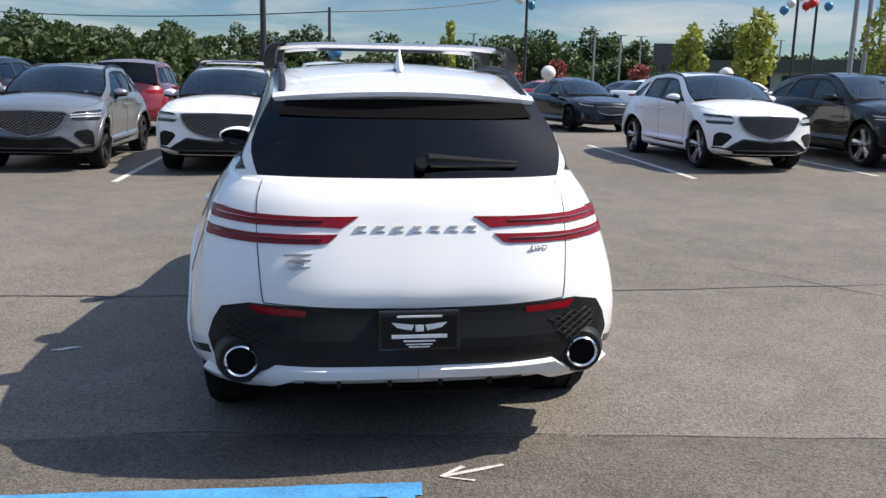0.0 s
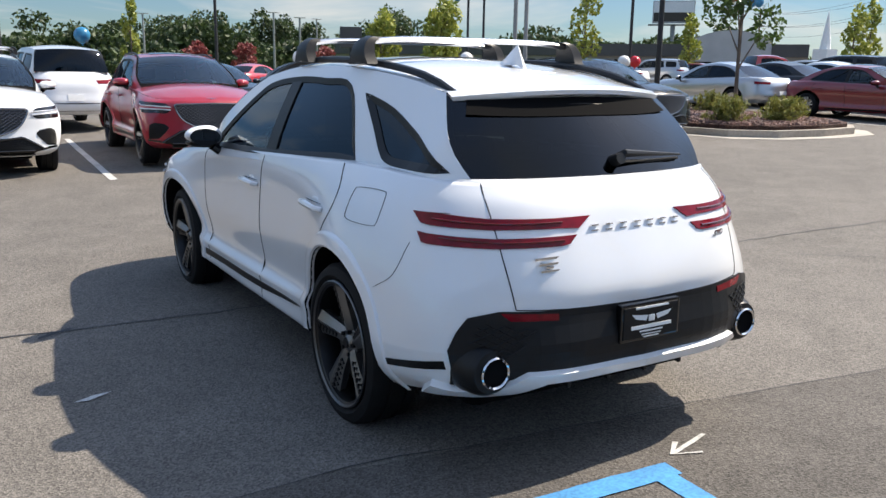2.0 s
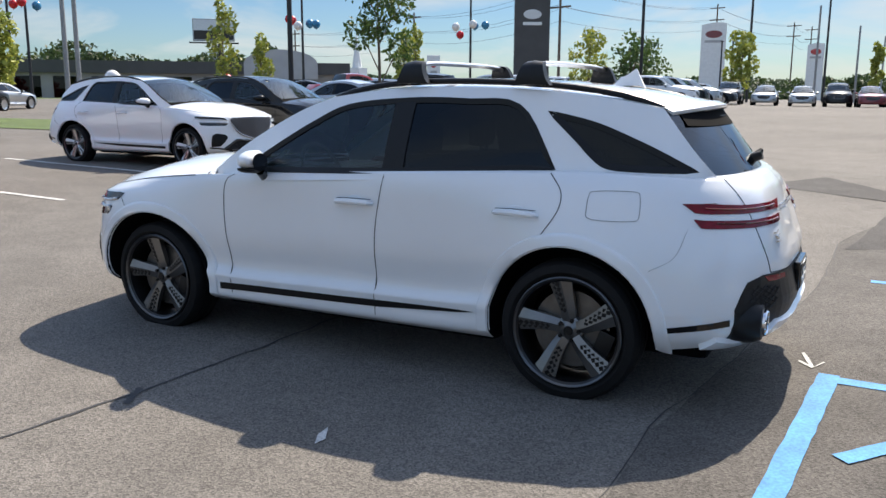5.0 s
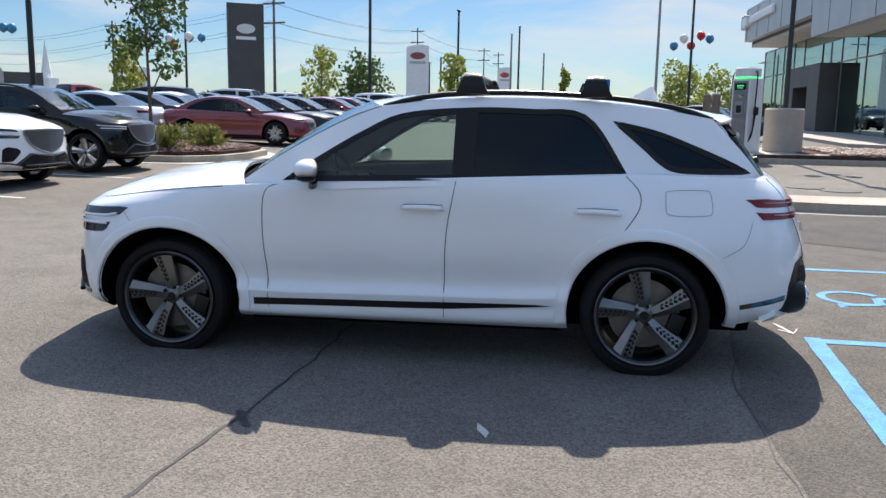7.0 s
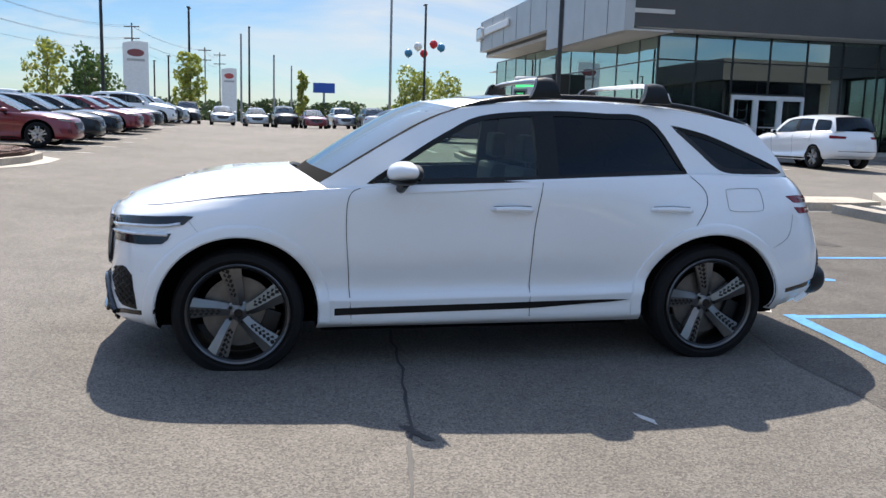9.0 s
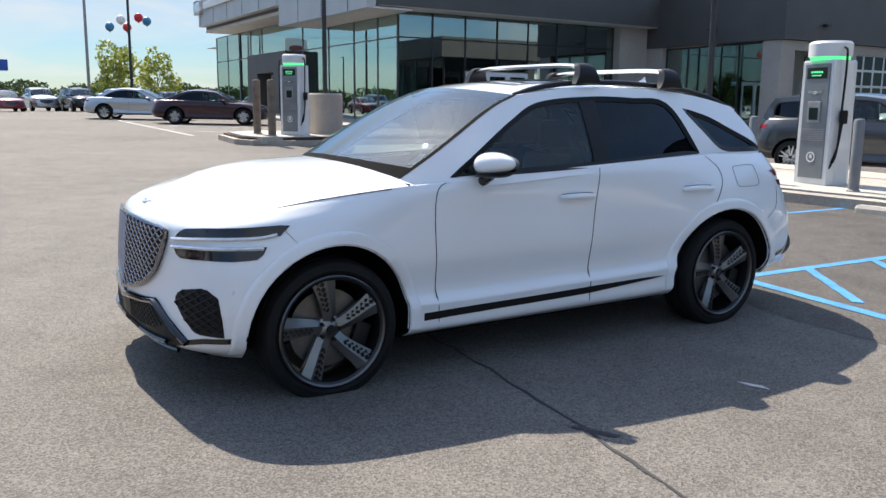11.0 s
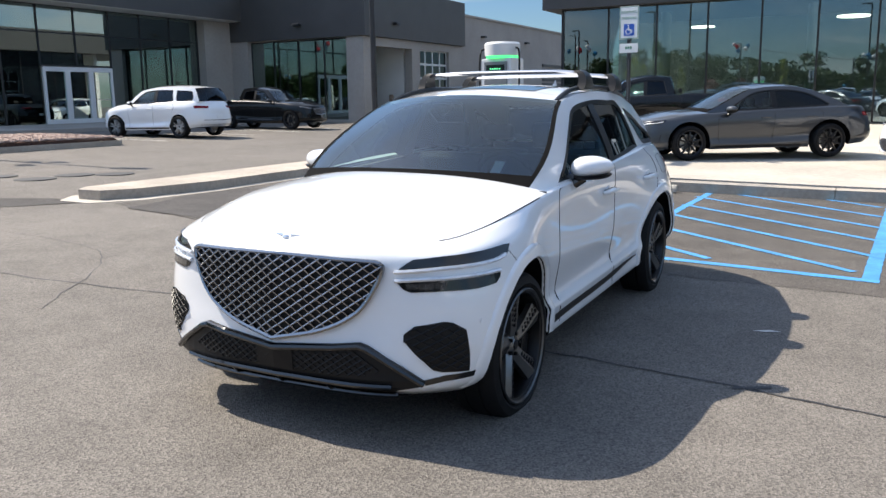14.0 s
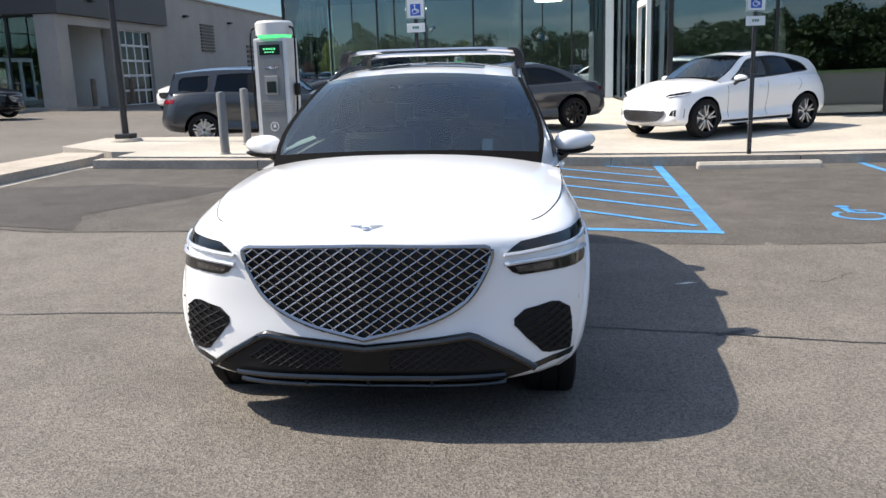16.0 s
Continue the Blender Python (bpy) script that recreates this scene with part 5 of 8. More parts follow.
# ---- other kinds of car, built the same way with plainer fittings ----
def bent(lines, fy, fz, fx=1.0):
    return [[(x * fx, y * fy, z * fz) for x, y, z in l] for l in lines]


def plain_finish(car, S, W, xg, detail, bars, tp, L5, lines, rrows, low=False):
    k, fy, rear = lines
    gr = [(0, .80 * k), (.40, .79 * k), (.43, .77 * k), (.40, .66 * k), (.30, .58 * k), (0, .54 * k)]
    if low:
        gr = [(0, .55 * k), (.50, .55 * k), (.545, .52 * k), (.50, .42 * k), (.36, .345 * k), (0, .32 * k)]
    grille_unit(car, S, gr, .09, .006)
    far = detail == 0
    for s in (1, -1):
        w = S.wrap
        part("headlight", on_wrap(w, [w.fx(.50, .81 * k), w.fx(.56, .855 * k), w.fx(.74, .89 * k), w.fy(1.80 * fy, .90 * k), w.fy(1.86 * fy, .855 * k), w.fx(.74, .82 * k), w.fx(.60, .785 * k)], s, .006), M["lamp_dark"], car, smooth=True)
        part("light_guide", tube_bm([w.place(s, .010)(u / 20, z) for u, z in spline([w.fx(.53, .80 * k), w.fx(.74, .835 * k), w.fy(1.86 * fy, .865 * k)], 12)], .008, 5), M["lamp_clear"], car)
        part("air_vent", on_end(S, [(s * x, z * k) for x, z in ((.62, .46), (.66, .55), (.82, .58), (.82, .42))], 1, .005, .08, .015), M["trim_black"], car)
        q = rear / .97
        part("tail_light", on_wrap(w, [w.rx(.42, 1.0 * q), w.rx(.76, 1.02 * q), w.ry(-2.02 * fy, 1.02 * q), w.ry(-2.05 * fy, .93 * q), w.rx(.76, .93 * q), w.rx(.46, .93 * q)], s, .006), M["red_lens"], car, smooth=True)
        mirror_unit(car, W, s, .62, 1.10 * k + .02, .865)
        if far:
            continue
        part("sill_strip", on_side(S, [(1.0, .32 * k), (1.0, .27 * k), (-1.0, .28 * k), (-1.0, .33 * k)], s, .004, .15, .012), M["trim_black"], car)
        for pts in ([(.83, .99 * k), (.845, .83 * k), (.812, .34 * k)], [(-.30, 1.04 * k), (-.275, .6 * k), (-.272, .34 * k)], [(-1.20, 1.10 * k), (-1.27, .98 * k), (-1.18, .82 * k)]):
            part("door_gap", on_side(S, strip([tuple(p) for p in spline(pts, 16)], .006), s, .003, .08, .005), M["seam"], car)
        for y in (-.12, -1.05):
            pl = S.side(s, .018)
            part("door_handle", tube_bm([pl(y - .1, .93 * k), pl(y, .935 * k), pl(y + .1, .935 * k)], .014, 6), W, car)
    if low:
        part("lower_intake", on_end(S, both([(0, .30 * k), (.50, .30 * k), (.72, .40 * k), (.74, .34 * k), (.60, .255 * k), (0, .25 * k)]), 1, .008, .1, .02), M["satin"], car, "satin gray lower lip")
    else:
        part("lower_intake", on_end(S, both([(0, .46 * k), (.50, .45 * k), (.66, .33 * k), (.60, .28 * k), (0, .27 * k)]), 1, .006, .1, .02), M["trim_black"], car)
    part("rear_bumper_panel", on_end(S, [(-.72, .40 * k), (.72, .40 * k), (.66, .56 * k), (-.66, .56 * k)], -1, .006, .1, .02), M["plastic_dark"], car)
    part("number_plate", on_end(S, [(-.15, .60 * k), (.15, .60 * k), (.15, .72 * k), (-.15, .72 * k)], -1, .012, .2, .015), M["white_sign"], car)


SEDAN = dict(
    name="sedan", lines=bent(SUV_LINES, 1.035, .865, .965), zs=.865, crown=.05, tail_bow=-.10, deck_crown=.02,
    front=[(1.02, .925), (.62, 1.13), (.28, 1.29), (.06, 1.36)],
    top=[(.06, 1.36), (-.3, 1.40), (-.75, 1.395), (-1.2, 1.315)],
    rear=[(-1.2, 1.315), (-1.45, 1.21), (-1.72, 1.08), (-1.92, .99)],
    dlo=[(.68, .945), (.42, 1.09), (.14, 1.245), (-.05, 1.305), (-.42, 1.335), (-.80, 1.315), (-1.12, 1.235), (-1.46, 1.045), (-1.40, 1.01), (-.40, .975)], dlo_sharp=(0, 7, 8),
    bpillar=(-.27, -.37), quarter=None,
    base=([-2.0, -1.6, -1.0, -.4, .3, .7, 1.05], [.66, .745, .79, .80, .785, .75, .66]),
    roof=([-1.2, -.8, -.4, .06], [.50, .55, .57, .535]),
    z0=.95, z1=1.385, wheels=(1.42, -1.42), wheel_r=.335, wheel_x=.79, finish=plain_finish)
CROSS = dict(
    SUV, name="suv", lines=bent(SUV_LINES, .985, .97, .985), finish=functools.partial(plain_finish, low=True), tail_bow=-.15, glass_bow=-.05, roof_crown=.03, arch=(.425, .412), base=([-2.2, -1.7, -1.2, -.4, .3, .7, 1.0], [.60, .785, .825, .835, .82, .785, .70]), roof=([-1.9, -1.2, -.5, .14], [.545, .61, .632, .585]), spoiler=False, wheel_x=.80,
    rear=[(-1.80, 1.40), (-1.92, 1.32), (-2.03, 1.22), (-2.12, 1.115)], top=[(.14, 1.50), (-.2, 1.54), (-.6, 1.55), (-1.1, 1.52), (-1.5, 1.47), (-1.80, 1.40)],
    front=[(.99, 1.04), (.63, 1.26), (.34, 1.43), (.14, 1.50)],
    dlo=[(.70, 1.055), (.46, 1.21), (.19, 1.39), (-.02, 1.455), (-.39, 1.49), (-.73, 1.485), (-1.06, 1.44), (-1.45, 1.34), (-1.62, 1.19), (-.37, 1.10)], dlo_sharp=(0, 8), quarter=None, zs=.97,
    z0=1.07, z1=1.53, wheels=(1.45, -1.45), wheel_r=.365, hub_z=.365)
WAGON = dict(
    SUV, name="suv", lines=bent(SUV_LINES, 1.02, 1.03, .99), finish=plain_finish, tail_bow=-.15, glass_bow=-.05, roof_crown=.03, arch=(.425, .412), zs=1.03, spoiler=False, wheel_x=.81,
    front=[(.95, 1.10), (.66, 1.32), (.42, 1.51), (.28, 1.58)], top=[(.28, 1.58), (-.2, 1.65), (-.8, 1.67), (-1.5, 1.655), (-2.0, 1.61)],
    rear=[(-2.0, 1.61), (-2.08, 1.50), (-2.17, 1.32), (-2.22, 1.185)],
    dlo=[(.72, 1.12), (.50, 1.28), (.28, 1.45), (.08, 1.535), (-.39, 1.575), (-.80, 1.575), (-1.10, 1.56), (-1.20, 1.19), (-.37, 1.15)], dlo_sharp=(0, 6, 7),
    quarter=[(-1.28, 1.55), (-1.70, 1.53), (-1.92, 1.49), (-1.98, 1.30), (-1.95, 1.215), (-1.36, 1.20)],
    base=([-2.25, -1.7, -1.2, -.4, .3, .7, 1.0], [.70, .79, .82, .83, .82, .785, .70]), roof=([-2.0, -1.2, -.5, .28], [.60, .635, .64, .60]),
    z0=1.13, z1=1.65, wheels=(1.46, -1.46), wheel_r=.36, hub_z=.36)
PICKUP = dict(
    WAGON, name="pickup_truck", lines=bent(SUV_LINES, 1.10, 1.04, 1.0), zs=1.04, sunroof=False,
    top=[(.28, 1.60), (-.1, 1.68), (-.5, 1.70), (-.9, 1.68)], rear=[(-.9, 1.68), (-.96, 1.55), (-1.02, 1.35), (-1.05, 1.19)],
    dlo=[(.72, 1.13), (.50, 1.29), (.28, 1.47), (.08, 1.56), (-.3, 1.60), (-.75, 1.58), (-.86, 1.2), (-.37, 1.17)], dlo_sharp=(0, 5, 6), quarter=None, bpillar=(-.18, -.28),
    base=([-1.1, -.4, .3, .7, 1.0], [.80, .83, .82, .785, .70]), roof=([-.9, -.5, -.1, .28], [.62, .64, .64, .60]), front=[(.95, 1.10), (.66, 1.32), (.42, 1.53), (.28, 1.60)],
    tail_bow=-.03, wheels=(1.60, -1.60), wheel_r=.38, hub_z=.38, deck_crown=-.0)


def park(kind, x, y, rz, colour, label, style="plain", category="car", group="parked cars", z=None):
    """Parks a car of one kind; later ones of a kind share its meshes and take another paint."""
    z = gz(x, y) if z is None else z
    m = pose(x, y, z, 0, 0, rz)
    key = (id(kind), style)
    if key not in PARKED:
        ob = make_car(kind, m, label, colour, style, group=group, category=category, detail=1)
        PARKED[key] = (ob, M[colour])
        return ob
    ob0, paint0 = PARKED[key]
    ob = copy_thing(ob0, m)
    tagged(ob, label, category, group)
    if M[colour] != paint0:
        for o in (ob, *ob.children_recursive):
            for sl in o.material_slots:
                if sl.material == paint0:
                    sl.link = "OBJECT"
                    sl.material = M[colour]
    return ob


PARKED = {}
SEDAN_FAR, WAGON_FAR = dict(SEDAN, far=True), dict(WAGON, far=True)


# ---- the car that the walk goes round ----
main_car = make_car(SUV, pose(-.057, 0, -.03, -.45, -.4, 0), "white crossover SUV with black roof rails and dark five-spoke wheels", "white_paint", "five", bars=True)
main_car.name = "suv"


# ---- ground, kerbs, markings ----
def ground_mesh():
    xs = sorted(set([-400, -200, -100, -60, -40, -25] + list(np.arange(-16, 46, 0.75)) + [50, 60, 80, 120, 200, 400]))
    ys = sorted(set([-400, -200, -100, -60, -40] + list(np.arange(-30, 24, 0.75)) + [30, 40, 60, 100, 200, 400]))
    bm = bmesh.new()
    grid_faces(bm, [[(x, y, gz(x, y)) for x in xs] for y in ys])
    return bm


ground = part("ground", ground_mesh(), M["asphalt"], smooth=True)
tagged(ground, "gray weathered asphalt parking lot", "asphalt", kind="structure")


def on_ground(pts, up, step=.75):
    return flat_poly(bmesh.new(), pts, lambda x, y: Vector((x, y, gz(x, y) + up)), step)


def ragged(pts, amp, n, seed):
    """An outline with small irregular steps along its edges."""
    r = random.Random(seed)
    out = []
    for i in range(len(pts)):
        a, b = Vector(pts[i]), Vector(pts[(i + 1) % len(pts)])
        k = max(1, int((b - a).length * n))
        for j in range(k):
            out.append(tuple(a.lerp(b, j / k) + Vector((r.uniform(-amp, amp), r.uniform(-amp, amp)))))
    return out


bays = part("parking_bays", on_ground(ragged([(-22, -2.28), (-8, -2.22), (-3, -1.95), (-1.2, -1.93), (.5, -2.18), (2.0, -2.38), (4.4, -2.42), (7.1, -3.1), (7.1, -8.2), (-22, -8.2)], .012, 3, 3), .003), M["asphalt_old"])
tagged(bays, "older rough dark asphalt of the parking bays", "asphalt", kind="structure")
patch = part("asphalt_patch", on_ground(ragged([(7.6, -2.95), (9.2, -1.0), (10.6, -1.9), (8.3, -3.1)], .02, 3, 4), .004), M["asphalt_patch"])
tagged(patch, "dark repaired patch of asphalt", "asphalt", kind="structure")
patch = part("asphalt_patch", on_ground(ragged([(6.6, -2.9), (4.0, -2.5), (4.4, -3.4), (3.3, -5.6), (5.2, -6.0), (7.0, -5.4)], .03, 3, 5), .0065), M["asphalt_patch"])
tagged(patch, "dark repaired patch of asphalt", "asphalt", kind="structure")


def crack(pts, w, seed):
    r = random.Random(seed)
    line = [tuple(p) for p in spline(pts, len(pts) * 9)]
    line = [(x + r.uniform(-.018, .018), y + r.uniform(-.018, .018)) for x, y in line]
    a, b = [], []
    for i, p in enumerate(line):
        d = (Vector(line[min(i + 1, len(line) - 1)]) - Vector(line[max(i - 1, 0)])).normalized()
        ww = w * r.uniform(.35, 1.0)
        a.append((p[0] - d.y * ww, p[1] + d.x * ww)); b.append((p[0] + d.y * ww, p[1] - d.x * ww))
    bm = bmesh.new()
    for i in range(len(line) - 1):
        q = [a[i], a[i + 1], b[i + 1], b[i]]
        bm.faces.new([bm.verts.new((x, y, gz(x, y) + .0045)) for x, y in q[::-1]])
    ob = part("asphalt_crack", bm, M["crack"])
    return tagged(ob, "dark sealed crack or painted shadow blotch in the asphalt", "crack", "asphalt cracks", kind="structure")


crack([(-6.5, .88), (-4.2, .83), (-2.78, .72), (-1.89, .60), (-.9, .51), (.3, .45), (1.79, .37), (4.5, .45), (8, .2)], .013, 1)
# dark blotch of the door mirror's shadow, painted as a short stroke
crack([(-2.02, .53), (-1.93, .58), (-1.84, .62)], .022, 2)
crack([(-22, -2.28), (-8, -2.22), (-3, -1.95), (-1.2, -1.93), (.5, -2.18), (2.0, -2.38), (4.4, -2.42)], .0045, 3)
crack([(3.0, 1.2), (4.2, -.4), (5.4, -.9), (9, -1.0)], .006, 4)
crack([(-3.2, -1.0), (-2.95, -.75), (-2.8, -.72)], .006, 5)
crack([(4.3, -2.45), (3.5, -4.3), (3.24, -5.78)], .012, 6)


def stroke(name, pts, w, material, label, category, up=.007, group=""):
    ob = part(name, on_ground(ragged(strip(pts, w), .004, 12, len(pts) + int(100 * abs(pts[0][0]))), up, .5), M[material])
    return tagged(ob, label, category, group, kind="structure")


BL = ("blue_line", "blue painted line on the asphalt", "line")
stroke("blue_line", [(-.06, -2.61), (-2.56, -2.43)], .11, *BL, group="blue lines")
stroke("blue_line", [(-.14, -2.60), (-.28, -8.1)], .10, *BL, group="blue lines")
stroke("blue_line", [(-2.49, -2.44), (-2.76, -8.15)], .13, *BL, group="blue lines")
for i in range(7):
    y0 = -1.55 - .98 * i
    p0, p1 = Vector((-2.60, y0)), Vector((-.18, y0 - 1.95))
    if p0.y > -2.75:
        p0 = p0.lerp(p1, (p0.y + 2.72) / 1.95)
    if p1.y < -8.05:
        p1 = p1.lerp(p0, (-8.05 - p1.y) / 1.95)
    stroke("blue_line", [tuple(p0), tuple(p1)], .09, *BL, up=.009, group="blue lines")
stroke("blue_line", [(-5.65, -2.9), (-5.85, -8.15)], .10, *BL, group="blue lines")
stroke("blue_line", [(2.5, -2.75), (2.35, -8.1)], .10, *BL, group="blue lines")


def wheelchair_mark(x, y, rz):
    """The painted access symbol: head, back, seat, leg and wheel."""
    bm = bmesh.new()
    m = Matrix.Rotation(radians(rz), 2)

    def lay(pts):
        q = [m @ Vector(p) * .95 + Vector((x, y)) for p in pts]
        bm.faces.new([bm.verts.new((p.x, p.y, gz(p.x, p.y) + .007)) for p in q])

    lay([(.08 * math.cos(a), .52 + .08 * math.sin(a)) for a in np.linspace(0, 2 * math.pi, 13)[:-1]])
    for pts, w in (([(0, .42), (.03, .12)], .09), ([(.03, .12), (.28, .10)], .08), ([(.28, .10), (.38, -.22), (.47, -.20)], .07), ([(.02, .28), (.2, .27)], .06)):
        lay(strip(pts, w))
    arc = [(.08 + .26 * math.cos(a), -.06 + .26 * math.sin(a)) for a in np.linspace(radians(130), radians(345), 16)]
    s = strip(arc, .07)
    n = len(arc)
    for i in range(n - 1):
        lay([s[i], s[i + 1], s[2 * n - 2 - i], s[2 * n - 1 - i]])
    bmesh.ops.recalc_face_normals(bm, faces=bm.faces)
    ob = part("access_symbol", bm, M["blue_line"])
    return tagged(ob, "blue painted wheelchair symbol on the asphalt", "symbol", "access symbols", kind="structure")


wheelchair_mark(-4.05, -3.35, 172)
wheelchair_mark(1.25, -3.35, 172)
WL = ("white_line", "worn white painted line on the asphalt", "line")
stroke("white_mark", [(.03, -2.52), (.28, -2.45)], .018, *WL, group="white marks")
stroke("white_mark", [(.12, -2.44), (.02, -2.52), (.14, -2.57)], .018, *WL, group="white marks")
for x in (-9.2, -6.25, -3.38, -.62, 2.35, 5.3, 8.4):
    stroke("white_line", [(x + .02, 6.75), (x + .1, 12.4)], .10, *WL, group="bay lines")
for x in np.arange(17.6, 44, 3.0):
    stroke("white_line", [(x, 6.0), (x, 11.4)], .10, *WL, group="bay lines")
for i in range(9):
    stroke("white_line", [(24.0 + 1.2 * i, -8.0), (25.4 + 1.2 * i, -4.2)], .12, *WL, group="hatched lines")
stroke("white_line", [(22.5, -4.1), (38, -4.1)], .12, *WL, group="hatched lines")
for y in (-14.3, -18.6, -21.3, -24.2):
    stroke("white_line", [(17.5, y), (22.6, y - .1)], .10, *WL, group="bay lines")
blots = part("tar_spot", on_ground(ragged([(-1.97, -.62), (-1.90, -.64), (-1.82, -.59), (-1.80, -.56), (-1.88, -.575)], .008, 12, 9), .006), M["white_line"])
tagged(blots, "small pale stain on the asphalt", "stain", kind="structure")
for i, (x, y) in enumerate(((12.0, -4.7), (11.0, -4.75), (11.0, -5.6), (10.5, -6.1))):
    bm = bmesh.new()
    lathe(bm, [(-.02, .36), (.008, .36), (.012, .33), (.010, .30)], axis="z", n=28, centre=(x, y, gz(x, y)))
    tagged(part("manhole_cover", bm, M["crack"]), "round dark iron manhole cover in the asphalt", "manhole cover", "manhole covers")


def pz(x, y):
    """Top of the concrete apron before the south showroom."""
    return gz(x, -8.25) + .15 + .018 * clamp(-8.4 - y, 0, 14)


def slab(name, pts, material, topf, label, category, depth=.35, step=1.5, kind="structure", bevel=0):
    bm = flat_poly(bmesh.new(), pts, lambda x, y: Vector((x, y, topf(x, y))), step)
    bmesh.ops.recalc_face_normals(bm, faces=bm.faces)
    thicken(bm, (0, 0, -depth))
    return tagged(part(name, bm, M[material]), label, category, kind=kind)


slab("pavement", [(-40, -8.55), (6.6, -8.55), (6.6, -9.3), (7.1, -9.3), (8.6, -10.2), (8.6, -12.0), (7.0, -12.2), (2.6, -12.4), (2.6, -29.4), (-4.0, -29.4), (-4.0, -15.4), (-40, -15.4)], "concrete_pale", pz, "pale concrete apron in front of the showroom", "pavement")


def kerb(line, w, h, base, name="kerb", piece=3.0):
    """A kerb of cast lengths along a line, rounded at its upper front edge."""
    L = [Vector(p) for p in line]
    root = thing(name, Matrix.Identity(4), "tan cast concrete kerb with joints", "kerb", kind="structure")
    tot = 0
    for a, b in zip(L, L[1:]):
        n = max(1, round((b - a).length / piece))
        for i in range(n):
            p, q = a.lerp(b, i / n), a.lerp(b, (i + 1) / n)
            d = (q - p).normalized()
            nn = Vector((-d.y, d.x))
            p, q = p + d * .006, q - d * .006
            bm = bmesh.new()
            prof = [(0, -.1), (0, h - .03), (.012, h - .008), (.035, h), (w, h), (w, -.1)]
            rows = []
            for e in (p, q):
                rows.append([(e.x + nn.x * o, e.y + nn.y * o, base(e.x, e.y) + z) for o, z in prof])
            vs = [[bm.verts.new(c) for c in r] for r in rows]
            for k in range(5):
                bm.faces.new((vs[0][k], vs[0][k + 1], vs[1][k + 1], vs[1][k]))
            bm.faces.new(vs[0][::-1]); bm.faces.new(vs[1])
            bmesh.ops.recalc_face_normals(bm, faces=bm.faces)
            part("kerb_stone", bm, M["concrete"], root)
    return root


kerb([(6.75, -8.25), (-40, -8.25)], -.30, .15, gz)
# the tongue of kerb that divides bays and drive
tongue = [(7.25, -9.3), (7.05, -8.6), (7.05, -5.0), (7.3, -3.7), (7.55, -3.25), (7.95, -3.2), (8.15, -3.5), (8.1, -5.0), (8.05, -9.3)]
slab("divider", tongue, "concrete", lambda x, y: gz(x, y) + .15, "tan concrete divider between the bays and the drive", "divider", .3)
slab("gutter", [(6.9, -8.25), (6.85, -5), (7.05, -3.6), (7.45, -2.95), (8.05, -2.95), (8.35, -3.4), (8.3, -5), (8.25, -9.2), (7.6, -9.2)], "concrete_pale", lambda x, y: gz(x, y) + .008, "pale concrete gutter", "gutter", .1)
slab("gutter", [(-40, -8.02), (6.9, -8.02), (6.9, -8.3), (-40, -8.3)], "concrete_pale", lambda x, y: gz(x, y) + .010, "pale concrete gutter", "gutter", .1)


def island(name, pts, fill, label, category, h=.15, inset=.16):
    c = Vector((sum(p[0] for p in pts) / len(pts), sum(p[1] for p in pts) / len(pts)))
    inn = []
    for p in pts:
        d = Vector(p) - c
        inn.append(tuple(c + d * (1 - inset / d.length)))
    slab(name + "_kerb", pts, "concrete", lambda x, y: gz(x, y) + h, "tan concrete kerb round a planted island", "kerb", .3)
    return slab(name, inn, fill, lambda x, y: gz(x, y) + h + .03 + .10 * max(0, 1 - (Vector((x, y)) - c).length / 5) + .02 * noise.noise((x * 3, y * 3, 0)), label, category, .1, .25)


isl = [(11.5, 16.0), (11.45, 8.6), (11.8, 7.4), (12.6, 6.75), (13.8, 6.5), (14.9, 6.55), (15.5, 7.0), (15.6, 8.2), (15.5, 16.0)]
island("mulch_bed", isl, "mulch", "brown bark mulch bed of a kerbed island", "mulch")
slab("gutter", [(11.2, 16), (11.15, 8.5), (11.6, 7.0), (12.5, 6.4), (13.8, 6.15), (15.1, 6.2), (15.9, 6.9), (16, 8), (15.9, 16)], "concrete_pale", lambda x, y: gz(x, y) + .008, "pale concrete gutter", "gutter", .1)
isl2 = [(17.1, -12.2), (17.2, -5.5), (17.5, -4.4), (18.2, -4.1), (20.4, -4.3), (21.2, -5.5), (21.0, -12.2), (20, -12.8), (18, -12.8)]
island("rock_bed", isl2, "mulch", "reddish river-rock bed of a kerbed island", "rocks")
slab("pavement", [(17.35, -8.0), (17.4, -4.6), (18.2, -4.35), (20.1, -4.5), (20.6, -5.6), (20.5, -8.0)], "concrete_pale", lambda x, y: gz(x, y) + .25, "pale concrete pad under the charger", "pavement", .2)
slab("pavement", [(24.6, -15.1), (24.6, -30), (20.0, -30), (20.0, -33), (29, -33), (29, -15.2), (60, -15.2), (60, -11.5), (27, -11.5)], "concrete_tan", lambda x, y: gz(x, y) + .14, "concrete pavement along the dealership", "pavement", .3)


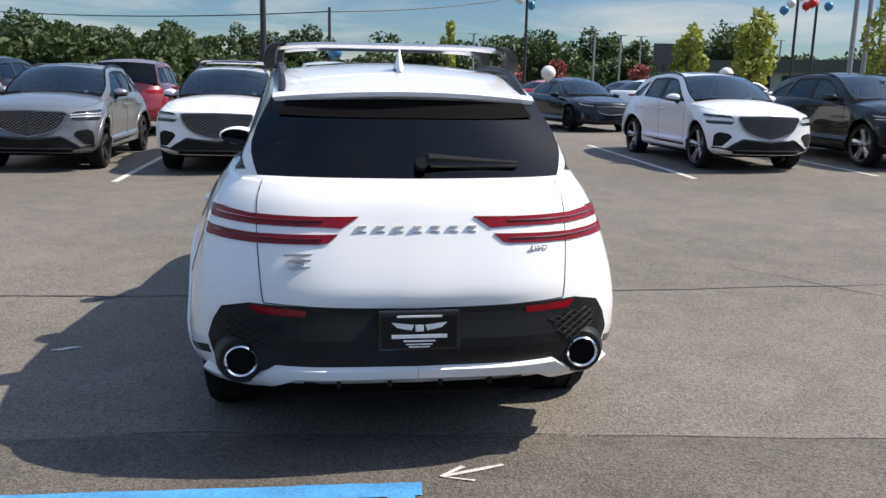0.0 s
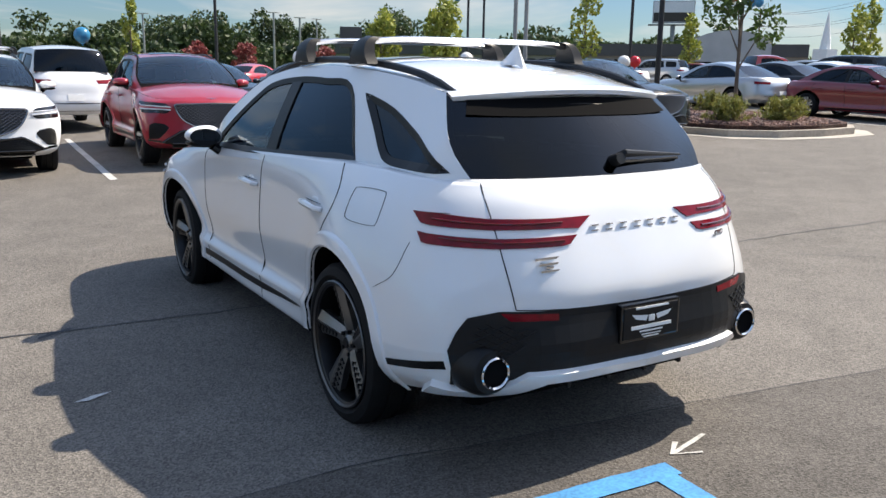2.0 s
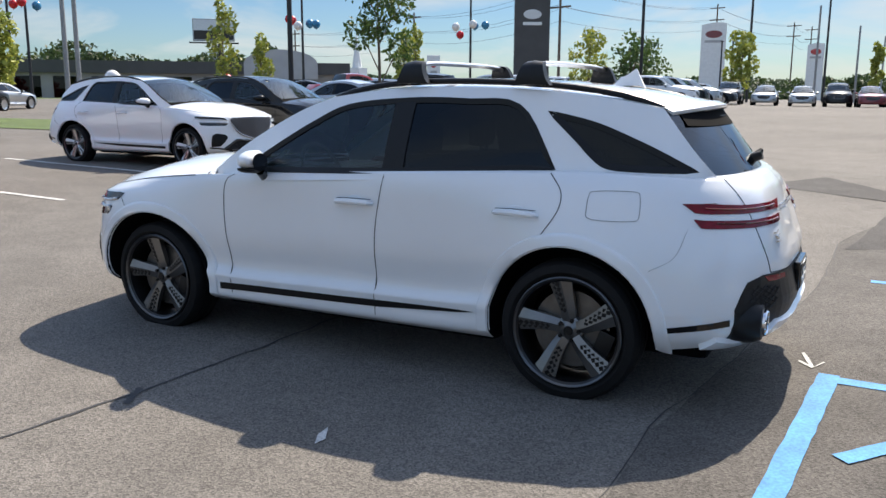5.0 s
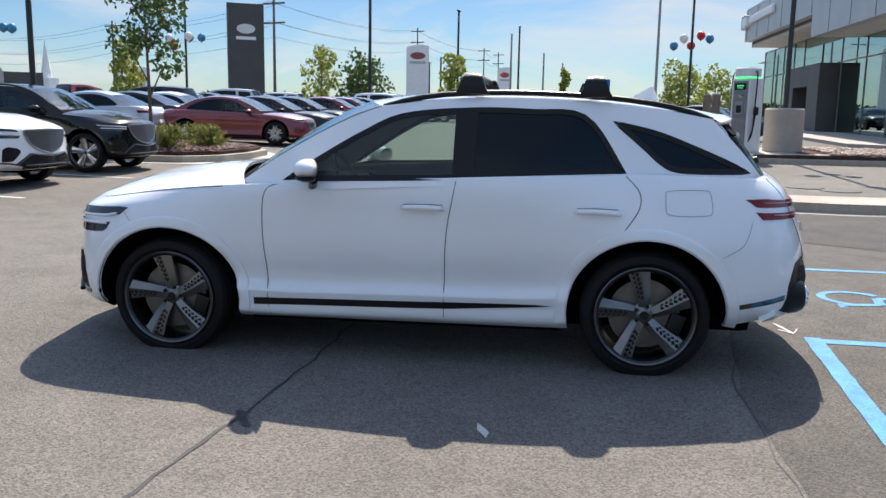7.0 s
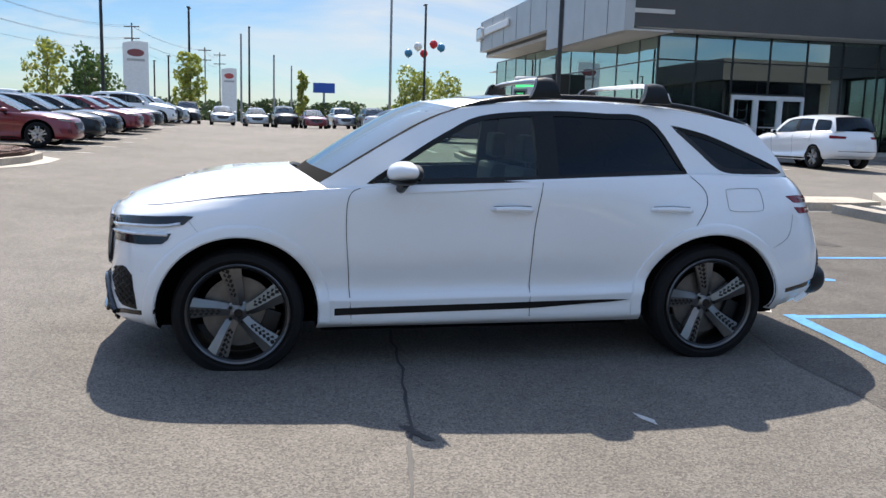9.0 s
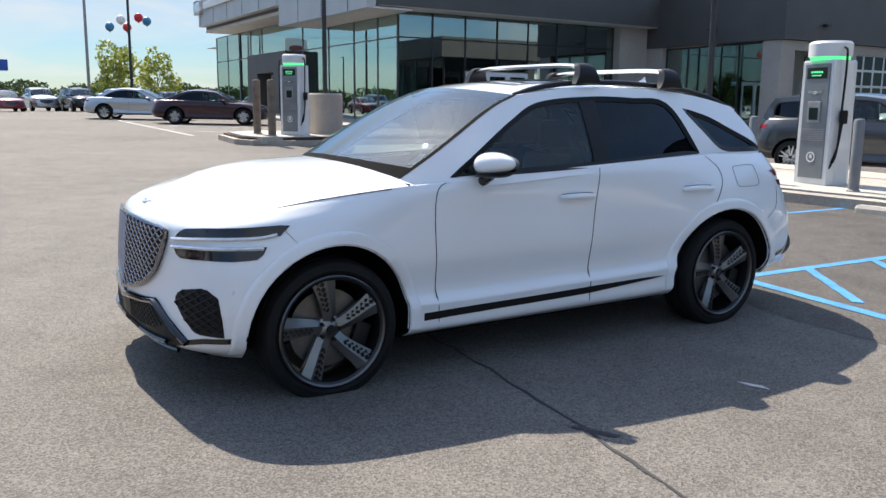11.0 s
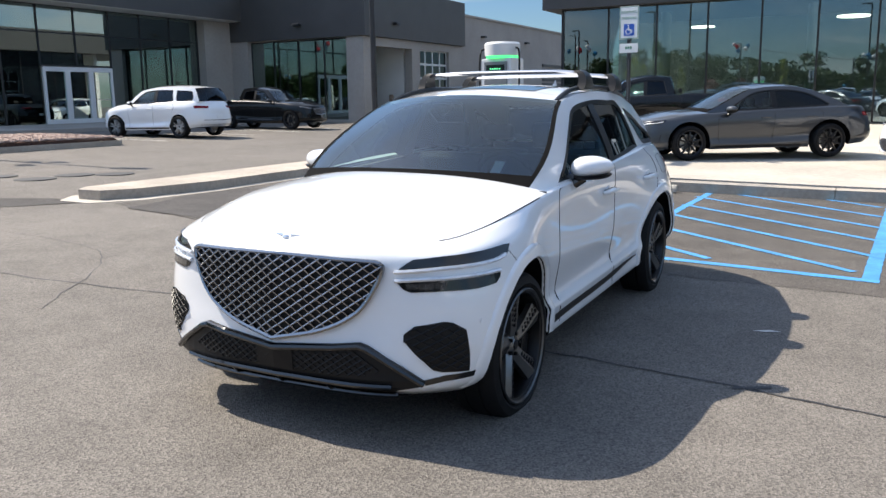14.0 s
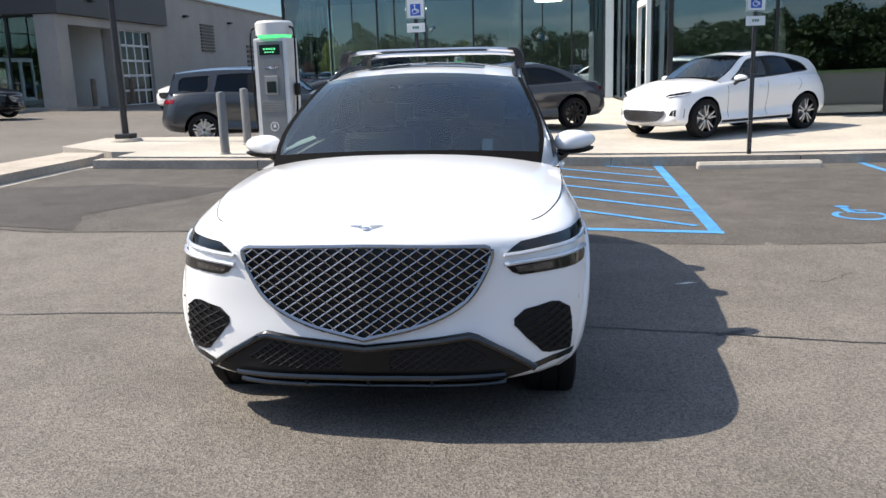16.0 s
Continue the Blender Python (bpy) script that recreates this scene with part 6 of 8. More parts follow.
def wheel_stop(x, y, w=1.83):
    bm = bmesh.new()
    prof = [(-.08, 0), (-.075, .06), (-.045, .105), (.045, .105), (.075, .06), (.08, 0)]
    vs = [[bm.verts.new((sx, a, b)) for a, b in prof] for sx in (-w / 2, -w / 2 + .03, w / 2 - .03, w / 2)]
    for k in (0, 3):
        for v in vs[k]:
            v.co.z *= .9
            v.co.y *= .92
    for i in range(3):
        for k in range(5):
            bm.faces.new((vs[i][k], vs[i][k + 1], vs[i + 1][k + 1], vs[i + 1][k]))
    bm.faces.new(vs[0][::-1]); bm.faces.new(vs[-1])
    bmesh.ops.recalc_face_normals(bm, faces=bm.faces)
    ob = part("wheel_stop", bm, M["concrete_pale"])
    ob.matrix_basis = pose(x, y, gz(x, y) + .004, 0, 0, 0)
    return tagged(ob, "pale concrete wheel stop on the asphalt", "wheel stop", "wheel stops")


wheel_stop(-4.2, -7.55)
wheel_stop(1.1, -7.75)


# ---- buildings ----
def wall_box(name, x0, x1, y0, y1, z0, z1, material, parent, label=""):
    return part(name, box_bm(x0, x1, y0, y1, z0, z1), M[material], parent, label)


def curtain_wall(root, axis, fixed, a_list, z_list, out, depth=.12, glass="shop_glass", skip=(), w=.035, metal="mullion", first=True):
    """A glazed wall: panes between mullions at a_list and transoms at z_list; out is the side it faces (+1 or -1)."""
    def place(a0, a1, z0, z1, d0, d1):
        lo, hi = sorted((fixed + out * d0, fixed + out * d1))
        return (lo, hi, a0, a1, z0, z1) if axis == "x" else (a0, a1, lo, hi, z0, z1)
    A, Z = sorted(a_list), sorted(z_list)
    for a in A if first else A[1:]:
        part("mullion", box_bm(*place(a - w, a + w, Z[0], Z[-1], -.08, .04)), M[metal], root)
    for z in Z:
        for a0, a1 in zip(A, A[1:]):
            part("transom", box_bm(*place(a0 + w + .001, a1 - w - .001, z - .03, z + .03, -.08, .03)), M[metal], root)
    for i, (a0, a1) in enumerate(zip(A, A[1:])):
        for z0, z1 in zip(Z, Z[1:]):
            if (i, Z.index(z0)) in skip:
                continue
            p = part("pane", box_bm(*place(a0 + w + .001, a1 - w - .001, z0 + .031, z1 - .031, -.012, .0)), M[glass], root)
            p.visible_shadow = False


FLOOR = .70
hy = thing("dealership_building", Matrix.Identity(4), "glass-fronted car dealership with gray metal canopy", "building", kind="structure")
# west front
curtain_wall(hy, "x", 29.0, [-28.1, -26.2, -24.3, -22.47], [FLOOR, 4.58, 5.72], -1)
curtain_wall(hy, "x", 29.0, [-22.47, -20.6, -18.76], [3.22, 4.58, 5.72], -1, first=False)
curtain_wall(hy, "x", 29.0, [-18.76, -16.95, -15.15], [FLOOR, 4.58, 5.72], -1, first=False)
# north front
curtain_wall(hy, "y", -15.2, [29.05, 31.1, 33.7, 36.8, 40.4, 47.2, 49.4, 51.8, 54.4, 57], [FLOOR, 4.58, 6.3], 1, glass="shop_glass_sky_lit", skip={(4, 0)}, w=.02, metal="bollard_gray")
# double doors with side light in a white frame
drs = new("entrance"); drs.parent = hy
for i, (y0, y1) in enumerate(((-18.80, -20.02), (-20.02, -21.24), (-21.24, -22.45))):
    bm = bmesh.new()
    x0, x1 = 28.90, 29.02
    for a, b, z0, z1 in ((y1, y1 + .13, FLOOR, 3.16), (y0 - .13, y0, FLOOR, 3.16), (y1 + .13, y0 - .13, 2.96, 3.16), (y1 + .13, y0 - .13, FLOOR, FLOOR + .22)):
        box(bm, x0, x1, a, b, z0, z1, .008)
    part("door_frame", bm, M["frame_white"], drs)
    pn = part("door_pane", box_bm(28.96, 28.97, y1 + .13, y0 - .13, FLOOR + .22, 2.96), M["shop_glass"], drs)
    pn.visible_shadow = False
    if i:
        part("door_bar", box_bm(28.86, 28.89, y1 + .2, y0 - .2, 1.72, 1.76, .006), M["satin"], drs)
# west fascia and canopy
wall_box("fascia", 27.7, 38.0, -30.2, -13.35, 5.76, 8.7, "clad_dark", hy, "dark metal cladding")
wall_box("fascia", 38.004, 53, -30.2, -13.35, 6.52, 8.7, "clad_dark", hy, "dark metal cladding")
wall_box("soffit_panel", 27.75, 29.4, -30.1, -13.5, 5.72, 5.755, "soffit", hy)
bm = bmesh.new()
box(bm, 27.62, 38.0, -13.34, -12.9, 5.58, 9.75)
box(bm, 38.0, 53.2, -13.34, -12.9, 6.68, 8.75)
part("canopy_face", bm, M["clad_gray"], hy, "light gray metal canopy")
for i in range(9):
    x = 29.5 + 2.9 * i
    part("cladding_joint", box_bm(x - .012, x + .012, -12.897, -12.885, 6.72 if x > 38 else 5.6, 8.74 if x > 38 else 9.74), M["mullion"], hy)
wall_box("canopy_underside", 27.65, 53.1, -15.15, -13.35, 6.32, 6.5, "soffit", hy)
wall_box("canopy_underside", 27.66, 37.95, -15.14, -13.36, 5.58, 5.66, "soffit", hy)
part("maker_sign", box_bm(45.5, 51.5, -12.88, -12.72, 7.7, 8.15, .05), M["white_sign"], hy, "row of blank sign letters")
part("maker_sign_emblem", box_bm(52.2, 53.6, -12.88, -12.70, 7.45, 8.35, .2), M["satin"], hy)
# dark entrance portal on the north front
bm = bmesh.new()
for x0, x1, z0, z1 in ((40.6, 42.6, .6, 4.55), (45.4, 47.2, .6, 4.55), (42.6, 45.4, 3.4, 4.55)):
    box(bm, x0, x1, -15.6, -14.2, z0, z1, .02)
part("portal", bm, M["clad_dark"], hy, "dark stone entrance portal")
bm = bmesh.new()
for x0, x1, z0, z1 in ((42.62, 42.75, .7, 3.36), (43.9, 44.05, .7, 3.36), (45.25, 45.38, .7, 3.36), (42.75, 45.25, 3.1, 3.36), (42.75, 45.25, 2.3, 2.4)):
    box(bm, x0, x1, -15.2, -15.1, z0, z1)
part("portal_door", bm, M["frame_white"], hy)
# inside of the showroom
wall_box("floor", 29.05, 60, -30, -15.3, .45, FLOOR - .01, "interior_floor", hy)
wall_box("inner_wall", 44, 44.3, -30, -19.5, FLOOR, 5.7, "interior_wall", hy)
wall_box("inner_wall", 29.2, 44, -30.1, -29.8, FLOOR, 5.7, "interior_wall", hy)
wall_box("inner_ceiling", 29.1, 60, -30, -15.3, 5.74, 5.755, "interior_wall", hy)
for x, y in ((33, -19), (33, -25), (39, -18.5), (39, -25)):
    part("column", lathe_bm([(FLOOR, .25), (5.73, .25)], axis="z", n=20, centre=(x, y, 0)), M["frame_white"], hy)
for x, y in ((31.5, -17.5), (32, -24.8), (36, -27)):
    part("desk", box_bm(x - .7, x + .7, y - .35, y + .35, FLOOR, FLOOR + .75, .02), M["interior_wall"], hy)
# service wing
sv = thing("service_wing", Matrix.Identity(4), "tan stucco service wing with dark parapet and garage doors", "building", kind="structure")
wall_box("wall", 28.5, 30.6, -30.2, -28.15, .4, 6.2, "stucco", sv)
wall_box("wall", 27.4, 28.5, -30.7, -30.15, .4, 4.75, "stucco", sv)
wall_box("parapet", 19.95, 34, -41.4, -30.1, 4.68, 7.2, "clad_dark", sv, "dark metal parapet")
wall_box("corner_pillar", 20.15, 21.15, -31.2, -30.2, .3, 4.66, "stucco", sv)
curtain_wall(sv, "y", -30.5, [21.15, 22.7, 24.3, 25.9, 27.4], [.5, 4.6], 1)
wall_box("wall", 20.15, 20.6, -36.0, -35.1, .3, 4.66, "stucco", sv)
wall_box("wall", 20.15, 20.6, -41.4, -39.55, .3, 4.66, "stucco", sv)
wall_box("lintel", 20.15, 20.6, -35.1, -31.2, 4.24, 4.66, "stucco", sv)
wall_box("lintel", 20.15, 20.6, -39.55, -36.0, 4.24, 4.66, "stucco", sv)
wall_box("inner_wall", 24, 24.3, -35.1, -31.2, .3, 4.6, "interior_wall", sv)
wall_box("inner_wall", 20.7, 24, -35.3, -35.1, .3, 4.6, "interior_wall", sv)
part("crate", box_bm(22.2, 23.9, -34.6, -33.0, .3, 1.9, .03), M["wood_pole"], sv, "brown crate in the open bay")
g = new("garage_door"); g.parent = sv
for i in range(5):
    for j in range(4):
        y0, z0 = -39.5 + j * .88, .4 + i * .77
        bm = bmesh.new()
        for a, b, c, d in ((y0, y0 + .86, z0, z0 + .05), (y0, y0 + .86, z0 + .71, z0 + .76), (y0, y0 + .05, z0 + .05, z0 + .71), (y0 + .81, y0 + .86, z0 + .05, z0 + .71)):
            box(bm, 20.3, 20.36, a, b, c, d)
        part("door_panel", bm, M["frame_white"], g)
        pn = part("pane", box_bm(20.32, 20.33, y0 + .05, y0 + .81, z0 + .05, z0 + .71), M["glass_dark"], g)
wall_box("long_wall", 20.25, 34, -75, -41.42, .3, 6.5, "stucco", sv, "long tan stucco wall")
wall_box("coping", 20.15, 34.1, -75.1, -41.42, 6.5, 6.62, "concrete_tan", sv)
for y, z0, z1, w in ((-48, 3.4, 5.2, 2.2), (-58, 1.0, 4.2, 5.0)):
    n = 9
    for i in range(n):
        z = z0 + (z1 - z0) * i / n
        part("vent_slat", box_bm(20.16, 20.3, y - w / 2, y + w / 2, z, z + (z1 - z0) / n * .55), M["clad_dark"], sv)
for y in (-33, -44.5, -52):
    part("wall_lamp", box_bm(19.72 if y > -40 else 19.95, 19.95 if y > -40 else 20.25, y - .18, y + .18, 5.35, 5.47, .02), M["pole_black"], sv)
# north face of the parapet carries a lamp too
part("wall_lamp", box_bm(23.8, 24.2, -30.1, -29.85, 5.3, 5.42, .02), M["pole_black"], sv)

# south showroom
gs = thing("showroom_building", Matrix.Identity(4), "tall glass showroom with dark roof edge", "building", kind="structure")
ZF, ZT = .42, 5.15
curtain_wall(gs, "y", -29.5, [9.6, 7.6, 5.6, 3.6, 1.6, -.4, -2.4, -4.1], [ZF, ZT], 1, glass="showroom_glass")
curtain_wall(gs, "x", -4.1, [-29.5, -26.7, -24, -21.2, -18.4, -15.6], [ZF, ZT], 1, glass="showroom_glass")
curtain_wall(gs, "y", -15.6, [-4.1, -6.6, -9.2, -11.8, -14.4, -17, -20, -23, -26, -29, -32], [ZF - .15, ZT], 1, glass="showroom_glass")
curtain_wall(gs, "x", 9.6, [-29.5, -32, -34.5, -37], [ZF, ZT], 1, glass="showroom_glass")
wall_box("roof_edge", -4.6, 10.3, -45, -28.9, ZT, 6.6, "clad_dark", gs, "dark metal roof edge")
wall_box("roof_edge", -40, -4.0, -45, -15.0, ZT + .003, 6.6, "clad_dark", gs, "dark metal roof edge")
wall_box("floor", -40, 9.5, -45, -29.6, .1, ZF - .01, "interior_floor", gs)
wall_box("floor", -40, -4.2, -29.6, -15.75, .1, ZF - .16, "interior_floor", gs)
wall_box("inner_wall", -40, 9.5, -38.3, -38, ZF, ZT, "interior_wall", gs)
wall_box("inner_wall", -30, -12, -24.3, -24, ZF, ZT, "interior_wall", gs)
for x, y in ((6, -33), (0, -33), (-6, -33), (-8, -20), (-14, -20)):
    part("column", lathe_bm([(ZF - .1, .22), (ZT, .22)], axis="z", n=20, centre=(x, y, 0)), M["frame_white"], gs)
part("door_post", box_bm(-4.02, -3.72, -29.2, -28.85, ZF - .1, ZT, .02), M["frame_white"], gs, "white corner post")
en = new("entrance"); en.parent = gs
bm = bmesh.new()
for y0, y1, z0, z1 in ((-20.1, -19.95, .3, 3.4), (-18.15, -18.0, .3, 3.4), (-19.95, -18.15, 3.2, 3.4)):
    box(bm, -3.98, -3.86, y0, y1, z0, z1, .01)
part("door_frame", bm, M["frame_white"], en)
M["lamp_ring"] = lamp_mat("lamp_ring", (1.0, 0.93, 0.8), 6.0)
for x, y, r in ((-1.5, -32.0, .6), (4.5, -33.5, .5), (-9, -19, .6)):
    part("ceiling_light", lathe_bm([(4.45, r), (4.5, r), (4.5, r - .06), (4.45, r - .06)], axis="z", n=36, centre=(x, y, 0), closed=True), M["lamp_ring"], gs, "thin round ceiling light")
# far strip of shops with an arched front
st = thing("shop_row", Matrix.Identity(4), "low gray row of shops with an arched front", "building", kind="structure")
u = (Vector((83.9, 62.4, 0)) - Vector((71.7, 76.6, 0))).normalized()
ang = math.degrees(math.atan2(u.y, u.x))
bm = bmesh.new()
box(bm, -40, 22, 0, 12, 0, 4.9)
o = part("wall", bm, M["stucco"], st); o.matrix_basis = pose(71.7, 76.6, .6, 0, 0, ang)
bm = bmesh.new()
box(bm, -40, 22, -.5, 1.5, 3.6, 5.1)
o = part("fascia", bm, M["clad_dark"], st); o.matrix_basis = pose(71.7, 76.6, .6, 0, 0, ang)
bm = bmesh.new()
prof = [(8.6, 3.0)] + [(13.2 + 4.6 * math.cos(a), 4.9 + 1.8 * math.sin(a)) for a in np.linspace(math.pi, 0, 15)] + [(17.8, 3.0)]
f = bm.faces.new([bm.verts.new((a, -1.2, b)) for a, b in prof])
thicken(bm, (0, 3, 0))
o = part("arched_front", bm, M["clad_gray"], st); o.matrix_basis = pose(71.7, 76.6, .6, 0, 0, ang)
for i in range(12):
    bm = bmesh.new()
    box(bm, -36 + i * 4.4, -33 + i * 4.4, -.06, .2, .6, 3.2)
    o = part("shop_window", bm, M["glass_dark"], st); o.matrix_basis = pose(71.7, 76.6, .6, 0, 0, ang)
stp = thing("steeple", pose(119.9, 81.7, 0), "white church steeple far behind the shops", "steeple")
part("spire", lathe_bm([(6.5, .9), (12.5, .03)], axis="z", n=8), M["white_sign"], stp)
part("tower", box_bm(-1.3, 1.3, -1.3, 1.3, 0, 6.5), M["white_sign"], stp)


# ---- street furniture ----
def light_pole(x, y, h, label="tall black steel parking-lot light pole", r=.075, mat_="pole_black", head=1, base=False, group="light poles", ang=0):
    p = thing("light_pole", pose(x, y, gz(x, y), 0, 0, ang), label, "light pole", group)
    part("shaft", tube_bm([(0, 0, .0), (0, 0, h)], [r, r * .75], 10), M[mat_], p, smooth=True)
    if base:
        part("concrete_base", lathe_bm([(-.1, .33), (.22, .33), (.26, .30)], axis="z", n=28), M["concrete_pale"], p, "round concrete footing")
        part("base_cover", box_bm(-.17, .17, -.17, .17, .26, .36, .02), M[mat_], p)
    for s in ((-1, 1) if head == 2 else (1,) if head else ()):
        part("lamp_head", box_bm(min(0, s * .75), max(0, s * .75), -.16, .16, h - .02, h + .07, .03), M[mat_], p)
    return p


light_pole(-1.8, 14.5, 8.5)
light_pole(-.15, 39.6, 5.1, r=.10, head=0)
light_pole(13.6, 52.9, 7.6, r=.12)
light_pole(35.1, 55.0, 8.6, r=.12)
light_pole(37.3, 56.0, 9.4, r=.12)
light_pole(41.3, 57.0, 12.0, r=.22, mat_="pole_gray", head=0, label="thick gray steel sign pole")
light_pole(42.9, 57.6, 12.0, r=.22, mat_="pole_gray", head=0, label="thick gray steel sign pole")
light_pole(15.8, 13.6, 8.5, r=.085)
light_pole(27.4, 27.3, 8.0, r=.09)
light_pole(49.4, 39.1, 9.5, r=.11)
light_pole(71.2, 35.0, 10.8, r=.13, head=2)
light_pole(50.9, 12.2, 10.8, r=.12)
light_pole(83.7, 10.2, 11.4, r=.14, head=2)
light_pole(114.4, 5.3, 13.2, r=.16)
light_pole(114.4, 6.4, 12.2, r=.16, mat_="pole_gray", head=0)
light_pole(124.5, 2.0, 10.4, r=.16, mat_="pole_gray", head=0)
light_pole(144.5, -.9, 10.2, r=.16, mat_="pole_gray", head=0)
light_pole(88.7, -11.1, 14.5, r=.17, mat_="pole_gray", head=0)
light_pole(75.3, -12.7, 12.0, r=.14)
light_pole(103.5, 16.4, 7.2, r=.12)
light_pole(93.8, 13.5, 7.2, r=.12)
light_pole(18.75, -7.1, 8.5, r=.075, head=1, ang=200)
light_pole(7.8, -11.3, 8.5, r=.07, base=True, ang=90)
for x, y, h in ((-5.7, 84.5, 5.8), (33.8, 99.2, 7.9), (36.9, 98.2, 7.3), (48, 120, 8.5), (70, 118, 8.5), (20, 110, 8)):
    light_pole(x, y, h, r=.16, mat_="pole_gray", head=2, label="pale far-off light pole with two heads")

BALL = {}
for nm, c in (("red", (.55, .012, .02)), ("blue", (.03, .20, .36)), ("white", (.75, .73, .70))):
    BALL[nm] = mat("balloon_" + nm, c, .25, var=.08, scale=6)


def balloon_mesh(c):
    key = "mesh_" + c
    if key not in BALL:
        bm = bmesh.new()
        prof = [(0.001 - .03, .012), (-.012, .02), (0, .006), (.02, .05), (.06, .115), (.12, .16), (.19, .18), (.27, .167), (.335, .12), (.37, .06), (.382, .002)]
        lathe(bm, prof, axis="z", n=18)
        me = bpy.data.meshes.new("balloon")
        bm.to_mesh(me); bm.free()
        me.materials.append(BALL[c])
        me.shade_smooth()
        BALL[key] = me
    return BALL[key]


def balloon(x, y, z, c, size=1.0):
    ob = new("balloon", balloon_mesh(c))
    ob.matrix_basis = pose(x, y, z - .2 * size) @ Matrix.Scale(size, 4)
    return tagged(ob, "round glossy %s balloon tied to a light pole" % c, "balloon", "balloons on the poles")


def balloon_cluster(x, y, z, size, cols, spread, seed):
    r = random.Random(seed)
    for i, c in enumerate(cols):
        a = 2 * math.pi * i / len(cols) + r.uniform(-.3, .3)
        balloon(x + spread * math.cos(a), y + spread * math.sin(a), z + spread * r.uniform(-.5, .6), c, size)


balloon_cluster(-1.8, 14.5, 4.45, 1.0, ["white", "blue", "white", "blue"], .38, 1)
balloon_cluster(13.6, 52.9, 7.6, 1.7, ["white", "blue", "blue", "white", "red"], .9, 2)
balloon_cluster(35.1, 55.0, 8.2, 1.9, ["red", "white", "blue", "white"], 1.1, 3)
balloon_cluster(37.3, 56.0, 8.6, 1.9, ["blue", "red", "white"], .9, 4)
balloon_cluster(49.4, 39.1, 6.9, 1.9, ["blue", "red", "red", "white", "blue"], 1.1, 5)
balloon_cluster(71.2, 35.0, 8.0, 2.2, ["blue", "red", "white", "white", "blue"], 1.5, 6)
balloon_cluster(75.3, -12.7, 9.0, 2.2, ["red", "blue", "white", "red", "blue"], 1.6, 7)
balloon_cluster(18.75, -7.1, 6.0, 1.1, ["red", "blue", "red"], .5, 8)
balloon(9.1, 13.6, 1.9, "white"); balloon(5.0, 14.6, 1.85, "white"); balloon(24, 24, 2.2, "white", 1.6); balloon(27.4, 26.9, 2.3, "red", 1.6); balloon(-.2, 11.8, 2.1, "blue", .8)


def utility_pole(x, y, h):
    p = thing("utility_pole", pose(x, y, 0, 0, 0, 70), "brown wooden utility pole with crossarms", "utility pole", "utility poles")
    part("shaft", tube_bm([(0, 0, 0), (0, 0, h)], [.22, .14], 8), M["wood_pole"], p)
    for z in (h - .8, h - 3.2):
        part("crossarm", box_bm(-1.7, 1.7, -.1, .1, z - .1, z + .1), M["wood_pole"], p)
    return p


UP = [(98.0, 35.6, 16.0), (181.6, 31.6, 21.0), (213.4, 19.5, 19.3), (234, 17.3, 19.8), (120, 70, 15.5), (136, 108, 15)]
for x, y, h in UP:
    utility_pole(x, y, h)


def cable(a, b, sag, r=.03):
    pts = [Vector(a).lerp(Vector(b), t) - Vector((0, 0, sag * 4 * t * (1 - t))) for t in np.linspace(0, 1, 15)]
    return tagged(part("overhead_cable", tube_bm(pts, r, 5), M["pole_black"]), "thin dark overhead power cable", "cable", "overhead cables")


for dz, off in ((0, -1.5), (0, 1.5), (-2.4, -1.4), (-2.4, 1.4), (-4.2, 0)):
    for (x0, y0, h0), (x1, y1, h1) in (((136, 108, 15), (120, 70, 15.5)), ((120, 70, 15.5), (98, 35.6, 16)), ((98, 35.6, 16), (181.6, 31.6, 21)), ((181.6, 31.6, 21), (213.4, 19.5, 19.3)), ((213.4, 19.5, 19.3), (234, 17.3, 19.8))):
        cable((x0 + off, y0, h0 - .7 + dz), (x1 + off, y1, h1 - .7 + dz), 1.2, .02)
cable((-20.4, 51.2, 5.35), (-.15, 39.6, 5.15), .25, .03)
cable((-.15, 39.6, 5.15), (12, 53.3, 7.5), .2, .03)


def pylon(x, y, w, d, z1, colour, rz, label, emblem=None, rounded=False, z0=0):
    p = thing("pylon_sign", pose(x, y, 0, 0, 0, rz), label, "sign", "pylon signs")
    bm = bmesh.new()
    if rounded:
        prof = [(-w / 2, z0)] + [(-w / 2 + w * i / 8, z1 - .10 * w + .35 * w * math.sin(math.pi * (.25 + .4 * i / 8)) - .25 * w) for i in range(9)] + [(w / 2, z0)]
        bm.faces.new([bm.verts.new((a, -d / 2, b)) for a, b in prof])
        thicken(bm, (0, d, 0))
    else:
        box(bm, -w / 2, w / 2, -d / 2, d / 2, z0, z1, .05)
    part("panel", bm, M[colour], p)
    if emblem:
        mt, zz, ww, hh = emblem
        for s in (-1, 1):
            bm = bmesh.new()
            lathe(bm, [(s * (d / 2), 1.0), (s * (d / 2 + .04), .97)], axis="y", n=28)
            bmesh.ops.transform(bm, matrix=Matrix.Translation((0, 0, zz)) @ Matrix.Diagonal((ww, 1, hh, 1)), verts=bm.verts)
            part("emblem", bm, M[mt], p, "plain oval emblem")
            part("lettering", box_bm(-ww * 1.05, ww * 1.05, min(s * d / 2, s * (d / 2 + .04)), max(s * d / 2, s * (d / 2 + .04)), zz - hh - .75, zz - hh - .35), M["white_sign" if colour == "clad_dark" else "clad_gray"], p, "blank lettering bar")
    return p


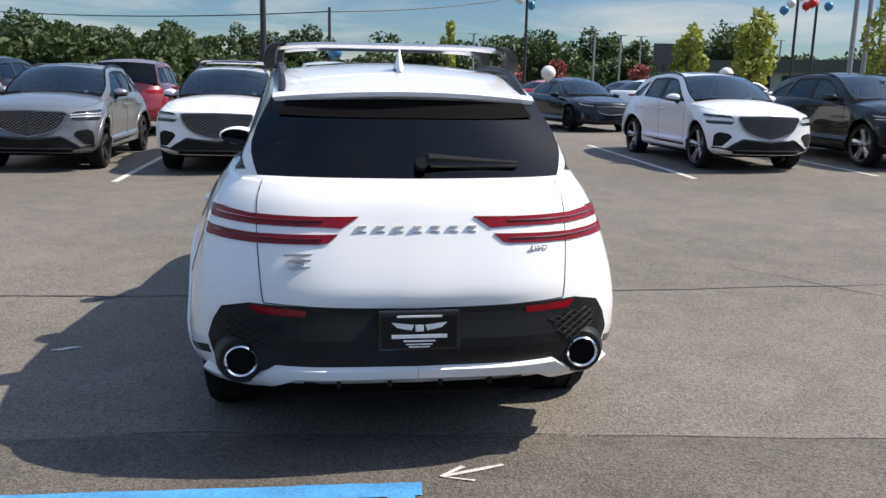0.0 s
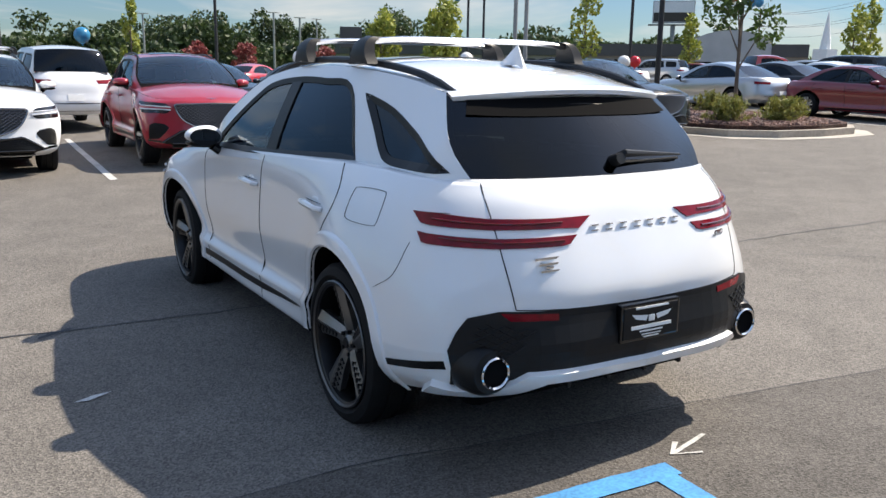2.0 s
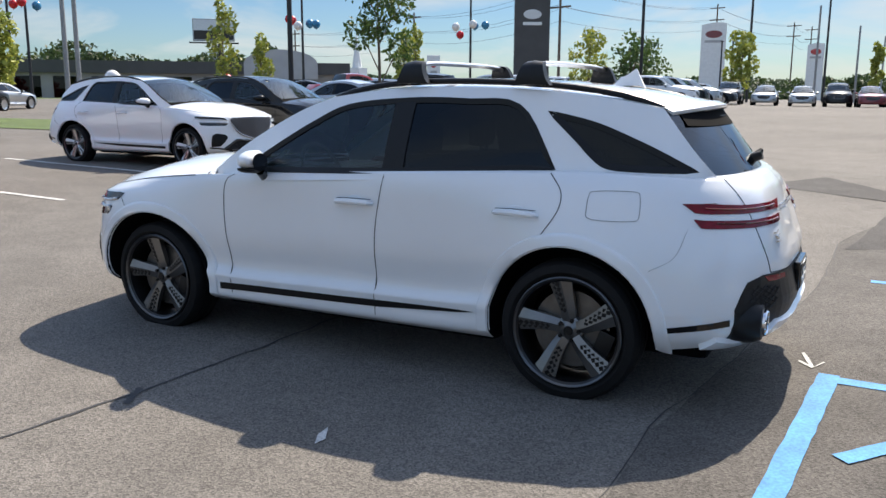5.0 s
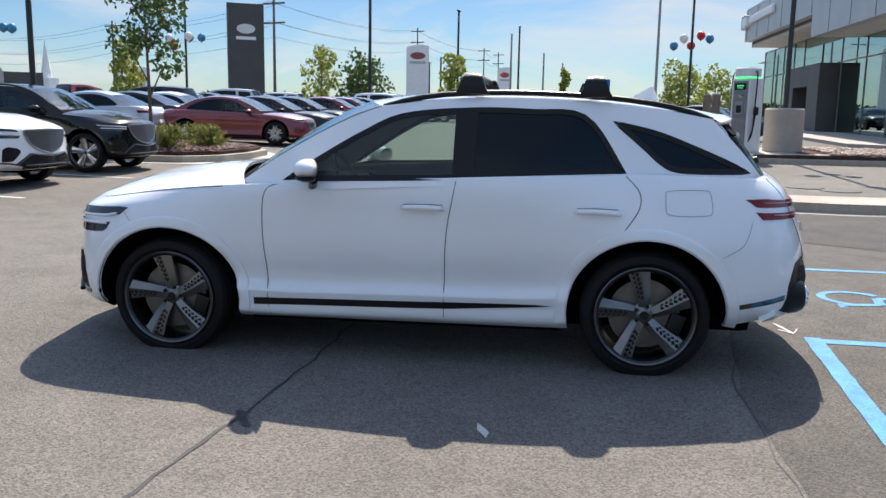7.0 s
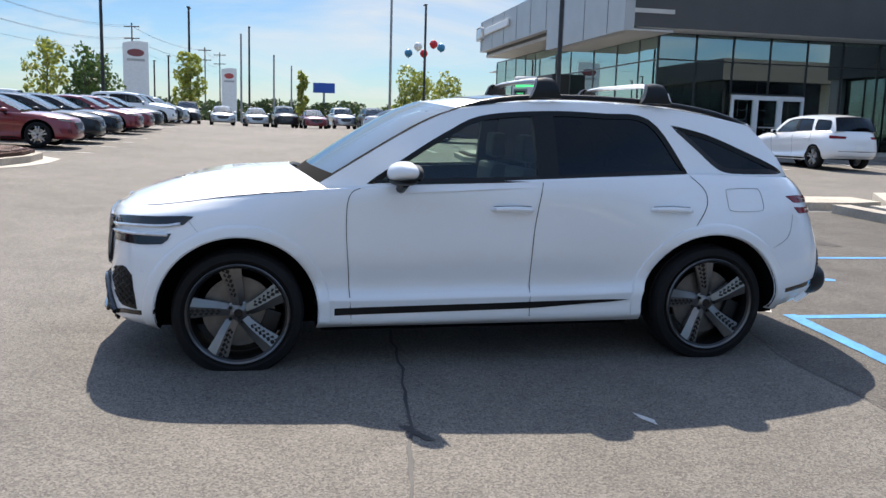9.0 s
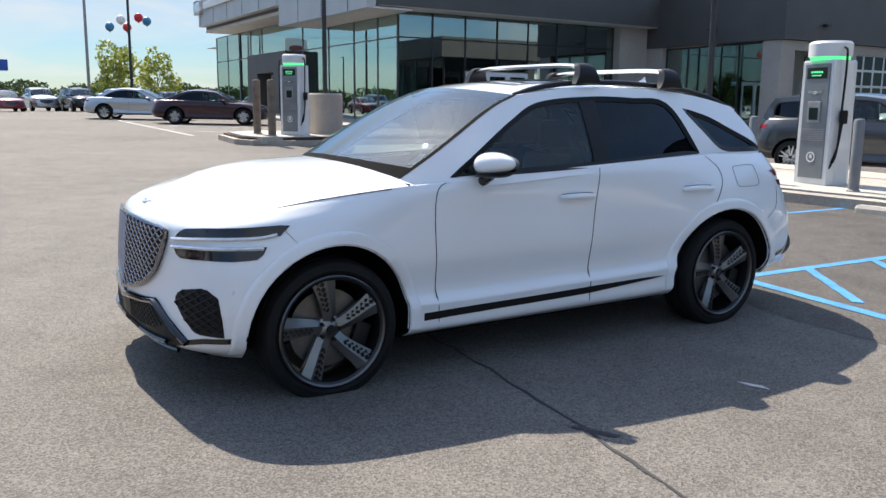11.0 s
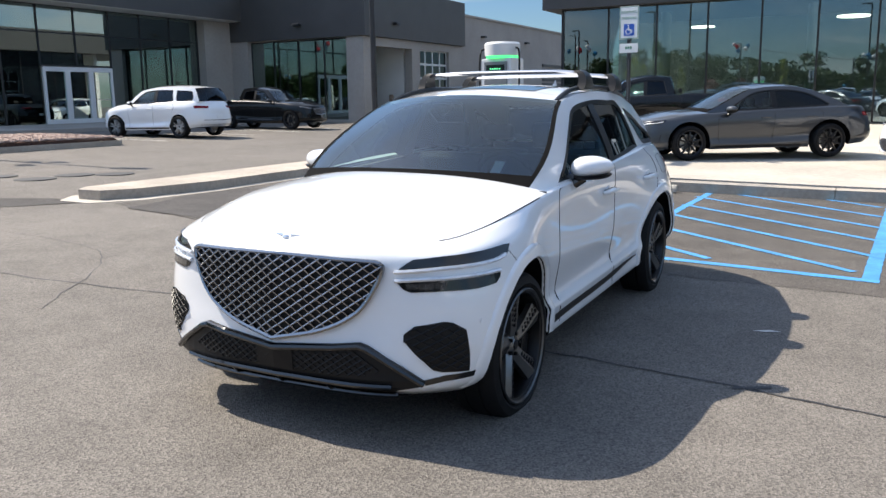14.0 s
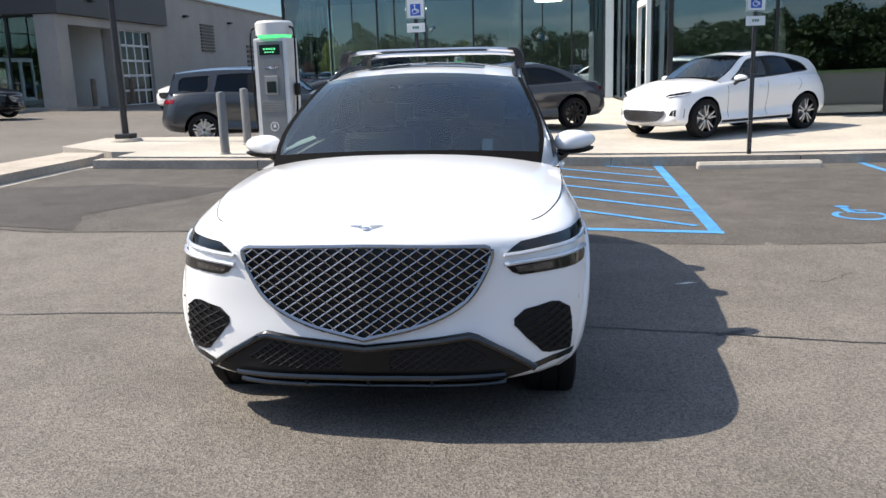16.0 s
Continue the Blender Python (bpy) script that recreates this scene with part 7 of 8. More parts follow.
pylon(96.7, 38.9, 4.5, 1.0, 15.0, "clad_dark", -62, "tall dark pylon sign with an oval emblem", ("frame_white", 11.9, 1.15, .6))
pylon(142.2, 24.7, 4.0, 1.0, 13.9, "white_sign", -78, "white curved pylon sign with a red oval emblem", ("maroon_paint", 12.0, 1.35, .62), rounded=True)
pylon(183.9, 12.0, 3.2, 1.0, 12.6, "white_sign", -84, "white pylon sign with a small red emblem", ("bright_red_paint", 10.9, 1.0, .6), rounded=True)
p = pylon(91.4, 50.4, 1.7, .5, 6.8, "white_sign", -58, "white and gray pylon sign with a red mark", ("bright_red_paint", 5.6, .4, .4))
pylon(28.5, 63.8, 1.9, .5, 5.5, "clad_dark", -20, "dark blue square sign on a post", None, z0=3.7)
light_pole(28.5, 63.9, 3.7, r=.12, head=0, label="dark post of a square sign")
bb = thing("billboard", pose(118.8, 114.2, 0, 0, 0, -46), "large roadside billboard on a steel post", "billboard")
part("panel", box_bm(-3.9, 3.9, -.25, .25, 11.9, 16.1, .05), M["clad_gray"], bb)
part("poster", box_bm(-3.75, 3.75, -.30, -.27, 12.1, 15.9), M["white_sign"], bb)
part("poster_band", box_bm(-3.7, 3.7, -.33, -.31, 12.2, 13.9), M["dark_paint"], bb)
part("walkway", box_bm(-4.6, 4.6, -.8, .8, 11.5, 11.7), M["pole_black"], bb)
part("post", tube_bm([(0, 0, 0), (0, 0, 11.6)], .45, 10), M["pole_gray"], bb)
b2 = thing("billboard", pose(229.5, -11, 0, 0, 0, -92), "far blue and yellow billboard", "billboard")
part("panel", box_bm(-3.0, 3.0, -.3, .3, 9.6, 12.3), M["sign_blue"], b2)
part("post", tube_bm([(0, 0, 0), (0, 0, 9.6)], .3, 8), M["pole_gray"], b2)


def bollard(x, y, z, h, colour, r=.08):
    b = thing("bollard", pose(x, y, z), "%s steel bollard beside a charger" % ("brown" if colour == "wood_pole" else "gray"), "bollard", "bollards")
    part("post", lathe_bm([(0, r), (h - .03, r), (h, r * .8), (h + .01, .01)], axis="z", n=20), M[colour], b, smooth=True)
    part("foot", lathe_bm([(0, r * 1.25), (.02, r * 1.25), (.03, r * 1.02)], axis="z", n=20), M["pole_gray"], b)
    return b


M["charger_gray"] = mat("charger_gray", (.17, .185, .195), .4, .1, var=.06, scale=6)
M["charger_white"] = mat("charger_white", (.62, .63, .63), .35, var=.05, scale=4)
M["green_band"] = lamp_mat("green_band", (.05, .75, .22), .8)
M["screen"] = mat("screen", (.01, .02, .018), .12)
M["screen_text"] = lamp_mat("screen_text", (.08, .6, .25), .7)


def charger(x, y, z, rz, h=2.25):
    c = thing("ev_charger", pose(x, y, z, 0, 0, rz), "tall white and gray electric car charger with hanging cable", "charger", "car chargers")
    bm = bmesh.new()
    prof = [(-.33, -.24), (.33, -.24), (.35, -.1), (.35, .2), (.30, .30), (-.30, .30), (-.35, .2), (-.35, -.1)]
    vs = [[bm.verts.new((a * k, b * k, zz)) for a, b in prof] for zz, k in ((0, 1), (h - .35, .97), (h - .32, .93))]
    for i in range(2):
        for k in range(8):
            bm.faces.new((vs[i][k], vs[i][(k + 1) % 8], vs[i + 1][(k + 1) % 8], vs[i + 1][k]))
    bm.faces.new(vs[-1]); bm.faces.new(vs[0][::-1])
    body = part("body", bm, M["charger_white"], c)
    part("light_band", lathe_bm([(h - .32, .30), (h - .27, .31)], axis="z", n=28), M["green_band"], c, "green light band")
    cap = part("cap", lathe_bm([(h - .27, .335), (h - .06, .34), (h - .02, .30), (h, .01)], axis="z", n=28), M["charger_white"], c, smooth=True)
    part("front_panel", box_bm(-.25, .25, -.255, -.235, .1, h - .38, .01), M["charger_gray"], c, "dark gray front panel")
    part("screen", box_bm(-.2, .2, -.262, -.256, h - .62, h - .44), M["screen"], c)
    bm = bmesh.new()
    for i in range(5):
        box(bm, -.12 + .05 * i, -.085 + .05 * i, -.2645, -.262, h - .53, h - .50)
    for i in range(4):
        box(bm, -.10 + .05 * i, -.065 + .05 * i, -.2645, -.262, h - .58, h - .56)
    part("screen_text", bm, M["screen_text"], c)
    part("reader", box_bm(-.13, .13, -.275, -.255, 1.02, 1.36, .01), M["pole_gray"], c)
    part("reader_window", box_bm(-.09, .09, -.28, -.275, 1.06, 1.26), M["screen"], c)
    for i in range(7):
        part("vent_slat", box_bm(-.23, .23, -.266, -.255, .72 + .03 * i, .735 + .03 * i), M["pole_gray"], c)
    part("plug_symbol", lathe_bm([(-.256, .085), (-.262, .085), (-.262, .07), (-.256, .07)], axis="y", n=24, centre=(0, 0, .45), closed=True), M["white_sign"], c)
    bm = bmesh.new()
    for s in (-1, 1):
        box(bm, s * .012 - .006, s * .012 + .006, -.262, -.255, .47, .50)
    box(bm, -.025, .025, -.262, -.255, .43, .47, .005)
    part("plug_mark", bm, M["white_sign"], c)
    bm = bmesh.new()
    bmesh.ops.create_uvsphere(bm, u_segments=10, v_segments=6, radius=.03, matrix=Matrix.Translation((0, -.262, 1.50)) @ Matrix.Diagonal((1, .3, 1, 1)))
    for s in (-1, 1):
        f = bm.faces.new([bm.verts.new(p) for p in ((s * .03, -.26, 1.52), (s * .17, -.26, 1.535), (s * .13, -.26, 1.495), (s * .03, -.26, 1.47))])
    part("emblem", bm, M["chrome"], c, "plain winged emblem")
    for s in (-1, 1):
        part("cable", tube_bm([tuple(p) for p in spline([(s * .30, -.05, h - .12), (s * .42, -.10, h - .2), (s * .43, -.12, 1.4), (s * .40, -.14, .5), (s * .30, -.20, .25), (s * .38, -.12, .55), (s * .40, -.05, 1.05)], 40)], .018, 8), M["rubber"], c, "black hanging cable", smooth=True)
        part("plug", box_bm(s * .40 - .04, s * .40 + .04, -.10, .02, 1.0, 1.22, .02), M["trim_black"], c)
    return c


charger(3.9, -9.65, pz(3.9, -9.65), 172, 2.35)
charger(18.3, -5.95, gz(18.3, -5.95) + .25, 215, 2.3)
bollard(4.75, -8.95, pz(4.75, -8.95), 1.1, "bollard_gray")
bollard(2.85, -8.95, pz(2.85, -8.95), 1.1, "bollard_gray")
bollard(4.9, -10.6, pz(4.9, -10.6), 1.1, "bollard_gray")
bollard(-.9, -14.6, pz(-.9, -14.6), 1.1, "bollard_gray")
bollard(18.85, -5.0, gz(18.85, -5) + .25, 1.55, "wood_pole", .11)
bollard(17.75, -5.05, gz(17.75, -5.05) + .25, 1.55, "wood_pole", .11)
bollard(19.8, -37.0 + 1.0, .5, 1.3, "wood_pole", .12)
bollard(19.8, -32.2, .5, 1.3, "wood_pole", .12)
pl = tagged(part("pole_footing", lathe_bm([(-.1, .52), (1.25, .52), (1.3, .48)], axis="z", n=32, centre=(18.75, -7.1, gz(18.75, -7.1) + .15)), M["concrete_tan"], smooth=True), "round gray concrete footing of a light pole", "footing")
M["sign_green"] = mat("sign_green", (.05, .20, .12), .5)


def text_mesh(body, size):
    t = bpy.data.curves.new("lettering", "FONT")
    t.body, t.size, t.extrude, t.align_x = body, size, .0008, "CENTER"
    o = new("tmp_text", t)
    bpy.context.view_layer.update()
    me = bpy.data.meshes.new_from_object(o.evaluated_get(bpy.context.evaluated_depsgraph_get()))
    bpy.data.objects.remove(o)
    return me


def parking_sign(x, y, rz):
    s = thing("parking_sign", pose(x, y, gz(x, y), 0, 0, rz), "white and blue reserved parking sign on a black post", "sign", "access parking signs")
    bm = box_bm(-.03, .03, -.02, .02, 0, 2.85, .004)
    post = part("post", bm, M["pole_black"], s)
    bm = bmesh.new()
    for i in range(50):
        box(bm, -.008, .008, .0195, .0215, .25 + .036 * i, .262 + .036 * i)
    part("post_holes", bm, M["pole_gray"], post)
    part("panel", box_bm(-.155, .155, .022, .028, 2.35, 2.85, .002), M["white_sign"], s)
    part("panel_border", thicken(flat_poly(bmesh.new(), [(-.15, 2.355), (.15, 2.355), (.15, 2.845), (-.15, 2.845)], lambda a, b: Vector((a, .0285, b)), 2, [[(-.14, 2.365), (.14, 2.365), (.14, 2.835), (-.14, 2.835)]]), (0, .0006, 0)), M["sign_green"], s)
    part("symbol_field", box_bm(-.085, .085, .028, .030, 2.40, 2.58), M["sign_blue"], s)
    bm = bmesh.new()
    lathe(bm, [(.030, .014), (.032, .014)], axis="y", n=14, centre=(.01, 0, 2.555))
    for x0, x1, z0, z1 in ((-.002, .016, 2.49, 2.54), (-.04, .012, 2.48, 2.495), (-.055, -.04, 2.44, 2.49)):
        box(bm, x0, x1, .030, .032, z0, z1)
    lathe(bm, [(.030, .045), (.032, .045), (.032, .033), (.030, .033)], axis="y", n=22, centre=(.012, 0, 2.465), closed=True)
    part("wheelchair_symbol", bm, M["white_sign"], s)
    for body, z in (("RESERVED", 2.74), ("PARKING", 2.65)):
        o = part_of("lettering", text_mesh(body, .058), M["sign_green"], s)
        o.matrix_basis = pose(0, .0292, z, 90, 0, 180)
    part("lower_panel", box_bm(-.15, .15, .022, .028, 2.14, 2.28, .002), M["white_sign"], s)
    bm = bmesh.new()
    for i in range(3):
        box(bm, -.05 + .038 * i, -.022 + .038 * i, .028, .0295, 2.195, 2.235)
    part("lower_lettering", bm, M["sign_green"], s)
    return s


parking_sign(1.08, -8.15, -6)
parking_sign(-4.2, -8.15, 8)


# ---- plants ----
def leaf_mat(name, c1, c2):
    m = bpy.data.materials.new(name)
    m.use_nodes = True
    n, l = m.node_tree.nodes, m.node_tree.links
    b = n["Principled BSDF"]
    g = n.new("ShaderNodeNewGeometry")
    r = n.new("ShaderNodeValToRGB")
    r.color_ramp.elements[0].color, r.color_ramp.elements[1].color = (*c1, 1), (*c2, 1)
    l.new(g.outputs["Random Per Island"], r.inputs[0])
    l.new(r.outputs[0], b.inputs["Base Color"])
    b.inputs["Roughness"].default_value = .6
    tr = n.new("ShaderNodeBsdfTranslucent")
    l.new(r.outputs[0], tr.inputs[0])
    mx = n.new("ShaderNodeMixShader"); mx.inputs[0].default_value = .3
    l.new(b.outputs[0], mx.inputs[1]); l.new(tr.outputs[0], mx.inputs[2])
    l.new(mx.outputs[0], n["Material Output"].inputs["Surface"])
    return m


M["leaf"] = leaf_mat("leaf", (.035, .075, .018), (.10, .16, .04))
M["leaf_yellow"] = leaf_mat("leaf_yellow", (.18, .23, .04), (.40, .41, .08))
M["leaf_dark"] = leaf_mat("leaf_dark", (.022, .042, .014), (.065, .10, .03))
M["leaf_shrub"] = leaf_mat("leaf_shrub", (.10, .13, .025), (.30, .28, .07))
M["leaf_red"] = leaf_mat("leaf_red", (.16, .03, .03), (.30, .08, .07))


def leaves(rng, lobes, count, size):
    """Points and faces of many small pointed leaves spread through round lobes, denser to their skins."""
    per = np.array([l[3] * l[4] for l in lobes]); per = per / per.sum()
    which = rng.choice(len(lobes), count, p=per)
    L = np.array(lobes)[which]
    d = rng.normal(size=(count, 3)); d /= np.linalg.norm(d, axis=1)[:, None]
    rad = rng.uniform(.35, 1.05, count) ** .6
    c = L[:, :3] + d * rad[:, None] * np.c_[L[:, 3], L[:, 3], L[:, 4]]
    u = rng.normal(size=(count, 3)); u /= np.linalg.norm(u, axis=1)[:, None]
    v = np.cross(u, rng.normal(size=(count, 3))); v /= np.linalg.norm(v, axis=1)[:, None]
    s = size * rng.uniform(.6, 1.4, count)[:, None]
    pts = np.stack([c - u * s, c + v * s * .55, c + u * s, c - v * s * .55], 1).reshape(-1, 3)
    return pts


def leaf_object(name, pts, material, parent):
    me = bpy.data.meshes.new(name)
    n = len(pts) // 4
    me.from_pydata(pts.tolist(), [], np.arange(4 * n).reshape(-1, 4).tolist())
    me.materials.append(material)
    ob = new(name, me)
    ob.parent = parent
    return ob


def tree(x, y, h, crown_r, crown_z, leafm, label, seed, count=2600, size=.09, trunk_r=.06, tall=1.4, group="young trees", lobes_n=9, z=None):
    rng = np.random.default_rng(seed)
    count = int(count * .62)
    crown_r *= .80 if x > 15 or y > 20 else .85
    t = thing("tree", pose(x, y, gz(x, y) + .1 if z is None else z), label, "tree", group)
    bm = bmesh.new()
    top = h * .9
    lean = rng.uniform(-.15, .15, 2)
    trunk = [(lean[0] * s * s, lean[1] * s * s, top * s) for s in np.linspace(0, 1, 7)]
    tube(bm, trunk, [trunk_r * (1 - .8 * s) for s in np.linspace(0, 1, 7)], 8)
    lobes = []
    for i in range(lobes_n):
        a = 2 * math.pi * i / lobes_n * 2.4 + rng.uniform(-.4, .4)
        f = (i + .5) / lobes_n
        zz = crown_z + (h - crown_z) * f
        rr = crown_r * (1.0 - .75 * abs(f - .35) ** 1.2) * rng.uniform(.35, .75)
        cx, cy = math.cos(a) * rr, math.sin(a) * rr
        lobes.append((cx, cy, zz, crown_r * rng.uniform(.32, .5), crown_r * rng.uniform(.3, .45) * tall))
        st = max(.3, zz - crown_r * .9)
        k = st / top
        p0 = Vector((lean[0] * k * k, lean[1] * k * k, st))
        tube(bm, [p0, p0.lerp(Vector((cx, cy, zz)), .55) + Vector((0, 0, .05)), (cx, cy, zz)], [trunk_r * .45, trunk_r * .3, trunk_r * .1], 5)
    part("trunk", bm, M["bark"], t, smooth=True)
    leaf_object("crown", leaves(rng, lobes, count, size), M[leafm], t)
    return t


tree(14.3, 9.4, 5.4, 1.35, 2.1, "leaf", "young shade tree with thin gray trunk and open green crown", 1, 3600, .075, .055)
tree(13.3, 14.0, 3.4, .55, .9, "leaf_yellow", "slim young tree with yellow-green leaves", 2, 1500, .07, .04, 2.2)
tree(22.1, 44.8, 4.3, 1.7, 1.2, "leaf_yellow", "young tree with yellow-green leaves", 3, 2400, .16, .09)
tree(24.0, 40.5, 4.9, 1.9, 1.3, "leaf_yellow", "young tree with yellow-green leaves", 4, 2400, .17, .09)
tree(25.4, 42.8, 4.1, 1.6, 1.0, "leaf_yellow", "young tree with yellow-green leaves", 5, 2200, .16, .09)
tree(8.3, 54.2, 5.3, .9, .6, "leaf_yellow", "slim tall young tree with pale leaves", 6, 1400, .15, .08, 2.4)
tree(41.3, 36.5, 4.4, 1.1, .8, "leaf_yellow", "slim tree with yellow-green leaves", 7, 1600, .14, .07, 2.0)
tree(47.2, 28.3, 4.6, 1.5, .6, "leaf_yellow", "young tree with yellow-green leaves", 8, 1800, .14, .08)
tree(49.3, 28.7, 5.2, 1.0, .6, "leaf_yellow", "slim young tree with pale leaves", 9, 1400, .14, .08, 2.0)
tree(47.2, 14.6, 4.3, 1.6, 1.2, "leaf_yellow", "young tree with yellow-green leaves in an island", 10, 1300, .15, .09)
tree(62.6, 15.0, 4.4, 2.6, 1.0, "leaf", "broad tree with green leaves", 11, 1500, .18, .14)
tree(56.0, 14.3, 4.2, 2.4, 1.0, "leaf", "broad tree with green leaves", 12, 1500, .18, .14)
tree(84.5, -1.2, 5.4, 1.0, 1.0, "leaf_yellow", "slim tree with yellow-green leaves", 13, 1400, .2, .1, 2.0)
tree(70.0, 8.8, 5.6, 2.0, 1.4, "leaf_yellow", "young tree with yellow-green leaves", 14, 1800, .2, .1)
tree(77.8, -15.6, 5.2, 2.6, 1.0, "leaf_yellow", "tree with pale yellow-green leaves", 15, 1800, .2, .1)
tree(84.0, -13.0, 5.6, 3.2, 1.2, "leaf_yellow", "tree with yellow-green leaves", 16, 2200, .22, .12)
for i, (x, y) in enumerate(((14.5, 62), (19, 64), (38, 80), (31, 76))):
    tree(x, y, 2.9, 1.8, .7, "leaf_red", "crape myrtle with dull red blossom", 50 + i, 1400, .16, .1, .8, "crape myrtles")


def shrub(x, y, r, seed):
    rng = np.random.default_rng(seed)
    s = thing("shrub", pose(x, y, gz(x, y) + .2), "feathery yellow-green shrub in the mulch", "shrub", "island shrubs")
    bm = bmesh.new()
    pts = []
    for i in range(46):
        a, b = rng.uniform(0, 2 * math.pi), rng.uniform(.25, 1.25)
        tip = Vector((math.cos(a) * r * math.cos(b) * 1.1, math.sin(a) * r * math.cos(b) * 1.1, r * 1.15 * math.sin(b)))
        tube(bm, [(0, 0, -.1), tip * .5 + Vector((0, 0, .08 * r)), tip], [.008, .006, .002], 4)
        for k in range(34):
            q = tip * rng.uniform(.3, 1.05) + Vector(rng.normal(size=3) * .05 * r)
            pts.append(q)
    part("stems", bm, M["bark"], s)
    P = np.array(pts)
    u = rng.normal(size=P.shape); u[:, 2] += 1.0; u /= np.linalg.norm(u, axis=1)[:, None]
    v = np.cross(u, rng.normal(size=P.shape)); v /= np.linalg.norm(v, axis=1)[:, None]
    L = np.stack([P - u * .055, P + v * .016, P + u * .055, P - v * .016], 1).reshape(-1, 3)
    leaf_object("foliage", L, M["leaf_shrub"], s)


for i, (x, y, r) in enumerate(((12.6, 8.1, .55), (13.9, 7.7, .5), (14.9, 8.4, .5), (12.4, 9.8, .5), (13.3, 11.3, .5), (14.8, 10.6, .5))):
    shrub(x, y, r, 100 + i)
# loose rock and bark pieces in the beds
def chips(name, x0, x1, y0, y1, n, size, material, zf, label, category, seed, keep):
    rng = np.random.default_rng(seed)
    pts, faces = [], []
    cube = np.array([(-1, -1, -.5), (1, -1, -.5), (1.1, .9, -.5), (-.9, 1, -.5), (-.7, -.6, .6), (.6, -.8, .5), (.8, .6, .6), (-.6, .7, .4)])
    quads = np.array([(4, 5, 6, 7), (0, 1, 5, 4), (1, 2, 6, 5), (2, 3, 7, 6), (3, 0, 4, 7)])
    k = 0
    while k < n:
        x, y = rng.uniform(x0, x1), rng.uniform(y0, y1)
        if not keep(x, y):
            n -= 1
            continue
        a = rng.uniform(0, 6.28)
        s = size * rng.uniform(.5, 1.4) * np.array([1, rng.uniform(.5, 1), rng.uniform(.4, .8)])
        c = cube * s
        c = np.c_[c[:, 0] * math.cos(a) - c[:, 1] * math.sin(a), c[:, 0] * math.sin(a) + c[:, 1] * math.cos(a), c[:, 2]] + (x, y, zf(x, y) + size * .2)
        faces.append(quads + 8 * k); pts.append(c)
        k += 1
    me = bpy.data.meshes.new(name)
    me.from_pydata(np.concatenate(pts).tolist(), [], np.concatenate(faces).tolist())
    me.materials.append(material)
    return tagged(new(name, me), label, category, kind="stuff")


def chip_mat(name, c1, c2):
    m = leaf_mat(name, c1, c2)
    n = m.node_tree
    n.links.new(n.nodes["Principled BSDF"].outputs[0], n.nodes["Material Output"].inputs["Surface"])
    return m


M["bark_chips"] = chip_mat("bark_chips", (.07, .03, .02), (.26, .13, .09))
M["river_rock"] = chip_mat("river_rock", (.16, .09, .07), (.42, .31, .25))
chips("mulch_chips", 11.7, 15.4, 6.7, 13, 5200, .045, M["bark_chips"], lambda x, y: gz(x, y) + .19 + .1 * max(0, 1 - math.hypot(x - 13.6, y - 9.3) / 5), "loose brown bark chips", "mulch", 5, in_poly([(11.8, 13), (11.75, 8.7), (12.1, 7.6), (12.8, 7.0), (13.8, 6.8), (14.8, 6.8), (15.3, 7.3), (15.3, 13)]))
chips("river_rocks", 17.3, 20.9, -12.4, -8.0, 4200, .06, M["river_rock"], lambda x, y: gz(x, y) + .2 + .1 * max(0, 1 - math.hypot(x - 19, y + 8.6) / 5), "loose reddish river rocks", "rocks", 6, lambda x, y: True)

# far woods: one sheet of small leaf clumps over a belt of crowns
def far_woods():
    rng = np.random.default_rng(77)
    allp = []
    belts = []
    for i in range(170):                                 # north, from the west round to the east
        a = radians(rng.uniform(38, 128))
        d = rng.uniform(135, 215)
        belts.append((math.cos(a) * d, math.sin(a) * d, rng.choice([rng.uniform(6.0, 9.0), rng.uniform(9.0, 13.5)]) * d / 165 * (1.0 if a > radians(62) else .9), rng.uniform(4, 7)))
    for i in range(16):
        a = radians(rng.uniform(97, 118)); d = rng.uniform(105, 130)
        belts.append((math.cos(a) * d, math.sin(a) * d, rng.uniform(6, 8), rng.uniform(4, 6)))
    for i in range(130):
        a = radians(rng.uniform(-24, 40))
        d = rng.uniform(190, 290)
        belts.append((math.cos(a) * d, math.sin(a) * d, rng.uniform(5.0, 8.0), rng.uniform(5, 9)))
    for i in range(60):                                  # behind, for what the glass mirrors
        a = radians(rng.uniform(110, 215))
        d = rng.uniform(110, 160)
        belts.append((math.cos(a) * d, math.sin(a) * d, rng.uniform(3, 4.5), rng.uniform(4, 7)))
    for i, (x, y, h, r) in enumerate(belts):
        n = int(rng.integers(5, 8))
        lobes = [(x + rng.normal() * r * .55, y + rng.normal() * r * .55, h * rng.uniform(.35, .86), r * rng.uniform(.35, .6), h * rng.uniform(.14, .24)) for _ in range(n)]
        lobes.append((x, y, h * .22, r * 1.0, h * .34))
        allp.append(leaves(rng, lobes, 2100 if i < 186 else 1200 if i < 316 else 500, .47))
    pts = np.concatenate(allp)
    ob = leaf_object("far_woods", pts, M["leaf_dark"], None)
    return tagged(ob, "belt of green broadleaf trees beyond the lots", "trees", kind="stuff")


far_woods()
lawn = part("lawn", on_ground([(-60, 62), (-4, 62), (6, 60), (60, 66), (70, 130), (-60, 130)], .012, 12), M["grass"])
tagged(lawn, "green grass strip before the woods", "grass", kind="structure")
lawn = part("lawn", on_ground([(11.5, 16.5), (15.5, 16.5), (16.5, 30), (12, 30)], .02, 4), M["grass"])
tagged(lawn, "green grass in an island", "grass", kind="structure")


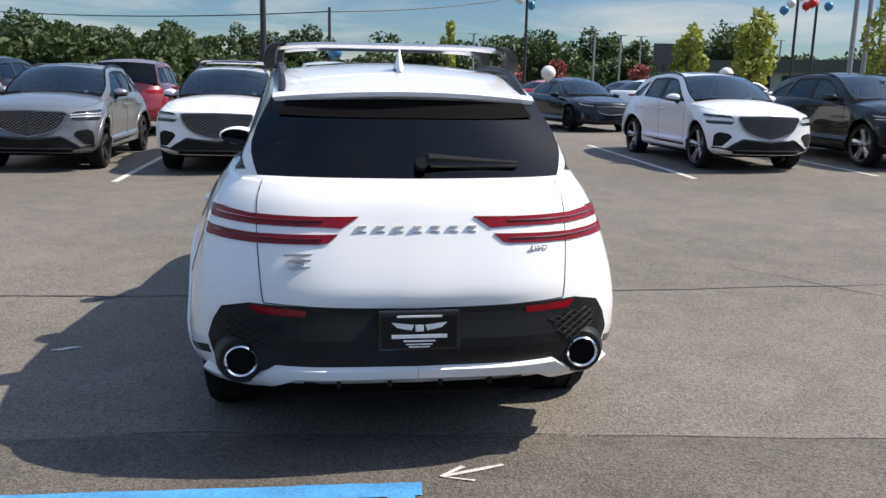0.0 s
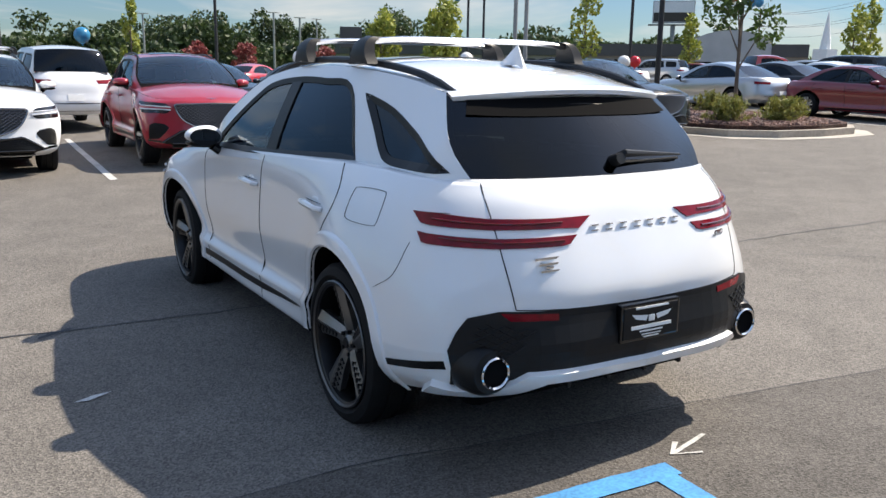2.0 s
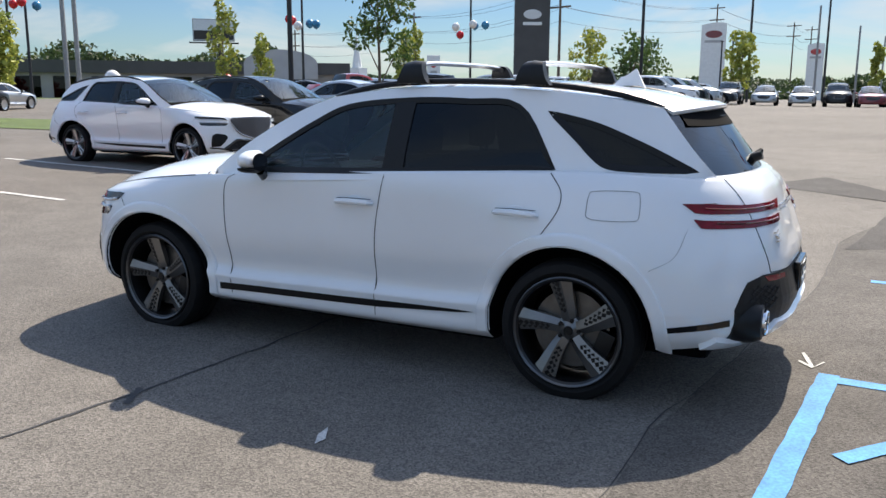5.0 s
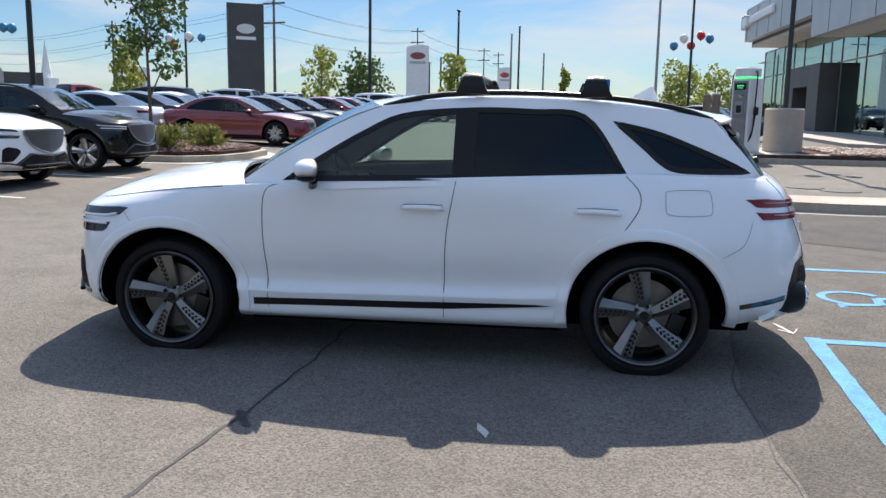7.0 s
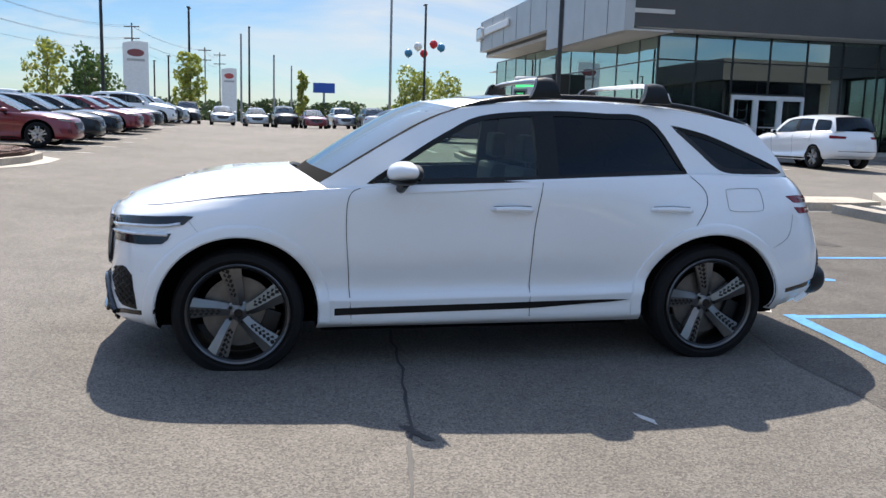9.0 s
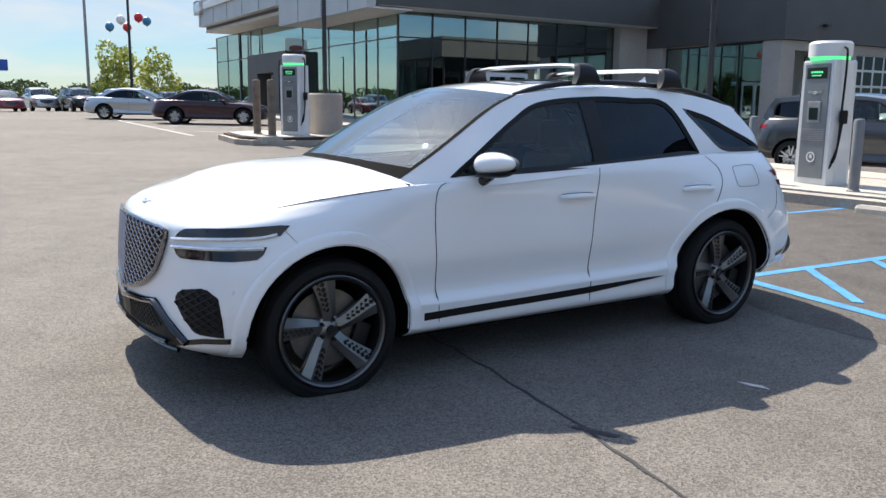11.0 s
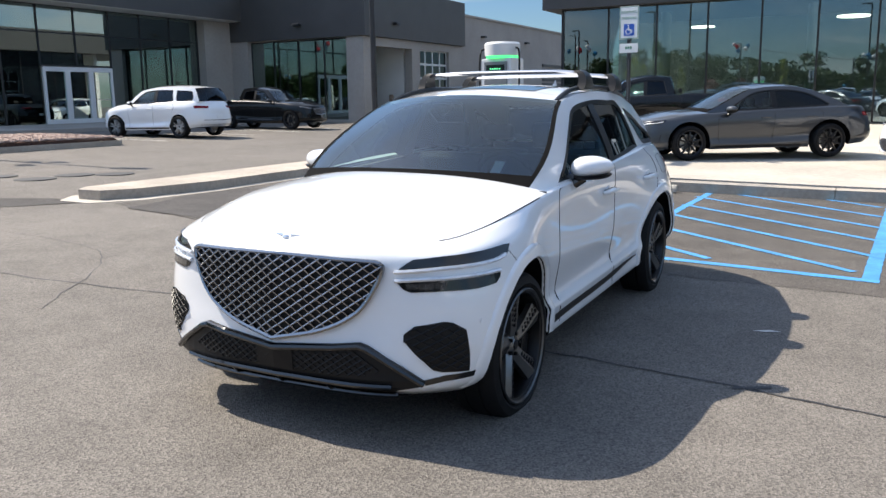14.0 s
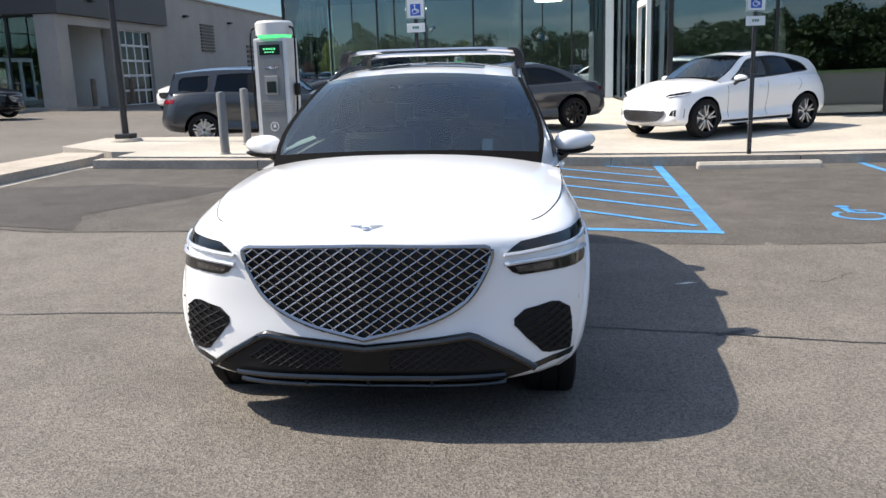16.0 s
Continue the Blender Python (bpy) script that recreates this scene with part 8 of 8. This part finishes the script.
# ---- parked cars ----
def park_suv(x, y, rz, colour, label, bars=False, z=None, silver=False):
    """A copy of the walked-round kind of car in another paint."""
    z = gz(x, y) if z is None else z
    ob = copy_thing(main_car, pose(x, y, z, 0, 0, rz))
    tagged(ob, label, "car", "parked crossover SUVs")
    for o in (ob, *ob.children_recursive):
        if o.name.startswith(("crossbar", "bar")) and not bars and o.name.split(".")[0] in ("crossbar", "bar", "bar_foot"):
            DROP.append(o)
        for sl in o.material_slots:
            if silver and sl.material == M["rim_face"]:
                sl.link = "OBJECT"
                sl.material = M["rim_silver"]
            if sl.material == M["white_paint"] and colour != "white_paint":
                sl.link = "OBJECT"
                sl.material = M[colour]
    return ob


DROP = []
park_suv(-4.76, 9.87, 180, "gray_paint", "silver gray crossover SUV parked nose out")
park_suv(-2.02, 9.65, 180, "white_paint", "white crossover SUV with roof bars parked nose out", bars=True)
park_suv(.88, 9.45, 180, "red_paint", "dark red crossover SUV parked nose out")
park_suv(6.75, 9.5, 181, "white_paint", "white crossover SUV with silver wheels parked nose out", silver=True)
park_suv(9.75, 9.4, 181, "black_paint", "black SUV with large grille parked nose out", silver=True)
for o in DROP:
    bpy.data.objects.remove(o)
park(WAGON, -7.6, 10.2, 180, "white_paint", "white SUV parked nose out at the end of the row", "silver")
park(WAGON, -.35, 15.9, 4, "white_paint", "white SUV parked nose in behind the red one", "silver")
park(WAGON, -4.9, 16.4, 2, "maroon_paint", "dark red SUV parked nose in", "silver")
park(WAGON, -8.2, 16.2, 2, "black_paint", "black SUV parked nose in", "silver")
park(SEDAN, 6.9, 18.4, 188, "blueblack_paint", "dark sedan with pointed grille parked across the aisle")
park(SEDAN, 4.0, 18.6, 188, "blueblack_paint", "dark sedan parked across the aisle")
park(SEDAN_FAR, 11.2, 37, -50, "bright_red_paint", "bright red sedan far across the lot", "far")
park(SEDAN_FAR, 17.2, 41, -60, "dark_paint", "dark gray sedan far across the lot", "far")
park(SEDAN_FAR, 12.8, 26.5, -60, "white_paint", "white sedan parked on the grass edge", "far")
park(WAGON_FAR, 20.5, 37.5, -70, "dark_paint", "dark SUV far across the lot", "far")
park(SEDAN_FAR, 23.5, 39.5, -70, "silver_paint", "silver sedan far across the lot", "far")
park(SEDAN_FAR, 18.3, 13.6, 0, "silver_paint", "silver gray sedan parked behind the island", "far")
park(SEDAN_FAR, 21.3, 14.0, 0, "dark_paint", "dark sedan parked behind the island", "far")
park(SEDAN_FAR, 24.3, 14.3, 0, "white_paint", "white sedan parked behind the island", "far")
park(PICKUP, 29.6, 20.5, -118, "bright_red_paint", "red pickup truck parked across the lot", "silver")
# sedans in the row beyond the island, noses to the drive
for i, (x, c, n) in enumerate(((19.3, "maroon_paint", "dark red"), (22.3, "dark_paint", "dark gray"), (25.3, "blueblack_paint", "black"), (30.0, "maroon_paint", "dark red"), (33.0, "maroon_paint", "dark red"), (36.0, "dark_paint", "dark gray"))):
    park(SEDAN, x, 9.0, 180, c, n + " sedan with silver wheels parked in a row", "silver", group="sedans in the row")
park(WAGON_FAR, 43.5, 9.2, 182, "white_paint", "white SUV beyond the sedans", "far")
park(WAGON_FAR, 46.6, 9.2, 182, "black_paint", "black SUV beyond the sedans", "far")
park(WAGON_FAR, 52, 9.4, 182, "silver_paint", "silver SUV far down the row", "far")
park(SEDAN_FAR, 55.5, 9.0, 182, "dark_paint", "dark sedan far down the row", "far")
for i, (x, y, c) in enumerate(((66, -6.5, "dark_paint"), (66.5, -9.0, "silver_paint"), (63.5, -9.4, "dark_paint"), (67, -11.6, "silver_paint"), (69, -14.5, "dark_paint"), (72, -18, "white_paint"))):
    park(WAGON_FAR if i % 2 == 0 else SEDAN_FAR, x, y, 92, c, "car in the far row facing the drive", "far", group="far row")
for i, (x, y) in enumerate(((61.0, 8.1), (60.4, 5.5), (60.8, 3.0), (62.5, .8), (60.5, -1.4), (63.0, -3.8), (60.8, -6.2), (60.7, -9.0))):
    c = ("dark_paint", "silver_paint", "silver_paint", "dark_paint", "maroon_paint", "silver_paint", "black_paint", "silver_paint")[i]
    park(WAGON_FAR if i in (0, 3, 5, 6, 7) else SEDAN_FAR, x, y, 95, c, "parked car facing the drive at the end of the lot", "far", group="end row")
for i in range(9):
    c = ("dark_paint", "silver_paint", "white_paint", "maroon_paint", "blueblack_paint")[(i * 2) % 5]
    park(WAGON_FAR if i % 3 == 0 else SEDAN_FAR, 31 + 3.1 * i, 18.2 + .1 * i, 2, c, "parked car in the second row", "far", group="second row")
for i in range(10):
    c = ("white_paint", "dark_paint", "maroon_paint", "silver_paint")[(i * 3) % 4]
    park(WAGON_FAR if i % 4 == 1 else SEDAN_FAR, 34 + 3.0 * i, 36 - .5 * i, 20, c, "parked car in a far row", "far", group="far back row")
park(SEDAN, 31.2, -7.3, 152, "plum_paint", "dark maroon sedan near the dealership entrance", "silver")
park(SEDAN, 36.5, -5.4, 152, "silver_paint", "pale sedan near the dealership entrance", "silver")
park(WAGON, 19.6, -16.4, -89, "white_paint", "white family SUV parked before the glass front", "silver")
park(PICKUP, 20.4, -23.2, 92, "black_paint", "black pickup truck with big grille parked before the building")
park(WAGON, 5.35, -13.75, 103, "graphite_paint", "dark gray SUV parked behind the charger", "silver", z=gz(5, -9) + .02)
park(SEDAN, -.02, -12.95, -58, "graphite_paint", "dark gray sport sedan on the concrete apron", z=pz(-.02, -12.95))
park(CROSS, -4.65, -12.2, -53.5, "white_paint", "white electric crossover with silver wheels on the apron", "silver", z=pz(-4.65, -12.2))
park(PICKUP, 3.9, -20.0, -78, "black_paint", "black pickup truck parked beside the showroom", z=.35)
park(WAGON_FAR, 14.2, -31.5, -20, "white_paint", "white van far beside the service wing", "far")
park(SEDAN_FAR, 11.6, -26.5, 20, "silver_paint", "silver car parked beside the service wing", "far")
